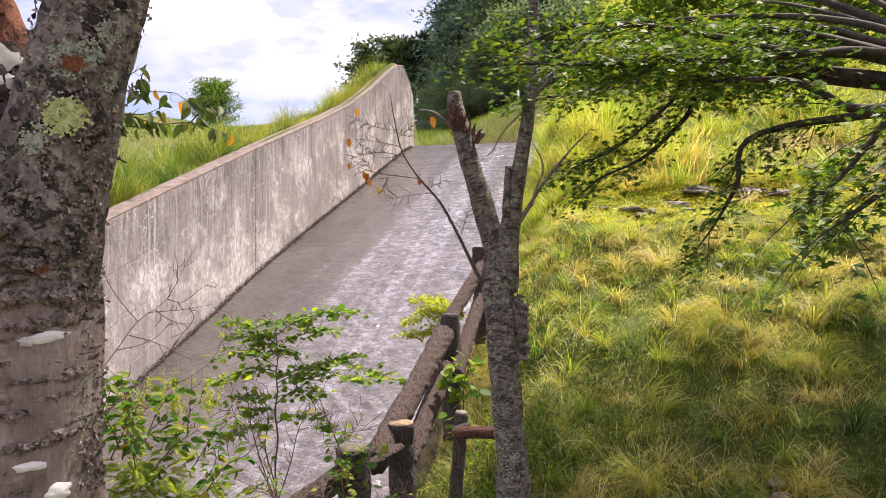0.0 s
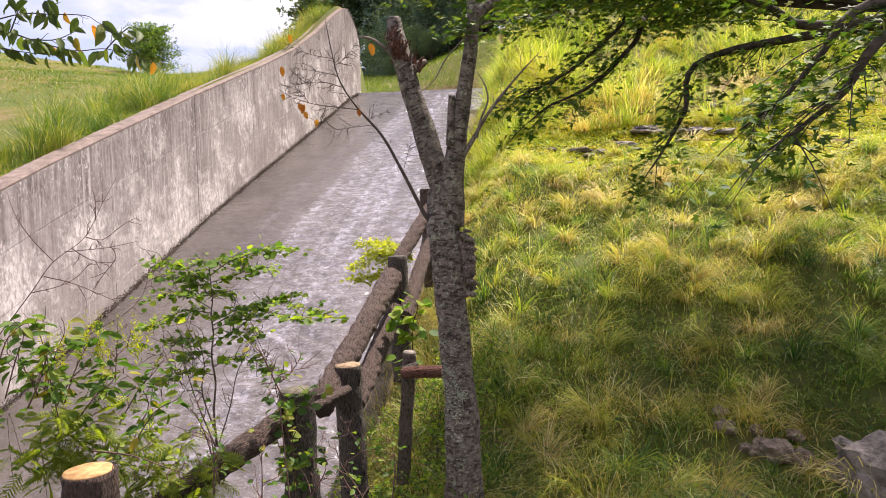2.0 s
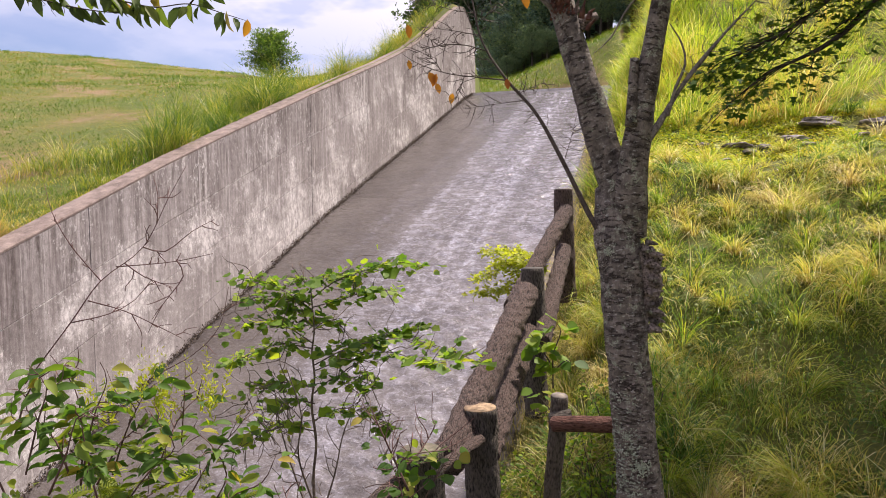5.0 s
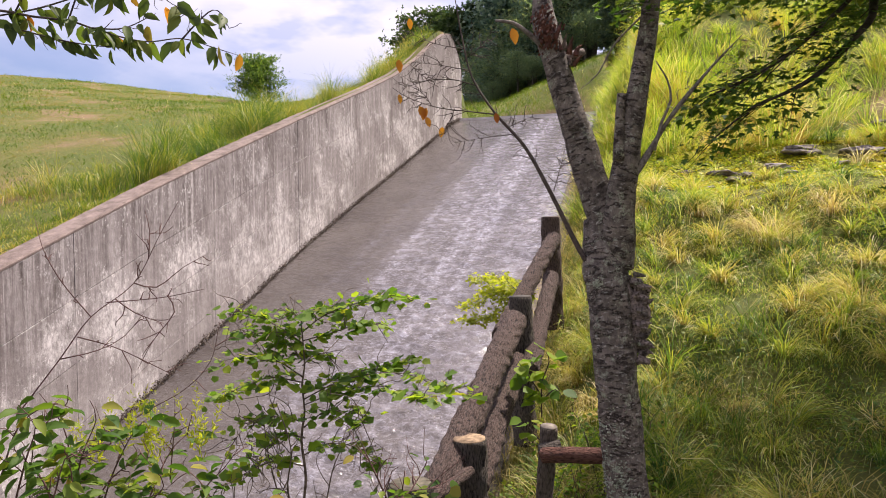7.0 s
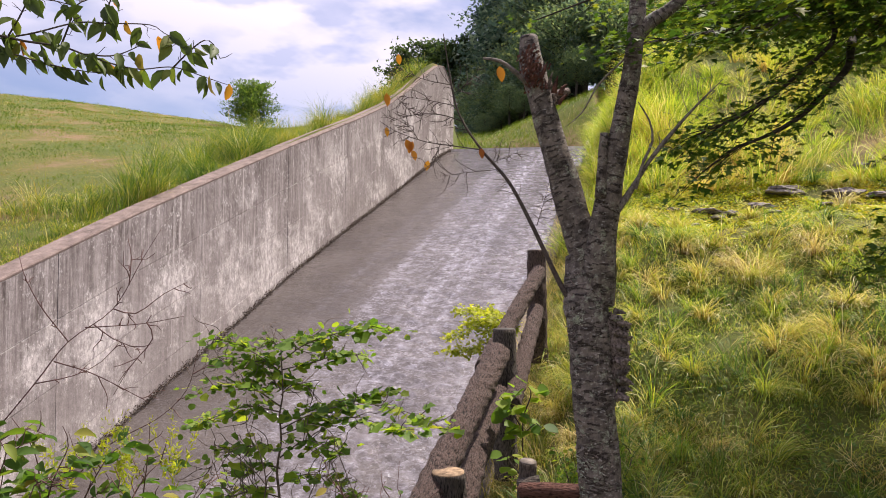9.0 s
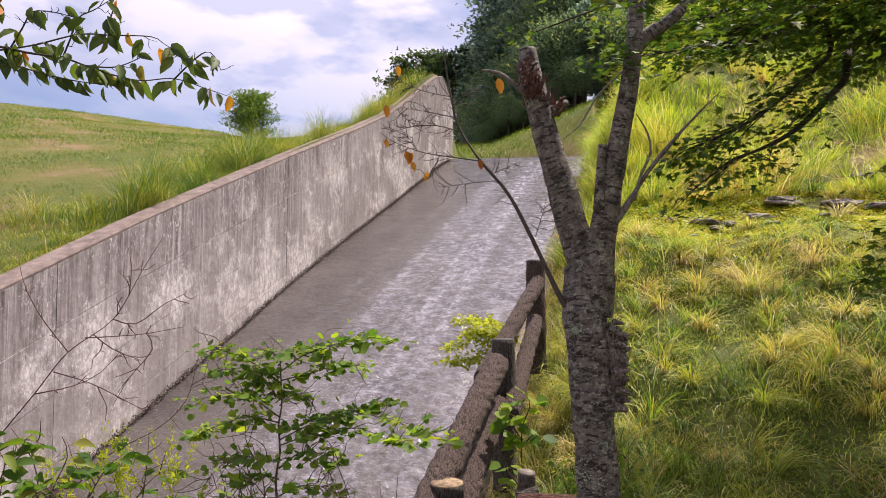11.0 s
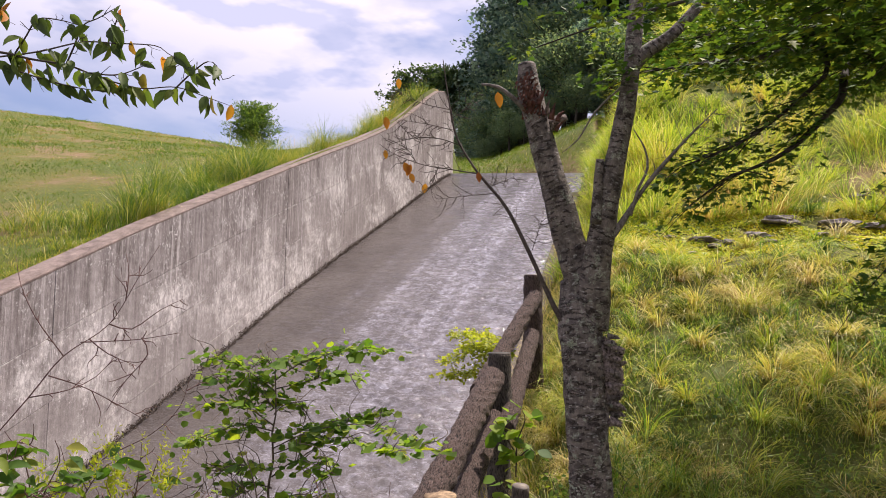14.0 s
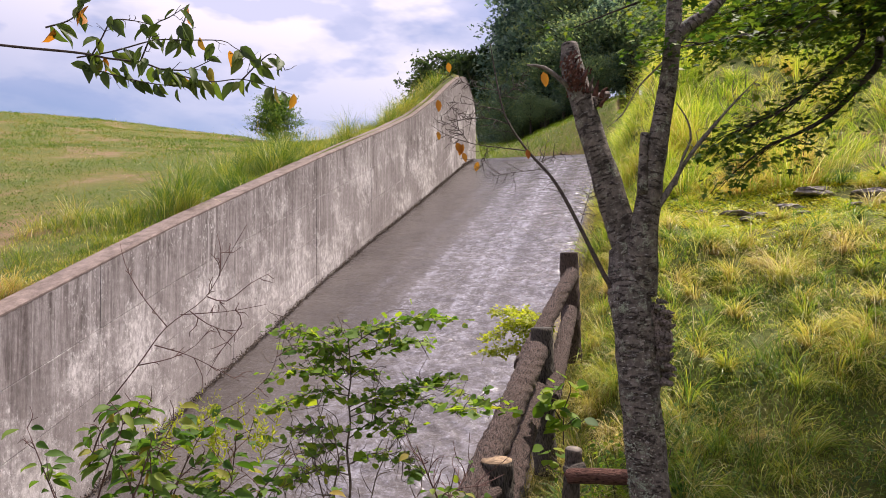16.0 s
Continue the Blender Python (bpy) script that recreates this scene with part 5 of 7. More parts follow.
    for x0, y0, x1, y1, thick in ((-0.02, 1.648, 0.10, 1.640, 0.010), (-0.08, 1.622, 0.03, 1.622, 0.006), (-0.07, 1.600, 0.12, 1.592, 0.011), (-0.01, 1.553, 0.105, 1.560, 0.008), (-0.105, 1.538, 0.01, 1.536, 0.008),
                                  (-0.10, 1.495, 0.005, 1.499, 0.007), (-0.015, 1.468, 0.12, 1.478, 0.007), (-0.045, 1.444, 0.015, 1.446, 0.006), (0.03, 1.444, 0.11, 1.447, 0.009), (-0.035, 1.420, 0.03, 1.424, 0.008),
                                  (-0.03, 1.370, 0.105, 1.388, 0.008), (-0.075, 1.340, 0.0, 1.344, 0.007), (-0.09, 1.300, 0.03, 1.312, 0.006), (-0.12, 1.66, -0.04, 1.655, 0.008), (-0.12, 1.43, -0.06, 1.43, 0.006),
                                  (-0.10, 1.25, 0.06, 1.255, 0.007), (-0.04, 1.20, 0.10, 1.205, 0.007), (-0.11, 1.69, 0.02, 1.70, 0.012), (0.0, 1.675, 0.12, 1.685, 0.009), (-0.11, 1.58, -0.05, 1.575, 0.007)):
        ridge(x0, y0, x1, y1, thick * 1.05)
    # leafy branch reaching out over the chute
    geo = Geo()
    main = [(-2.663, 1.957, 2.511), (-2.299, 2.071, 2.458), (-1.995, 2.168, 2.428), (-1.881, 2.214, 2.408), (-1.756, 2.262, 2.393), (-1.680, 2.298, 2.367), (-1.589, 2.330, 2.338), (-1.488, 2.364, 2.319), (-1.364, 2.403, 2.330), (-1.240, 2.444, 2.292), (-1.167, 2.471, 2.268)]
    limb = [stem[-2], (c.x + 0.0, c.y + 0.3, 3.3), (c.x - 0.7, c.y + 1.2, 3.1)]
    tube(geo, limb + main[:2], (0.030, 0.026, 0.022, 0.012, 0.008), 10, 0.04, 0.1, 0, True, 55)
    tube(geo, main, (0.007, 0.006, 0.005, 0.0045, 0.004, 0.0036, 0.0032, 0.0028, 0.0022, 0.0018, 0.001), 8, 0.02, 0.12, 0, True, 56)
    lines = [main[2:],
             [(-2.014, 2.186, 2.414), (-1.858, 2.218, 2.437), (-1.686, 2.254, 2.478), (-1.555, 2.280, 2.475), (-1.404, 2.312, 2.469), (-1.348, 2.320, 2.437), (-1.258, 2.337, 2.389)],
             [(-1.359, 2.396, 2.328), (-1.298, 2.414, 2.395), (-1.249, 2.431, 2.436), (-1.217, 2.445, 2.422), (-1.196, 2.458, 2.370)],
             [(-1.672, 2.280, 2.364), (-1.589, 2.353, 2.376), (-1.498, 2.426, 2.444)],
             [(-1.757, 2.256, 2.393), (-1.707, 2.240, 2.463), (-1.658, 2.224, 2.532), (-1.587, 2.216, 2.551), (-1.508, 2.210, 2.582)],
             [(-1.950, 2.203, 2.429), (-1.908, 2.211, 2.500), (-1.866, 2.219, 2.567), (-1.780, 2.242, 2.565), (-1.716, 2.260, 2.549)],
             [(-2.014, 2.188, 2.388), (-1.895, 2.234, 2.350), (-1.754, 2.286, 2.316), (-1.634, 2.332, 2.304), (-1.556, 2.365, 2.318)],
             [(-1.587, 2.318, 2.489), (-1.584, 2.305, 2.555), (-1.556, 2.299, 2.607)],
             [(-2.098, 2.107, 2.523), (-1.979, 2.120, 2.552), (-1.907, 2.119, 2.627), (-1.879, 2.104, 2.723)]]
    for k, q in enumerate(lines[1:]):
        tube(geo, q, (0.0036, 0.0028, 0.0014), 6, 0.02, 0.1, 0, True, 60 + k)
        twiglets(geo, q, r, 8, 0.065)
    part("branch", geo, TWIG, tree, "slender leafy branch")
    geo = Geo()
    for q in lines:
        line, s, _ = smooth_line(q, 0.02)
        k = max(4, int(s[-1] / 0.030))
        pick = r.integers(0, len(line), k)
        at = line[pick] + r.normal(0, 0.012, (k, 3))
        tilt = r.uniform(0, 1, (k, 1)) ** 0.6
        along = np.stack([r.normal(0.35, 0.6, k), r.normal(0, 0.5, k), -0.25 - 1.1 * tilt[:, 0]], -1)
        up = np.stack([r.normal(0, 0.8, k), r.normal(-0.7, 0.5, k), r.uniform(0.2, 1.0, k)], -1)
        leaves(geo, at, along, up, r.uniform(0.055, 0.098, k), (OVAL * np.array([0.95, 1, 2.2]), OVALF))
    part("leaves", geo, CHERRYLEAF, tree, "pointed green cherry leaves, a few turning orange")


build_cherry_tree()


# ---- maple ----
def build_maple():
    tree = thing("maple_tree", "spreading green maple with low sweeping branches over the bank", "tree")
    r = np.random.default_rng(21)
    foot = (2.35, 2.05)
    geo = Geo()
    tube(geo, [(foot[0] - 0.25, foot[1] + 0.25, -0.35), (foot[0], foot[1] + 0.1, 0.5), (foot[0] + 0.08, foot[1], 1.5), (foot[0] + 0.02, foot[1] + 0.1, 2.3), (foot[0] - 0.05, foot[1] + 0.2, 3.4)], (0.19, 0.14, 0.12, 0.11, 0.07), 20, 0.05, 0.12, 0.06, True, 71)
    part("trunk", geo, MAPLEBARK, tree)
    hub = (foot[0] + 0.02, foot[1] + 0.08, 2.25)
    limbs_and_shade = [
        [hub] + [(1.957, 2.467, 2.520), (1.642, 2.365, 2.511), (1.337, 2.264, 2.479), (1.040, 2.165, 2.463), (0.750, 2.067, 2.440), (0.409, 1.959, 2.431)],
        [hub] + [(1.816, 2.232, 2.237), (1.662, 2.203, 2.295), (1.521, 2.176, 2.354), (1.310, 2.135, 2.363), (1.205, 2.148, 2.364), (1.109, 2.164, 2.423), (0.970, 2.171, 2.454)],
        [hub] + [(1.977, 2.521, 2.522), (1.582, 2.438, 2.543), (1.211, 2.359, 2.619), (0.840, 2.261, 2.663), (0.597, 2.168, 2.631), (0.359, 2.077, 2.516)],
        [hub] + [(1.312, 3.469, 2.812), (1.168, 3.381, 2.756), (0.923, 3.270, 2.618), (0.642, 3.147, 2.558), (0.392, 3.031, 2.495)],
        [hub] + [(1.490, 3.625, 2.713), (1.252, 3.436, 2.440), (1.016, 3.280, 2.201), (0.745, 3.145, 2.060)],
        [hub] + [(1.334, 3.476, 2.790), (1.191, 3.397, 2.556), (0.925, 3.286, 2.306), (0.771, 3.197, 2.205), (0.612, 3.107, 2.124)],
        [hub] + [(1.808, 1.720, 2.191), (1.639, 1.651, 2.029), (1.512, 1.590, 1.890), (1.351, 1.523, 1.774)],
        [hub] + [(1.785, 1.510, 2.057), (1.627, 1.443, 1.873), (1.509, 1.384, 1.783), (1.376, 1.323, 1.695)],
        [hub] + [(1.567, 2.941, 2.260), (1.436, 2.884, 1.987), (1.328, 2.829, 1.800), (1.240, 2.777, 1.678)],
        [hub, (1.75, 3.0, 2.78), (1.25, 3.5, 2.86), (0.85, 3.65, 2.86), (0.48, 3.6, 2.80)],
        [hub, (1.85, 3.1, 2.84), (1.45, 3.7, 2.98), (1.05, 4.0, 3.02), (0.62, 4.1, 2.96)],
        [hub, (1.95, 3.0, 2.76), (1.70, 3.7, 2.90), (1.45, 4.2, 2.98), (1.05, 4.5, 2.96)],
        [hub, (2.00, 3.0, 2.74), (2.00, 3.8, 2.86), (1.85, 4.4, 2.90), (1.60, 4.8, 2.84)],
        [hub, (1.80, 2.8, 2.64), (1.40, 3.2, 2.74), (1.10, 3.3, 2.74), (0.75, 3.35, 2.66)],
        [hub, (1.9, 2.6, 2.7), (1.2, 3.2, 2.95), (0.4, 3.7, 3.0), (-0.2, 3.9, 2.9)],
        [hub, (1.7, 3.0, 2.8), (1.3, 3.8, 3.0), (0.9, 4.6, 3.1)],
        [hub, (2.3, 3.0, 2.8), (2.3, 4.0, 3.0), (2.2, 4.9, 3.0)],
        [hub, (1.6, 1.7, 2.8), (0.9, 1.6, 3.0), (0.2, 1.9, 3.0)],
        [hub, (3.2, 2.6, 2.7), (4.0, 3.3, 2.9)],
        [hub, (2.9, 1.2, 2.8), (3.3, 0.3, 3.0)],
    ]
    # added limbs, mostly above the view, set sunward to shade the near bank
    for k in range(12):
        ex, ey = 1.0 + 0.62 * (k % 6) + r.uniform(-0.2, 0.2), 5.3 + 0.95 * (k // 6) + r.uniform(-0.3, 0.3)
        ez = 3.5 + 0.28 * (k // 6) + r.uniform(-0.15, 0.25)
        limbs_and_shade.append([hub, (0.7 * hub[0] + 0.3 * ex, 0.65 * hub[1] + 0.35 * ey, 0.45 * hub[2] + 0.55 * ez), (0.3 * hub[0] + 0.7 * ex, 0.3 * hub[1] + 0.7 * ey, ez - 0.05), (ex, ey, ez)])
    # more added limbs: seven shade the cherry trunk, the rest the bank
    for k in range(26):
        ex, ey, ez = r.uniform(0.1, 1.5), r.uniform(0.5, 1.6), r.uniform(3.3, 4.2)
        if k >= 7:
            ex, ey, ez = r.uniform(1.4, 5.2), r.uniform(5.5, 7.0), r.uniform(3.8, 4.4)
        limbs_and_shade.append([hub, (0.6 * hub[0] + 0.4 * ex, 0.6 * hub[1] + 0.4 * ey, 0.4 * hub[2] + 0.6 * ez), (ex, ey, ez)])
    leaf = Geo()
    for k, q in enumerate(limbs_and_shade):
        wood = Geo()
        fat = 0.030 if k < 6 else 0.022
        tube(wood, q, (fat, fat * 0.8, fat * 0.55, fat * 0.35, fat * 0.12), 8, 0.05, 0.15, 0, True, 80 + k)
        line, s, _ = smooth_line(q, 0.03)
        # side twigs lie in flat sprays and carry the leaves
        count = int(s[-1] / (0.026 if k < 3 else 0.034 if k < 9 else 0.0135 if k < 14 else 0.14 if k < 20 else 0.155))
        for _ in range(count):
            u = r.uniform(0.28, 1.0) ** 0.8 if k < 20 else r.uniform(0.77, 1.02)
            p = line[min(int(u * len(line)), len(line) - 1)]
            d = line[-1] - line[len(line) // 2]
            d = d / np.linalg.norm(d)
            az = r.normal(0, 0.9)
            ca, sa = math.cos(az), math.sin(az)
            d = np.array([d[0] * ca - d[1] * sa, d[0] * sa + d[1] * ca, d[2] * 0.7 + r.normal(-0.12, 0.16)])
            ln = r.uniform(0.12, 0.38) * (1.0 if k < 20 else 1.5)
            tip = p + d * ln
            if r.uniform() < 0.45:
                tube(wood, [p, 0.5 * (p + tip) + np.array([0, 0, 0.015]), tip], (0.0028, 0.002, 0.0008), 5, 0.06, 0, 0, False, k)
            m = r.integers(8, 15)
            t = r.uniform(0.25, 1.05, m)[:, None]
            at = p + d * ln * t + r.normal(0, 0.030 if k < 20 else 0.08, (m, 3))
            out = d + r.normal(0, 0.75, (m, 3))
            out[:, 2] = r.normal(-0.25, 0.3, m)
            up = np.stack([r.normal(0, 0.35, m), r.normal(0, 0.35, m), np.ones(m)], -1)
            leaves(leaf, at, out, up, r.uniform(0.026, 0.046, m) * (1.0 if k < 20 else 1.9), (STAR, STARF) if k < 20 else (SPRIG * np.array([1.5, 1, 1]), SPRIGF))
        part("limb", wood, MAPLEBARK, tree)
    part("foliage", leaf, MAPLE, tree, "small star-shaped maple leaves, plus coarse ones added high up for shade")


build_maple()


# ---- shrubs and herbs ----
def spray(wood, leaf, q, r, rad, every, size, shape, flat=0.35, reach=0.05, stem=True):
    """A twig with leaves set along it."""
    if stem:
        tube(wood, q, (rad, rad * 0.7, rad * 0.3), 6, 0.03, 0.15, 0, True, int(r.integers(0, 90)))
    line, s, _ = smooth_line(q, 0.015)
    k = max(3, int(s[-1] / every))
    i = np.clip((r.uniform(0.15, 1.0, k) * len(line)).astype(int), 0, len(line) - 1)
    side = r.normal(0, 1, (k, 3)) * np.array([1, 1, 0.25])
    side /= np.linalg.norm(side, axis=1)[:, None]
    at = line[i] + side * r.uniform(0.2, 1.0, (k, 1)) * reach
    up = np.stack([r.normal(0, flat, k), r.normal(-0.15, flat, k), np.ones(k)], -1)
    side[:, 2] -= 0.15
    leaves(leaf, at, side, up, r.uniform(0.7, 1.2, k) * size, shape)


def build_shrub():
    shrub = thing("maple_sapling", "bright green lobed-leaf sapling beside the log fence", "shrub")
    r = np.random.default_rng(31)
    wood, leaf = Geo(), Geo()
    stem = [(-0.792, 2.227, 0.432), (-0.806, 2.239, 0.60), (-0.794, 2.243, 0.734), (-0.813, 2.252, 0.86), (-0.803, 2.260, 0.963), (-0.818, 2.272, 1.05), (-0.810, 2.279, 1.116), (-0.825, 2.294, 1.232), (-0.838, 2.311, 1.297)]
    tube(wood, stem, (0.0058, 0.0052, 0.0042, 0.0032, 0.0022), 7, 0.03, 0.15, 0, True, 3)
    # lesser stems from the same root, and dead twigs among them
    for q in ([(-0.80, 2.23, 0.43), (-0.87, 2.22, 0.62), (-0.93, 2.23, 0.80), (-0.96, 2.25, 0.95)], [(-0.79, 2.23, 0.43), (-0.73, 2.25, 0.62), (-0.70, 2.28, 0.78), (-0.62, 2.30, 0.93)], [(-0.79, 2.22, 0.50), (-0.83, 2.18, 0.70), (-0.80, 2.15, 0.86), (-0.84, 2.13, 1.02)]):
        tube(wood, q, (0.0036, 0.003, 0.0022, 0.0012), 6, 0.03, 0.15, 0, True, int(r.integers(0, 90)))
        twiglets(wood, q, r, 12, 0.16)
    rows = [
        [(-0.832, 2.314, 1.188), (-0.937, 2.303, 1.255), (-1.045, 2.291, 1.302), (-1.123, 2.288, 1.289)], [(-0.835, 2.313, 1.209), (-0.881, 2.283, 1.230), (-0.969, 2.243, 1.231), (-1.027, 2.210, 1.249)],
        [(-0.835, 2.313, 1.229), (-0.759, 2.345, 1.289), (-0.648, 2.387, 1.330), (-0.534, 2.430, 1.354), (-0.459, 2.463, 1.330)], [(-0.834, 2.313, 1.198), (-0.700, 2.314, 1.236), (-0.592, 2.308, 1.271), (-0.504, 2.296, 1.264)],
        [(-0.835, 2.312, 1.269), (-0.858, 2.280, 1.302), (-0.885, 2.247, 1.314)], [(-0.835, 2.312, 1.269), (-0.827, 2.392, 1.301), (-0.800, 2.477, 1.293)],
        [(-0.810, 2.270, 1.000), (-0.680, 2.277, 1.066), (-0.521, 2.293, 1.103), (-0.363, 2.309, 1.082), (-0.208, 2.325, 1.024)], [(-0.810, 2.269, 1.019), (-0.679, 2.321, 1.077), (-0.532, 2.377, 1.116), (-0.431, 2.420, 1.134)],
        [(-0.810, 2.270, 0.980), (-0.651, 2.260, 1.043), (-0.502, 2.247, 1.066), (-0.394, 2.224, 1.042), (-0.290, 2.200, 1.056)], [(-0.811, 2.269, 1.078), (-0.884, 2.214, 1.143), (-0.961, 2.159, 1.167), (-1.034, 2.106, 1.153)],
        [(-0.811, 2.269, 1.059), (-0.937, 2.270, 1.070), (-1.052, 2.274, 1.031), (-1.159, 2.281, 0.981)], [(-0.809, 2.270, 0.921), (-0.892, 2.196, 0.952), (-0.940, 2.132, 0.946), (-0.965, 2.074, 0.903)],
        [(-0.811, 2.270, 0.901), (-0.698, 2.230, 0.979), (-0.579, 2.193, 0.970), (-0.517, 2.140, 0.970)], [(-0.810, 2.271, 0.862), (-0.907, 2.262, 0.875), (-0.972, 2.263, 0.809), (-1.019, 2.268, 0.743)],
        [(-0.813, 2.270, 0.802), (-0.712, 2.262, 0.854), (-0.604, 2.256, 0.846), (-0.517, 2.245, 0.801)], [(-0.813, 2.271, 0.763), (-0.882, 2.183, 0.803), (-0.937, 2.100, 0.787), (-0.988, 2.018, 0.754)],
        [(-0.812, 2.268, 1.118), (-0.791, 2.325, 1.149), (-0.754, 2.387, 1.120)], [(-0.812, 2.268, 1.138), (-0.889, 2.299, 1.188), (-0.973, 2.328, 1.178)]]
    for q in rows:
        spray(wood, leaf, q, r, 0.0026, 0.0066, 0.026, (LOBED * np.array([1.1, 1, 1.5]), STARF), 0.55, 0.055)
        spray(wood, leaf, q, r, 0.0026, 0.034, 0.048, (LOBED * np.array([1.15, 1, 1.5]), STARF), 0.45, 0.05, False)
        twiglets(wood, q, r, 9, 0.12)
    for q in rows[:6] + rows[9:11] + rows[16:]:
        spray(wood, leaf, q, r, 0.002, 0.0075, 0.021, (LOBED * np.array([1.1, 1, 1.5]), STARF), 0.6, 0.075, False)
    for q in rows[11:16]:
        twiglets(wood, q, r, 12, 0.17)
    part("stem", wood, SAPWOOD, shrub)
    part("foliage", leaf, SHRUBLEAF, shrub, "bright green lobed leaves")


def build_left_shrub():
    shrub = thing("oval_leaf_shrub", "tangled shrub with oval leaves and bare red-brown twigs", "shrub")
    r = np.random.default_rng(33)
    wood, leaf = Geo(), Geo()
    rows = [
        [(-1.156, 1.559, 0.808), (-1.117, 1.534, 0.970), (-1.106, 1.501, 1.097), (-1.135, 1.458, 1.190)], [(-1.156, 1.559, 0.808), (-1.089, 1.541, 0.999), (-1.022, 1.523, 1.112), (-1.011, 1.491, 1.171)], [(-1.214, 1.440, 0.877), (-1.146, 1.422, 1.030), (-1.092, 1.401, 1.124), (-1.103, 1.363, 1.186)],
        [(-1.145, 1.665, 0.798), (-1.101, 1.676, 0.925), (-1.042, 1.691, 1.037), (-1.004, 1.700, 1.069)], [(-1.023, 1.698, 0.800), (-1.002, 1.737, 0.900), (-0.978, 1.777, 0.970), (-0.952, 1.818, 1.002)], [(-1.104, 1.469, 0.878), (-1.132, 1.461, 0.963), (-1.188, 1.445, 1.033)],
        [(-1.061, 1.896, 0.651), (-0.979, 1.916, 0.791), (-0.913, 1.933, 0.862), (-0.863, 1.946, 0.932)], [(-1.113, 1.571, 0.809), (-1.067, 1.616, 0.918), (-1.032, 1.660, 0.953), (-1.026, 1.696, 0.974)], [(-1.073, 1.374, 0.865), (-1.023, 1.386, 0.973), (-0.998, 1.392, 1.054), (-0.946, 1.405, 1.081)],
        [(-1.450, 1.586, 0.731), (-1.513, 1.568, 0.887), (-1.576, 1.550, 1.044)], [(-0.994, 1.914, 0.617), (-0.945, 1.926, 0.722), (-0.996, 1.912, 0.826), (-1.064, 1.893, 0.877)], [(-1.242, 1.432, 0.961), (-1.189, 1.444, 1.104), (-1.107, 1.465, 1.162), (-1.052, 1.480, 1.149)],
        [(-1.105, 1.623, 0.692), (-0.984, 1.619, 0.837), (-0.886, 1.606, 0.922), (-0.921, 1.576, 1.007)], [(-0.870, 1.645, 0.610), (-0.753, 1.642, 0.776), (-0.639, 1.630, 0.842), (-0.584, 1.611, 0.926)], [(-1.073, 1.533, 0.764), (-1.073, 1.498, 0.929), (-1.055, 1.462, 1.050)]]
    for q in rows:
        spray(wood, leaf, q, r, 0.0030, 0.0150, 0.056, (OVAL * np.array([0.98, 1, 2.2]), OVALF), 0.8, 0.045)
        twiglets(wood, q, r, 5, 0.10)
    for q in ([(-1.334, 1.561, 1.077), (-1.234, 1.628, 1.240), (-1.175, 1.684, 1.354), (-1.074, 1.741, 1.447), (-1.010, 1.777, 1.586), (-0.968, 1.808, 1.681)], [(-1.152, 1.659, 1.358), (-1.243, 1.651, 1.458), (-1.304, 1.651, 1.552), (-1.335, 1.660, 1.632)], [(-1.144, 1.712, 1.393), (-1.062, 1.751, 1.398), (-0.994, 1.786, 1.405), (-0.901, 1.828, 1.425)],
              [(-1.032, 1.690, 1.452), (-0.993, 1.735, 1.437), (-0.937, 1.783, 1.492), (-0.894, 1.829, 1.525)], [(-1.190, 1.649, 1.302), (-1.090, 1.676, 1.272), (-0.998, 1.701, 1.227), (-0.934, 1.718, 1.193)], [(-1.024, 1.743, 1.516), (-1.035, 1.765, 1.597), (-1.063, 1.783, 1.654)], [(-1.242, 1.636, 1.239), (-1.161, 1.692, 1.258), (-1.108, 1.740, 1.294), (-1.076, 1.782, 1.356)],
              [(-0.975, 1.757, 1.412), (-0.956, 1.762, 1.364), (-1.018, 1.747, 1.282), (-1.063, 1.735, 1.200)], [(-1.223, 1.747, 0.923), (-1.113, 1.775, 1.041), (-0.969, 1.813, 1.126), (-0.890, 1.833, 1.210), (-0.860, 1.840, 1.326)], [(-1.014, 1.803, 0.860), (-0.997, 1.806, 1.026), (-0.993, 1.806, 1.125)], [(-1.084, 1.676, 1.408), (-1.031, 1.691, 1.368), (-0.954, 1.711, 1.338)]):
        bare = Geo()
        tube(bare, q, (0.0021, 0.0014, 0.0007), 6, 0.03, 0.2, 0, True, int(r.integers(0, 90)))
        twiglets(bare, q, r, 4, 0.07)
        part("bare_twig", bare, REDTWIG, shrub)
    for q in [(-1.163, 1.659, 0.972), (-1.090, 1.704, 1.013), (-1.037, 1.744, 0.966), (-0.921, 1.800, 1.034), (-1.008, 1.803, 1.026)]:
        flower, m = Geo(), 34
        for k in range(5):
            base = np.array(q) + r.normal(0, 0.030, 3) - np.array([0, 0, 0.05])
            lean = np.array([r.normal(0, 0.35), r.normal(0, 0.25), 1.0])
            t = r.uniform(0, 1, (m, 1))
            at = base + lean * 0.15 * t + r.normal(0, 0.004, (m, 3))
            leaves(flower, at, r.normal(0, 1, (m, 3)) + np.array([0, 0, 0.9]), r.normal(0, 1, (m, 3)), 0.026 - 0.016 * t[:, 0], (OVAL * np.array([0.5, 1, 1]), OVALF))
        tagged(part("flower_head", flower, LIME, shrub), "yellow-green flower head", kind="stuff")
    tagged(part("stem", wood, REDTWIG, shrub), kind="stuff")
    part("foliage", leaf, OVALLEAF, shrub, "glossy oval leaves")


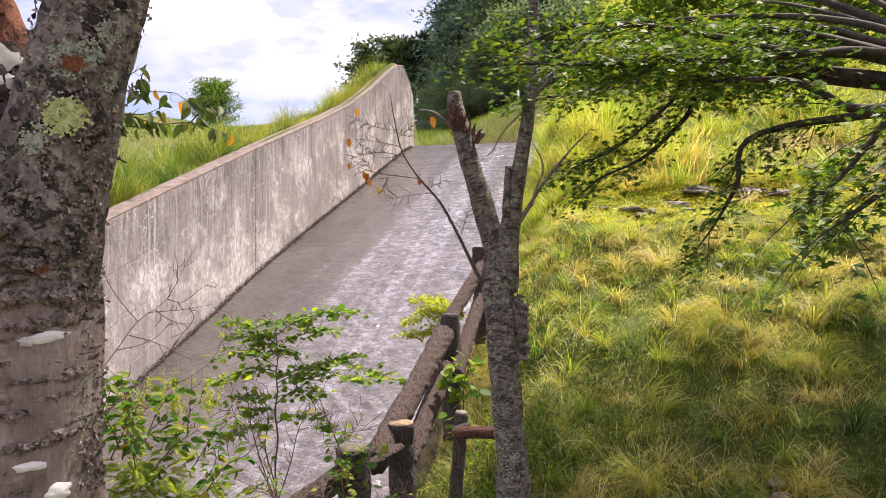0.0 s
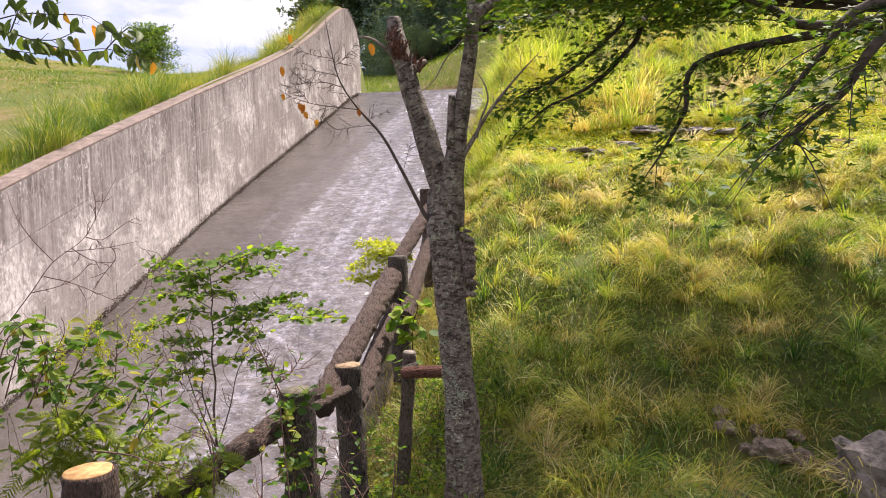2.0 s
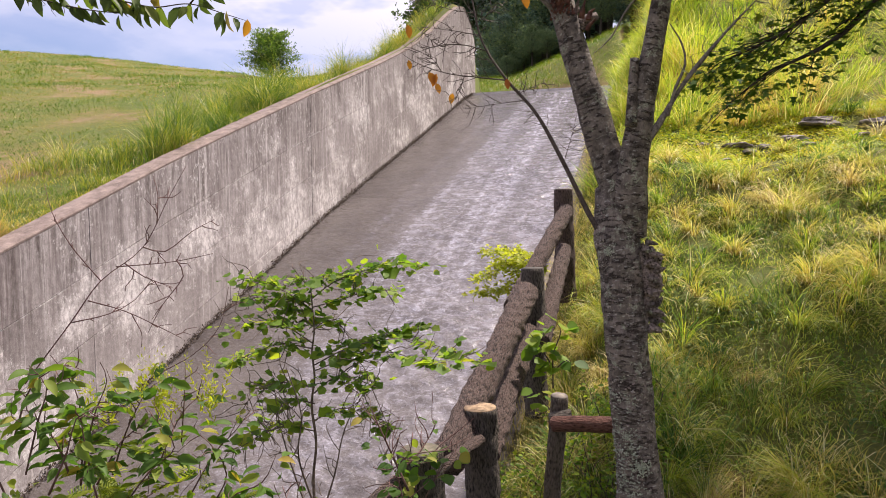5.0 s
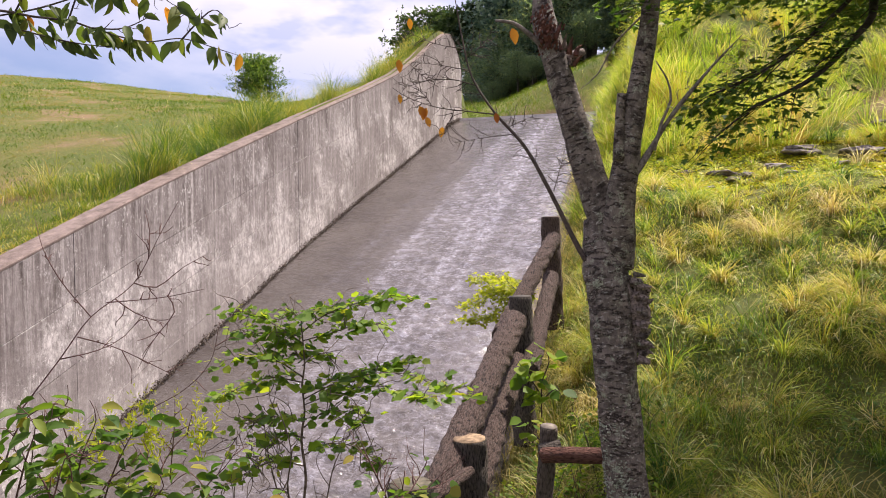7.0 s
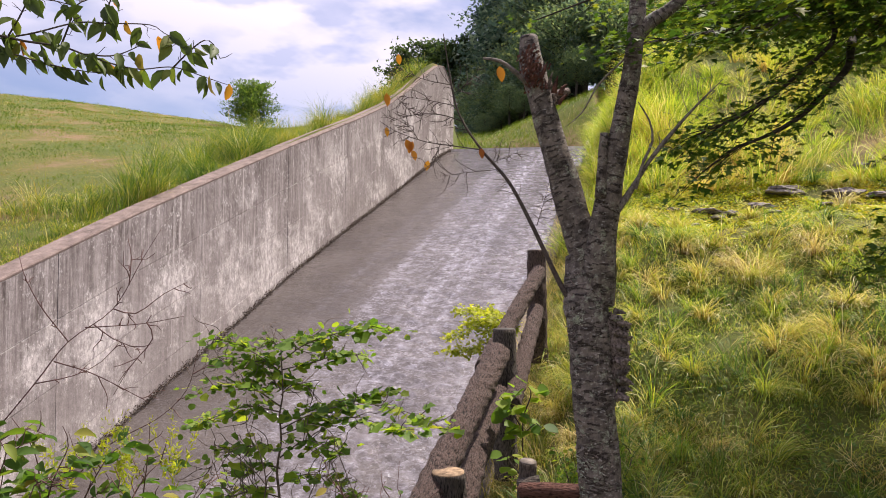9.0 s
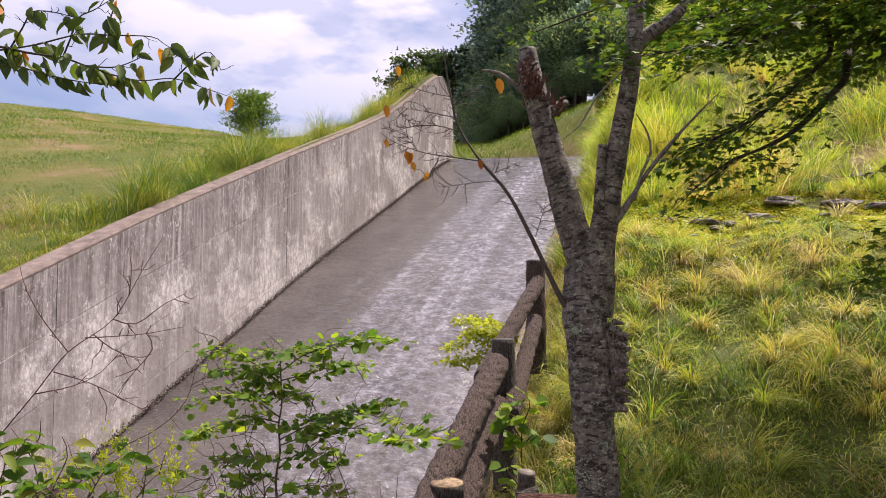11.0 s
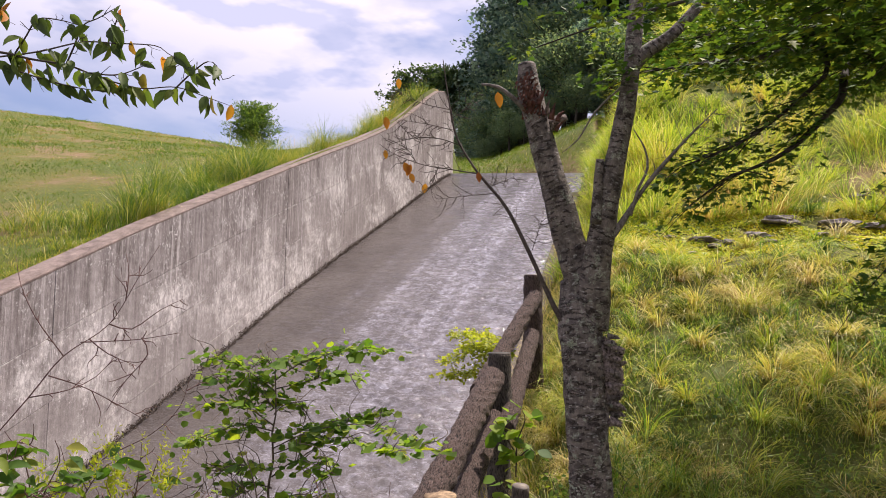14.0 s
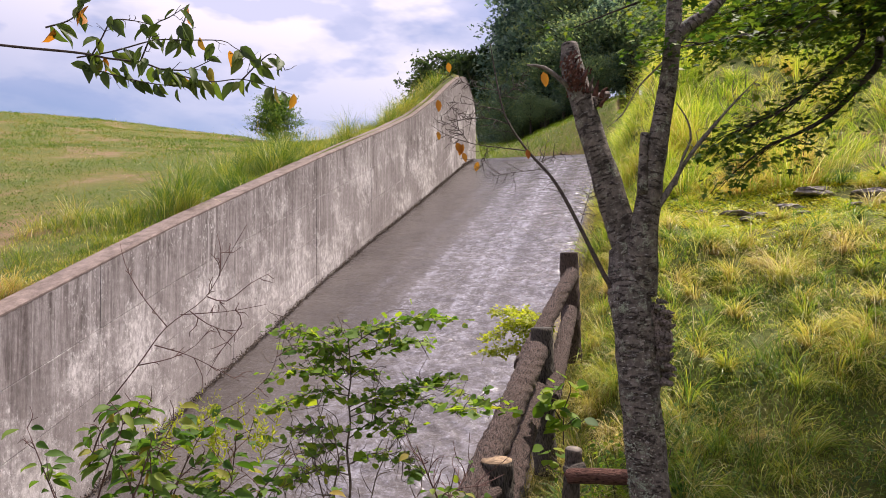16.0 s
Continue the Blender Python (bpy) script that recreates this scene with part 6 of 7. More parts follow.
def build_herbs():
    r = np.random.default_rng(35)
    herb = thing("lime_bush", "small lime-green bush growing on the chute wall", "shrub")
    wood, leaf = Geo(), Geo()
    for q in ([(-0.586, 5.846, 0.935), (-0.751, 5.837, 0.975), (-0.895, 5.832, 1.111), (-1.017, 5.833, 1.177)], [(-0.586, 5.846, 0.935), (-0.712, 5.881, 1.043), (-0.863, 5.910, 1.058), (-1.107, 5.916, 0.904)], [(-0.586, 5.846, 0.912), (-0.750, 5.838, 0.905), (-0.937, 5.823, 0.828), (-1.127, 5.808, 0.811)], [(-0.609, 5.840, 0.981), (-0.678, 5.821, 1.073), (-0.746, 5.802, 1.142)], [(-0.586, 5.846, 0.935), (-0.627, 5.938, 1.041), (-0.737, 6.012, 1.102), (-0.898, 6.072, 1.165)]):
        spray(wood, leaf, q, r, 0.004, 0.0017, 0.046, (SPRIG, SPRIGF), 0.8, 0.085)
    part("stem", wood, TWIG, herb)
    part("foliage", leaf, LIME, herb, "lime-green small leaves")
    herb = thing("broadleaf_herb", "green broad-leaved herb against the fence post", "plant")
    wood, leaf = Geo(), Geo()
    for q in ([(-0.297, 4.583, 0.361), (-0.300, 4.580, 0.578), (-0.337, 4.569, 0.759)], [(-0.299, 4.581, 0.506), (-0.380, 4.507, 0.660), (-0.424, 4.443, 0.741)], [(-0.298, 4.582, 0.469), (-0.205, 4.554, 0.555), (-0.157, 4.515, 0.514)], [(-0.312, 4.580, 0.215), (-0.384, 4.561, 0.305), (-0.402, 4.555, 0.359)], [(-0.300, 4.580, 0.578), (-0.242, 4.542, 0.734), (-0.253, 4.487, 0.797)]):
        spray(wood, leaf, q, r, 0.005, 0.022, 0.095, (BROADV, OVALF), 0.6, 0.06)
    part("stem", wood, TWIG, herb)
    part("foliage", leaf, SHRUBLEAF, herb)
    herb = thing("weedy_herbs", "tangled weeds and herbs round the fence foot", "weeds", kind="stuff")
    wood, leaf = Geo(), Geo()
    for _ in range(330):
        x, y = r.uniform(-0.75, 0.30), r.uniform(1.3, 4.6)
        z = float(ground(x, y))
        h = r.uniform(0.12, 0.45)
        q = [(x, y, z), (x + r.normal(0, 0.05), y + r.normal(0, 0.05), z + h * 0.6), (x + r.normal(0, 0.1), y + r.normal(0, 0.1), z + h)]
        spray(wood, leaf, q, r, 0.003, 0.016, 0.034, (OVAL * np.array([1.2, 1, 1.5]), OVALF), 0.8, 0.05)
    part("stem", wood, TWIG, herb)
    part("foliage", leaf, SHRUBLEAF, herb)
    # brush between the path and the fence
    brush = thing("feathery_brush", "tangle of feathery yellow-green weeds with dry brown stems", "brush")
    wood, leaf, broad = Geo(), Geo(), Geo()
    for q in ([(-1.037, 1.497, 0.349), (-1.051, 1.570, 0.593), (-1.006, 1.643, 0.769), (-1.078, 1.697, 0.895)], [(-1.093, 1.486, 0.313), (-1.147, 1.550, 0.518), (-1.144, 1.618, 0.693), (-1.218, 1.672, 0.817)], [(-0.989, 1.600, 0.298), (-0.940, 1.677, 0.512), (-0.991, 1.740, 0.696), (-0.938, 1.805, 0.783)], [(-0.972, 1.694, 0.206), (-0.859, 1.744, 0.401), (-0.785, 1.786, 0.558), (-0.711, 1.818, 0.613)],
              [(-1.047, 1.598, 0.358), (-0.999, 1.639, 0.546), (-1.128, 1.653, 0.681), (-1.239, 1.663, 0.757)], [(-0.891, 1.708, 0.246), (-0.857, 1.781, 0.428), (-0.948, 1.835, 0.577), (-0.890, 1.901, 0.666)], [(-0.738, 1.820, 0.150), (-0.703, 1.861, 0.354), (-0.775, 1.885, 0.520), (-0.697, 1.924, 0.641)], [(-1.147, 1.387, 0.402), (-1.129, 1.435, 0.608), (-1.056, 1.479, 0.707)], [(-0.865, 1.808, 0.195), (-0.763, 1.881, 0.297), (-0.678, 1.951, 0.383), (-0.679, 2.011, 0.474)]):
        q = [(max(q[0][0], -0.74), q[0][1], float(ground(max(q[0][0], -0.74), q[0][1])) - 0.02)] + q
        spray(wood, leaf, q, r, 0.0024, 0.020, 0.105, (FROND, FRONDF), 0.8, 0.02)
        spray(wood, leaf, q, r, 0.0024, 0.016, 0.028, (SPRIG, SPRIGF), 0.9, 0.06, False)
        spray(wood, broad, q, r, 0.002, 0.030, 0.032, (OVAL * np.array([1.1, 1, 1.6]), OVALF), 0.9, 0.06, False)
        twiglets(wood, q, r, 8, 0.14)
    for q in ([(-0.245, 1.705, 0.403), (-0.278, 1.723, 0.761), (-0.293, 1.720, 0.882), (-0.249, 1.717, 0.923), (-0.149, 1.719, 0.944)], [(-0.273, 1.741, 0.816), (-0.321, 1.699, 0.966), (-0.339, 1.655, 1.054)], [(-0.286, 1.745, 0.875), (-0.260, 1.802, 0.901), (-0.237, 1.860, 0.949)], [(-0.284, 1.490, 0.333), (-0.274, 1.514, 0.568), (-0.282, 1.531, 0.748)], [(0.146, 1.640, 0.273), (0.041, 1.696, 0.460), (-0.049, 1.745, 0.557)],
              [(0.106, 1.834, 0.229), (0.138, 1.866, 0.514), (0.108, 1.874, 0.637)], [(-0.762, 1.269, 0.760), (-0.610, 1.253, 0.754), (-0.495, 1.232, 0.733), (-0.399, 1.209, 0.717)], [(-0.186, 1.712, 0.402), (-0.108, 1.735, 0.538), (-0.127, 1.743, 0.637)], [(0.005, 1.833, 0.353), (-0.076, 1.837, 0.498), (0.006, 1.855, 0.578), (-0.055, 1.855, 0.660)], [(-0.492, 1.580, 0.491), (-0.500, 1.598, 0.679), (-0.565, 1.606, 0.850)], [(-0.473, 1.587, 0.528), (-0.528, 1.598, 0.718), (-0.584, 1.600, 0.813)]):
        spray(wood, broad, q, r, 0.0034, 0.022, 0.030, (OVAL * np.array([1.2, 1, 1.6]), OVALF), 0.9, 0.05)
        twiglets(wood, q, r, 9, 0.13)
    for k in range(64):
        x, y = r.uniform(-0.66, -0.22), r.uniform(2.15, 3.25)
        if k >= 34:
            x, y = r.uniform(-0.72, -0.28), r.uniform(1.95, 2.75)
        z, h = float(ground(x, y)), r.uniform(0.30, 0.62) if k < 34 else r.uniform(0.45, 0.86)
        q = [(x, y, z - 0.02), (x + r.normal(0, 0.03), y + r.normal(0, 0.03), z + 0.55 * h), (x + r.normal(0, 0.07), y + r.normal(0, 0.07), z + h)]
        spray(wood, leaf, q, r, 0.0022, 0.028, 0.085, (FROND, FRONDF), 0.8, 0.02)
        spray(wood, broad, q, r, 0.0022, 0.030, 0.034, (OVAL * np.array([1.2, 1, 1.6]), OVALF), 0.9, 0.05, False)
        twiglets(wood, q, r, 3, 0.14)
    # broad-leaved shoots leaning on the second post
    foot = float(ground(-0.44, 2.38)) - 0.02
    for q in ([(-0.44, 2.38, foot), (-0.49, 2.41, 0.40), (-0.46, 2.42, 0.64)], [(-0.49, 2.41, 0.36), (-0.54, 2.40, 0.54), (-0.61, 2.42, 0.67)], [(-0.49, 2.41, 0.42), (-0.42, 2.45, 0.57), (-0.36, 2.50, 0.66)], [(-0.47, 2.40, 0.20), (-0.56, 2.42, 0.36), (-0.60, 2.45, 0.50)], [(-0.47, 2.40, 0.16), (-0.40, 2.42, 0.32), (-0.34, 2.47, 0.44)]):
        spray(wood, broad, q, r, 0.003, 0.018, 0.052, (BROADV, OVALF), 0.7, 0.05)
        twiglets(wood, q, r, 4, 0.10)
    tagged(part("dry_stem", wood, REDTWIG, brush), "dry red-brown stems", kind="stuff")
    part("feathery_leaves", leaf, FEATHER, brush, "feathery yellow-green leaves")
    part("foliage", broad, OVALLEAF, brush)


build_shrub()
build_left_shrub()
build_herbs()


# ---- rocks on the berm ----
def build_rock(x, y, w, seed, lift=0.13, material=None, flat=0.30):
    r = np.random.default_rng(seed)
    bm = bmesh.new()
    bmesh.ops.create_icosphere(bm, subdivisions=3, radius=1.0)
    for v in bm.verts:
        k = 1 + 0.55 * noise.noise(v.co * 1.5 + Vector((seed * 2.0, 0, 0))) + 0.22 * noise.noise(v.co * 4 + Vector((seed, 3, 0)))
        v.co = Vector((v.co.x * w * k, v.co.y * w * 0.8 * k, v.co.z * w * flat * k))
    me = bpy.data.meshes.new("rock")
    bm.to_mesh(me)
    bm.free()
    me.materials.append(material or ROCK)
    ob = new("rock", me)
    ob.matrix_world = pose(x, y, float(ground(x, y)) + w * lift + 0.015, 0, 0, r.uniform(0, 360))
    tagged(ob, "grey weathered rock half sunk in mossy grass", "rock", "rocks on the bank")


for k, (x, y, w) in enumerate(((1.22, 9.0, 0.14), (1.32, 8.75, 0.10), (1.48, 8.9, 0.09), (1.80, 9.1, 0.17), (1.92, 8.85, 0.10), (2.12, 9.45, 0.22), (2.32, 9.7, 0.12), (2.80, 9.5, 0.22), (3.15, 9.35, 0.14), (3.35, 10.4, 0.20), (3.7, 10.0, 0.16), (0.85, 9.1, 0.08), (1.05, 8.5, 0.07), (2.5, 9.0, 0.08),
                                (1.88, 3.98, 0.06), (1.86, 3.77, 0.08), (2.06, 3.82, 0.05), (1.95, 3.60, 0.05), (2.08, 3.55, 0.13), (2.22, 3.49, 0.10), (2.28, 3.79, 0.06), (1.78, 3.12, 0.05), (1.92, 3.05, 0.05), (2.55, 3.28, 0.30))):
    build_rock(x, y, w * (1.0 if y > 5 else 0.95), k + 1, 0.13 if y > 5 else 0.30, ROCK if y > 5 or w > 0.2 else PALEROCK, 0.30 if y > 5 else 0.62)


# ---- far trees ----
def crown_mesh(r, kind, h, w):
    """Leaf clumps on many boughs, uneven and with gaps."""
    wood, leaf = Geo(), Geo()
    tube(wood, [(0, 0, -0.6), (0.02 * h, 0, 0.4 * h), (0, 0.01 * h, 0.92 * h)], (0.028 * h, 0.020 * h, 0.004 * h), 8, 0.5, 0.1, 0, True, 1)
    boughs = 46
    for k in range(boughs):
        u = (k + r.uniform(0, 1)) / boughs
        az = k * 2.4 + r.normal(0, 0.4)
        if kind == "conifer":
            z, ln, rise = h * (0.14 + 0.84 * u), w * (1.04 - u) ** 0.8 * r.uniform(0.6, 1.15), -0.12
        elif kind == "pine":
            z, ln, rise = h * (0.52 + 0.46 * u), w * r.uniform(0.5, 1.1) * (1.0 - 0.6 * max(0, u - 0.5)), 0.10
        elif kind == "bush":
            z, ln, rise = h * (0.06 + 0.66 * u), w * (1.02 - 0.72 * u) * r.uniform(0.45, 1.2), 0.45 + 0.4 * u
        else:
            z, ln, rise = h * (0.28 + 0.62 * u), w * math.sin(math.pi * (0.22 + 0.70 * u)) * r.uniform(0.65, 1.15), 0.35
        d = np.array([math.cos(az), math.sin(az), rise])
        p, tip = np.array([0, 0, z]), np.array([0, 0, z]) + d * ln
        tube(wood, [p, 0.5 * (p + tip) + np.array([0, 0, 0.03 * h * r.uniform(0, 1)]), tip], (0.006 * h, 0.004 * h, 0.001 * h), 5, 0.6, 0, 0, False, k)
        m = {"bush": 210, "pine": 200, "conifer": 120, "broad": int(90 + 60 * ln / w)}[kind]
        t = r.uniform(0.25, 1.08, m)[:, None]
        wide = {"conifer": 0.055, "pine": 0.048, "bush": 0.075, "broad": 0.085}[kind] * h
        at = p + d * ln * t + r.normal(0, 1, (m, 3)) * np.array([wide, wide, wide * (0.55 if kind == "broad" else 0.25)]) * (0.5 + 0.5 * t)
        out = d + r.normal(0, 0.8, (m, 3))
        leaves(leaf, at, out, np.array([0, 0, 1.0]) + r.normal(0, 0.5, (m, 3)), r.uniform(0.020, 0.044, m) * h * {"bush": 1.15, "pine": 1.0, "conifer": 0.80, "broad": 0.85}[kind], (SPRIG, SPRIGF))
    return wood, leaf


def build_forest():
    r = np.random.default_rng(41)
    kinds = {}
    for name, kind, h, w, m, label, cat in (("conifer_tree", "conifer", 15, 3.6, CONIFER, "dark green conifer at the edge of the woods", "tree"), ("broadleaf_tree", "broad", 12, 4.6, BROAD, "leafy green tree at the edge of the woods", "tree"),
                                           ("pine_tree", "pine", 13, 4.0, PINE, "dark flat-crowned pine above the grassy bank", "tree"), ("round_bush", "bush", 3.4, 2.0, BUSHLEAF, "rounded green bush standing on the meadow", "bush")):
        wood, leaf = crown_mesh(r, kind, h, w)
        ob = thing(name, label, cat, "" if name == "round_bush" else "trees of the wood")
        part("trunk", wood, MAPLEBARK, ob)
        part("crown", leaf, m, ob)
        kinds[name] = ob

    def put(name, x, y, s, first=False, lift=0.0):
        m = pose(x, y, float(ground(x, y)) + lift, 0, 0, r.uniform(0, 360))
        ob = kinds[name] if first else copy_thing(kinds[name], m)
        ob.matrix_basis = m
        ob.scale = (s, s, s * r.uniform(0.92, 1.08))

    put("conifer_tree", -10.2, 55.0, 1.08, True)
    put("broadleaf_tree", -11.2, 55.0, 0.50, True)
    put("pine_tree", -15.2, 57.0, 0.80, True)
    put("round_bush", -21.0, 37.1, 0.95, True, -0.3)
    for name, x, y, s in (("pine_tree", -17.6, 57.5, 0.76), ("pine_tree", -13.4, 56.0, 0.74), ("conifer_tree", -10.6, 55.0, 0.90), ("conifer_tree", -8.3, 53.0, 1.10), ("broadleaf_tree", -8.8, 46.5, 0.42), ("conifer_tree", -6.0, 54.0, 1.21),
                          ("broadleaf_tree", -6.4, 46.0, 0.46), ("conifer_tree", -3.7, 53.0, 1.26), ("broadleaf_tree", -3.9, 45.5, 0.50), ("conifer_tree", -1.1, 54.0, 1.26), ("conifer_tree", 1.8, 53.0, 1.21), ("broadleaf_tree", -1.1, 45.0, 0.56),
                          ("conifer_tree", -8.0, 58.0, 1.45), ("conifer_tree", -4.4, 59.0, 1.50), ("conifer_tree", 0.4, 58.0, 1.50), ("broadleaf_tree", -10.2, 48.5, 0.30), ("conifer_tree", -9.4, 46.5, 0.34), ("broadleaf_tree", -7.8, 45.2, 0.22), ("conifer_tree", -6.7, 46.0, 0.42), ("conifer_tree", -5.2, 45.0, 0.30),
                          ("broadleaf_tree", -4.4, 44.0, 0.20), ("broadleaf_tree", -6.0, 42.6, 0.17), ("broadleaf_tree", -7.0, 43.4, 0.24), ("broadleaf_tree", -3.0, 43.2, 0.26), ("broadleaf_tree", -8.6, 43.6, 0.15), ("broadleaf_tree", -9.6, 51.0, 0.62), ("broadleaf_tree", -5.0, 50.0, 0.74), ("conifer_tree", -2.6, 45.0, 0.44), ("broadleaf_tree", 5.3, 47.0, 0.90), ("conifer_tree", 10.4, 53.0, 1.32), ("conifer_tree", 14.0, 44.0, 1.20), ("broadleaf_tree", 19.0, 40.0, 1.10), ("conifer_tree", 5.5, 56.0, 1.30),
                          ("broadleaf_tree", 22.0, 30.0, 1.10), ("conifer_tree", 27.0, 12.0, 1.20), ("broadleaf_tree", 22, -14, 1.1), ("conifer_tree", 2, -29, 1.2)):
        put(name, x, y, s)


build_forest()


# ---- grass ----
def build_grass():
    r = np.random.default_rng(51)
    # bank beside the fence: a low sward, then tufts that arch outwards
    geo = Geo()

    def tone_at(x, y):
        return 0.42 + 0.040 * np.clip(y - 3.2, 0, 5) + 0.17 * wavy(x * 1.7, y * 1.7, 1.1) + 0.08 * wavy(x * 5.1, y * 5.1, 4.1)

    def open_bank(x, y):
        """Free of the stones, and within the bank's outline."""
        return (x < 1.2 + 0.55 * y) & (x > -0.56) & (np.hypot(x - 2.08, y - 3.62) > 0.24)

    n = 150000
    x, y = r.uniform(-0.6, 6.0, n), 1.9 + 8.4 * r.uniform(0, 1, n) ** 1.15
    berm = (y > 7.9) & (y < 10.3) & ((x > 0.3) | (y < 9.0))
    ok = open_bank(x, y) & (wavy(x * 3.1, y * 3.1, 2.2) > -0.62) & ~(berm & (r.uniform(0, 1, n) < 0.72))
    x, y, berm = x[ok], y[ok], berm[ok]
    h = r.uniform(0.03, 0.12, len(x)) * np.where(berm, 0.45, 1.0)
    blades(geo, x, y, ground(x, y) - 0.012, h, r.uniform(0.003, 0.006, len(x)) * np.clip(0.5 + 0.13 * y, 0.8, 1.7), r.uniform(0.3, 1.7, len(x)), r, None, tone_at(x, y) - 0.07 + r.normal(0, 0.13, len(x)), True)

    def tussocks(count, per, core, low, high, wide, tone, spread, bend, y0=1.9, y1=10.2, thin=None, berm_share=0.12):
        """Clumps whose blades rise from a small core, comb to one side and hang downhill."""
        tx, ty = r.uniform(-0.5, 6.2, count), y0 + (y1 - y0) * r.uniform(0, 1, count) ** 0.95
        ok = open_bank(tx, ty) & (r.uniform(0, 1, count) < np.where((ty > 7.9) & (tx > 0.3), berm_share, 1.0))
        if thin is not None:
            ok &= wavy(tx * 1.2, ty * 1.2, thin) > -0.15
        tx, ty = tx[ok], ty[ok]
        m = len(tx)
        k = m * per
        big = np.repeat(r.uniform(0.6, 1.3, m), per)
        comb = np.repeat(np.where(r.uniform(0, 1, m) < 0.6, -np.pi / 2 + r.normal(0, 0.7, m), r.uniform(0, 2 * np.pi, m)), per)
        az = np.where(r.uniform(0, 1, k) < 0.60, comb + r.normal(0, 0.55, k), r.uniform(0, 2 * np.pi, k))
        rad = core * big * np.sqrt(r.uniform(0, 1, k))
        x, y = np.repeat(tx, per) + rad * np.cos(az), np.repeat(ty, per) + rad * np.sin(az)
        length = np.repeat(r.uniform(low, high, m), per) * r.uniform(0.45, 1.2, k) * big**0.5
        hue = np.repeat((tone_at(tx, ty) if tone is None else tone) + r.normal(0, spread, m), per) + r.normal(0, 0.07, k)
        arcs(geo, x, y, ground(x, y) - 0.015, length, r.uniform(0.55, 1.25, k) * wide * np.clip(0.62 + 0.10 * y, 0.8, 1.6), az, r.uniform(0.75, 1.5, k), bend * r.uniform(0.6, 1.35, k), hue, r, 4)

    tussocks(470, 140, 0.060, 0.24, 0.46, 0.0041, None, 0.17, 2.0)
    tussocks(320, 170, 0.085, 0.22, 0.42, 0.0035, 0.78, 0.11, 2.4, thin=3.0)
    tussocks(110, 90, 0.050, 0.28, 0.50, 0.0056, 0.22, 0.08, 1.8, thin=6.0)
    tussocks(110, 40, 0.045, 0.34, 0.62, 0.0066, 0.54, 0.12, 2.0, y1=8.2)
    tussocks(260, 40, 0.030, 0.10, 0.22, 0.0050, 0.50, 0.12, 1.6, 7.6, 10.3, None, 1.0)
    tagged(part("bank_grass", geo, SWARD), "lush tufted grass with dry yellow clumps on the bank", "grass", kind="stuff")
    geo = Geo()
    n = 17000
    x, y = r.uniform(-0.5, 5.0, n), 2.0 + 5.5 * r.uniform(0, 1, n) ** 1.3
    ok = (wavy(x * 2.1, y * 2.1, 8.0) > -0.05) & (x < 1.2 + 0.6 * y)
    x, y = x[ok], y[ok]
    m = len(x)
    leaves(geo, np.stack([x, y, ground(x, y) + r.uniform(0.01, 0.08, m)], -1), np.stack([r.normal(0, 1, m), r.normal(0, 1, m), r.uniform(-0.3, 0.5, m)], -1), np.stack([r.normal(0, 0.4, m), r.normal(0, 0.4, m), np.ones(m)], -1), r.uniform(0.014, 0.036, m), (BROADV, OVALF))
    tagged(part("low_herbs", geo, HERBLEAF), "low broad-leaved herbs between the grass tufts", "herbs", kind="stuff")
    geo = Geo()
    m = 9000
    y = r.uniform(2.0, 14.0, m)
    x = r.uniform(-0.74, -0.25, m)
    blades(geo, x, y, ground(x, y) - 0.02, r.uniform(0.10, 0.34, m), r.uniform(0.003, 0.007, m), r.uniform(0.3, 1.5, m), r)
    tagged(part("dry_grass", geo, DRY), "dry straw-coloured grass at the fence foot", "grass", kind="stuff")
    # pale arching blades and tall clumps
    geo = Geo()
    cx, cy = np.array((1.55, 0.75, 2.6, 1.15, 0.35, 0.9, 0.2, 1.9, 2.2, 3.2)), np.array((6.6, 7.6, 7.0, 5.5, 4.7, 4.6, 6.2, 7.9, 6.0, 8.2))
    for a, b in zip(cx, cy):
        m = 90
        x, y = a + r.normal(0, 0.12, m), b + r.normal(0, 0.12, m)
        blades(geo, x, y, ground(x, y) - 0.02, r.uniform(0.22, 0.46, m), r.uniform(0.004, 0.009, m), r.uniform(0.5, 1.5, m), r)
    tagged(part("arching_grass", geo, ARCH), "tall arching grass clumps on the bank", "grass", kind="stuff")
    geo = Geo()
    for a, c, size, lo, hi, t0 in ((2.05, 10.55, 0.20, 0.25, 0.50, 0.86), (2.45, 10.6, 0.18, 0.25, 0.45, 0.80), (3.9, 11.0, 0.22, 0.4, 0.75, 0.95), (4.5, 11.6, 0.25, 0.4, 0.8, 0.95), (1.45, 7.0, 0.06, 0.25, 0.48, 0.90), (0.55, 4.1, 0.08, 0.25, 0.42, 0.25), (2.3, 5.7, 0.12, 0.15, 0.32, 0.82),
                                   (1.2, 4.0, 0.10, 0.15, 0.30, 0.84), (2.6, 4.9, 0.13, 0.15, 0.33, 0.80), (0.9, 3.2, 0.09, 0.18, 0.33, 0.78), (1.5, 3.7, 0.09, 0.2, 0.36, 0.22), (0.45, 3.3, 0.09, 0.22, 0.40, 0.20), (3.1, 6.2, 0.14, 0.18, 0.34, 0.80), (1.75, 4.6, 0.09, 0.15, 0.30, 0.80), (1.05, 2.8, 0.09, 0.16, 0.30, 0.80), (0.7, 5.0, 0.09, 0.15, 0.30, 0.82), (1.6, 2.9, 0.08, 0.16, 0.34, 0.24), (2.1, 3.9, 0.10, 0.15, 0.30, 0.80)):
        m = 120
        x, y = a + r.normal(0, size, m), c + r.normal(0, size, m)
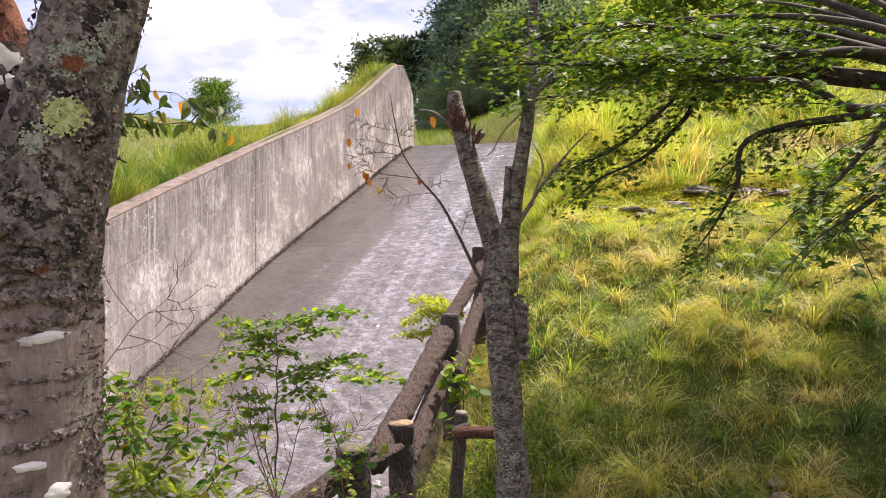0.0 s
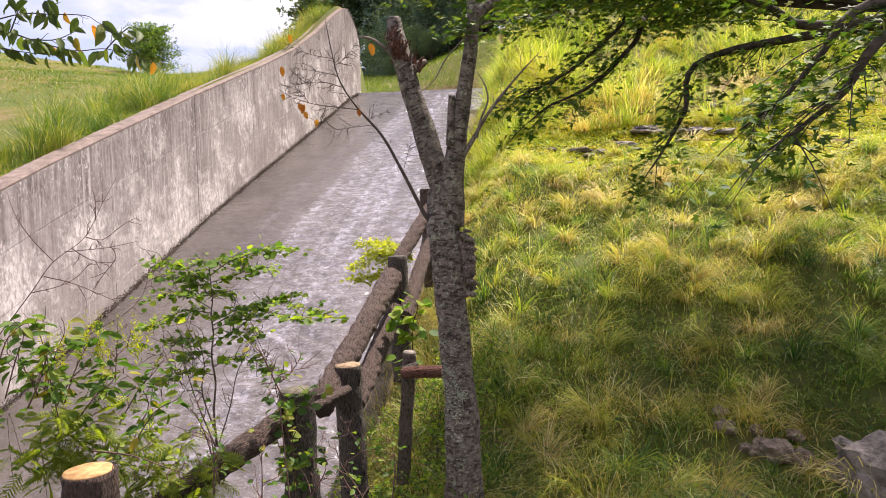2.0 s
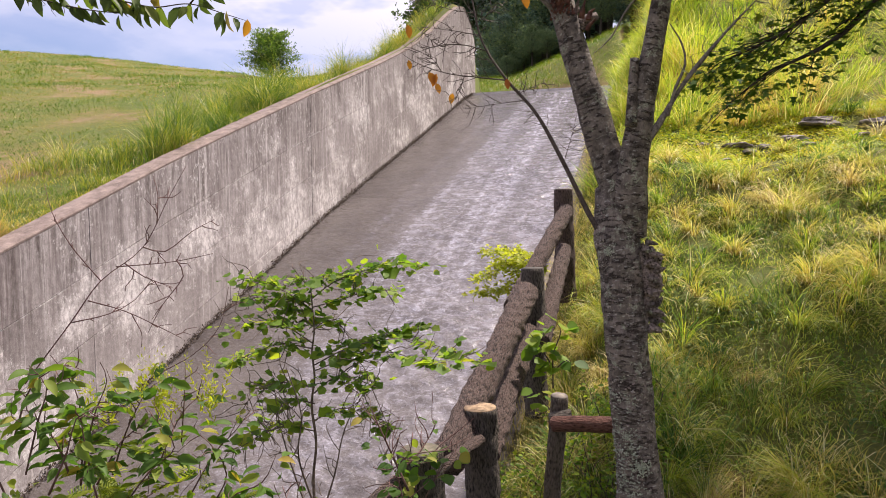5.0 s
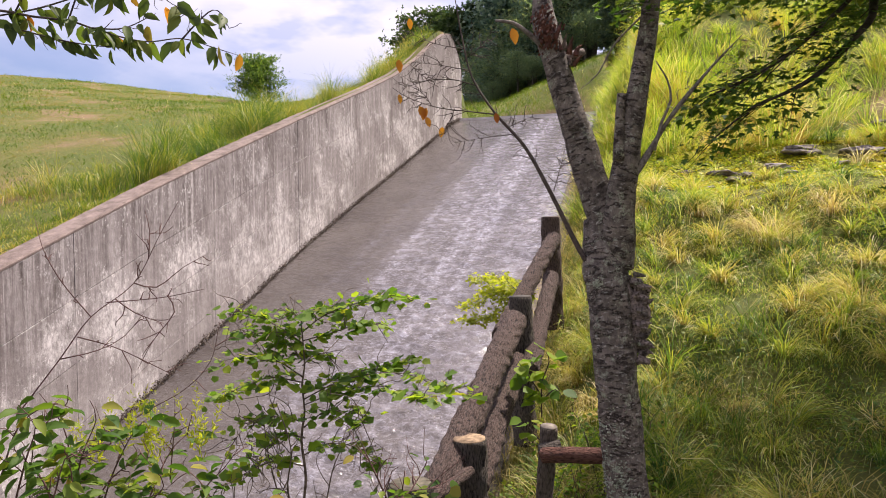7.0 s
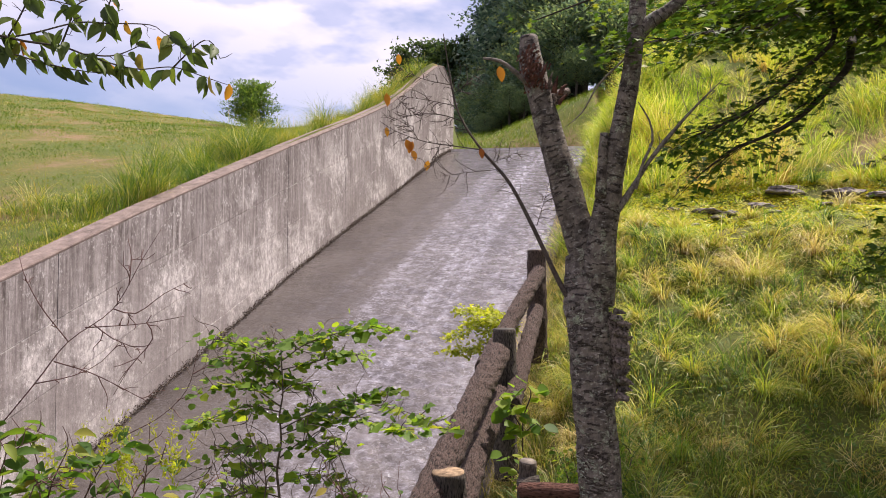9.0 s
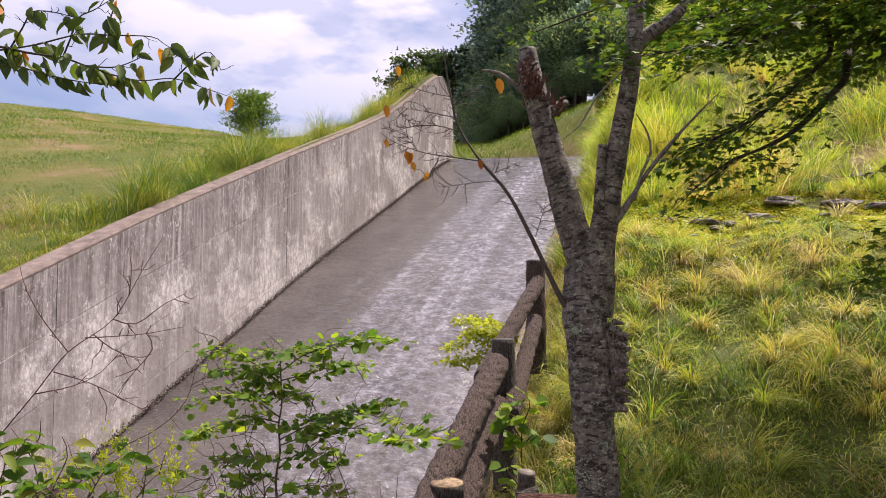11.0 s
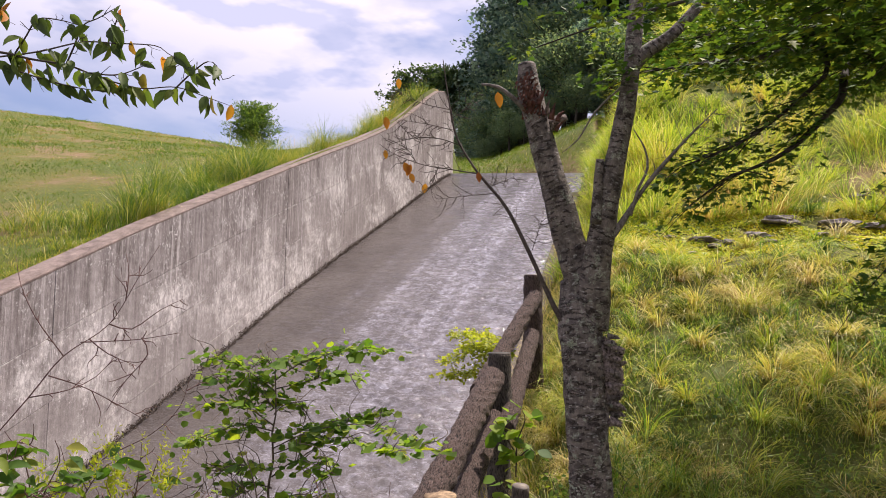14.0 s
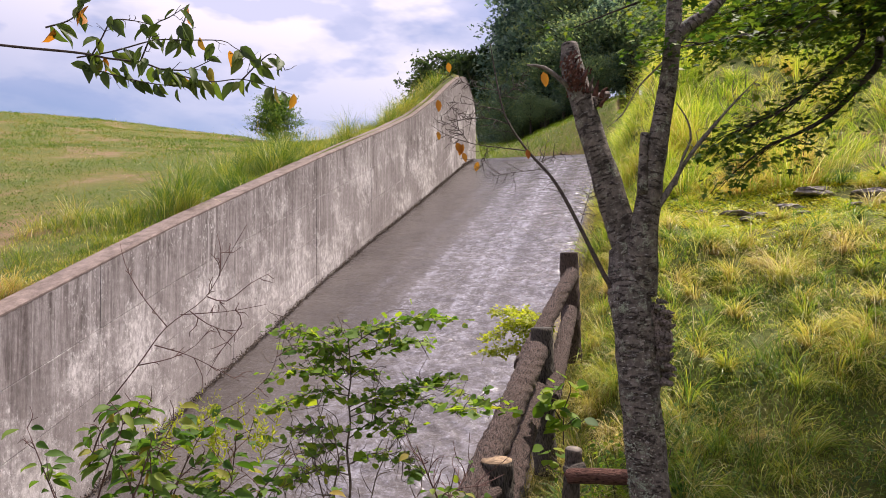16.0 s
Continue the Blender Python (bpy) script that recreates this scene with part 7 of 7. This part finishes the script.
        blades(geo, x, y, ground(x, y) - 0.02, r.uniform(lo, hi, m), r.uniform(0.003, 0.0065, m), r.uniform(0.5, 1.6, m), r, None, t0 + r.normal(0, 0.05, m))
    tagged(part("dry_tussock_grass", geo, SWARD), "dry straw and reddish tussocks among the green grass", "grass", kind="stuff")
    # mossy berm
    geo = Geo()
    m = 105000
    x, y = r.uniform(-0.4, 5.4, m), 7.8 + 2.6 * r.beta(1.5, 1.15, m)
    ok = (wavy(x * 2.2, y * 2.2, 5.0) > -0.45 + 0.5 * (y < 8.3)) & ((x > 2.2) | (y < 10.1))
    x, y = x[ok], y[ok]
    m = len(x)
    leaves(geo, np.stack([x, y, ground(x, y) + r.uniform(0.0, 0.03, m)], -1), np.stack([r.normal(0, 1, m), r.normal(0, 1, m), r.uniform(-0.1, 0.5, m)], -1), np.stack([r.normal(0, 0.35, m), r.normal(-0.2, 0.35, m), np.ones(m)], -1), r.uniform(0.012, 0.034, m), (np.array([(0, 0, 0), (0.42, 0.40, 0.06), (0.05, 1.0, -0.04), (-0.40, 0.45, -0.02)]), np.array([(0, 1, 2), (0, 2, 3)])))
    tagged(part("moss", geo, MOSS), "yellow-green moss and low herbs on the stony berm", "moss", kind="stuff")
    # mound behind the berm: tall clumped grass
    geo = Geo()
    n = 3300
    tx, ty = r.uniform(-1.9, 13, n), 9.9 + 23 * r.uniform(0, 1, n) ** 1.7
    tx[:620], ty[:620] = r.uniform(-1.6, 2.2, 620), r.uniform(11, 36, 620)
    keep = (tx < 0.62 * ty + 0.5) & ((tx > -0.7) | (ty > 14.3)) & (tx > wing_x(ty) + 0.34) & ~((tx > 2.3) & (ty < 11.6) & (r.uniform(0, 1, n) < 0.8))
    tx, ty = tx[keep], ty[keep]
    per = 62
    m = len(tx)
    size = 0.26 + 0.42 * np.clip(wavy(tx * 1.3, ty * 1.3, 3.3) + 0.5, 0, 1.4)
    az = r.uniform(0, 2 * np.pi, m * per)
    comb = np.repeat(-np.pi / 2 + r.normal(0, 0.9, m), per)
    az = np.where(r.uniform(0, 1, m * per) < 0.5, comb + r.normal(0, 0.5, m * per), az)
    rad = 0.17 * np.sqrt(r.uniform(0, 1, m * per))
    x, y = np.repeat(tx, per) + rad * np.cos(az), np.repeat(ty, per) + rad * np.sin(az)
    hue = np.repeat(np.clip(0.46 + 0.17 * wavy(tx * 0.9, ty * 0.9, 9.0) + r.normal(0, 0.10, m), 0.1, 0.9), per) + r.normal(0, 0.08, m * per)
    # a dry reddish fringe where the tall grass meets the berm
    dry = np.repeat((ty < 10.9) & (tx > 0.9) & (tx < 2.6) & (r.uniform(0, 1, m) < 0.55), per)
    hue = np.where(dry, 0.80 + r.normal(0, 0.06, len(hue)), hue)
    arcs(geo, x, y, ground(x, y) - 0.03, np.repeat(size, per) * r.uniform(0.6, 1.5, len(x)), r.uniform(0.0045, 0.0100, len(x)), az, r.uniform(0.9, 1.5, len(x)), r.uniform(0.6, 2.2, len(x)), hue, r, 4)
    tagged(part("mound_grass", geo, MOUND), "tall sunlit grass on the steep mound", "grass", kind="stuff")
    # tall grass along the top of the wall
    geo = Geo()
    n = 1500
    ty = 3 + 27.5 * r.uniform(0, 1, n)
    tx = WALL_X - 0.50 - 2.6 * r.uniform(0, 1, n) ** 1.7
    clump = np.clip(wavy(ty * 1.15, tx * 1.0, 7.0) + 0.6 * wavy(ty * 2.7, tx * 2.1, 2.0) + 0.05, 0, 1.2)
    size = (0.17 + 0.80 * clump) * np.interp(ty, (3, 10, 12, 24, 30), (0.65, 0.8, 1.1, 1.1, 0.95))
    per = 44
    k = n * per
    az = r.uniform(0, 2 * np.pi, k)
    rad = 0.20 * np.sqrt(r.uniform(0, 1, k))
    x, y = np.repeat(tx, per) + rad * np.cos(az), np.repeat(ty, per) + rad * np.sin(az)
    az = r.uniform(0, 2 * np.pi, k)
    tone = np.repeat(np.clip(r.normal(0.36, 0.13, n) + 0.22 * wavy(ty * 0.9, tx * 0.8, 1.0) + np.interp(ty, (8.5, 11.5, 24, 28), (0.20, 0, 0, 0.12)), 0.05, 0.95), per) + r.normal(0, 0.09, k)
    ok = x < WALL_X - 0.42
    arcs(geo, x[ok], y[ok], ground(x[ok], y[ok]) - 0.03, (np.repeat(size, per) * r.uniform(0.45, 1.4, k))[ok], r.uniform(0.005, 0.011, k)[ok], az[ok], r.uniform(1.05, 1.55, k)[ok], r.uniform(0.5, 2.0, k)[ok], tone[ok], r, 4)
    tagged(part("wall_grass", geo, FRINGE), "tall grass fringe along the wall top", "grass", kind="stuff")
    # meadow
    geo = Geo()
    n = 210000
    a, d = np.radians(r.uniform(10, 66, n)), 8.5 + 50 * r.uniform(0, 1, n) ** 1.3
    x, y = 0.37 - d * np.sin(a), d * np.cos(a)
    worn = wavy(x * 0.42, y * 0.42, 4.0) + 0.6 * wavy(x * 1.7, y * 1.7, 6.0) + 0.45 * wavy(x * 4.1, y * 3.7, 1.0) + r.normal(0, 0.22, n)
    ok = (x < WALL_X - 0.6) & (worn > -1.0)
    x, y, d, worn = x[ok], y[ok], d[ok], worn[ok]
    h = r.uniform(0.02, 0.085, len(x)) * np.clip(d / 30, 0.6, 1.2) * np.clip(1.2 + 0.5 * worn, 0.5, 1.6) * np.where(r.uniform(0, 1, len(x)) < 0.05, 2.2, 1)
    blades(geo, x, y, ground(x, y) - 0.012, h, 0.004 + 0.0006 * d, r.uniform(0.4, 1.7, len(x)), r, None, np.clip(0.44 - 0.30 * worn, 0.10, 0.92) + r.normal(0, 0.09, len(x)), True)
    tagged(part("meadow_grass", geo, MEADOW), "short meadow grass with dry brown patches", "grass", kind="stuff")
    # far bank behind the crest
    geo = Geo()
    n = 80000
    x, y = r.uniform(-15, 8, n), 31.6 + 30 * r.uniform(0, 1, n) ** 1.4
    ok = (x < WALL_X - 0.3) | (x > EDGE_X) | (y > 33.8)
    x, y = x[ok], y[ok]
    blades(geo, x, y, ground(x, y) - 0.03, r.uniform(0.12, 0.38, len(x)), r.uniform(0.010, 0.022, len(x)), r.uniform(0.4, 1.5, len(x)), r, None, 0.36 + 0.12 * wavy(x * 0.6, y * 0.6, 3.0) + r.normal(0, 0.07, len(x)), True)
    tagged(part("far_grass", geo, MEADOW), "rough grass on the bank behind the crest", "grass", kind="stuff")


build_grass()
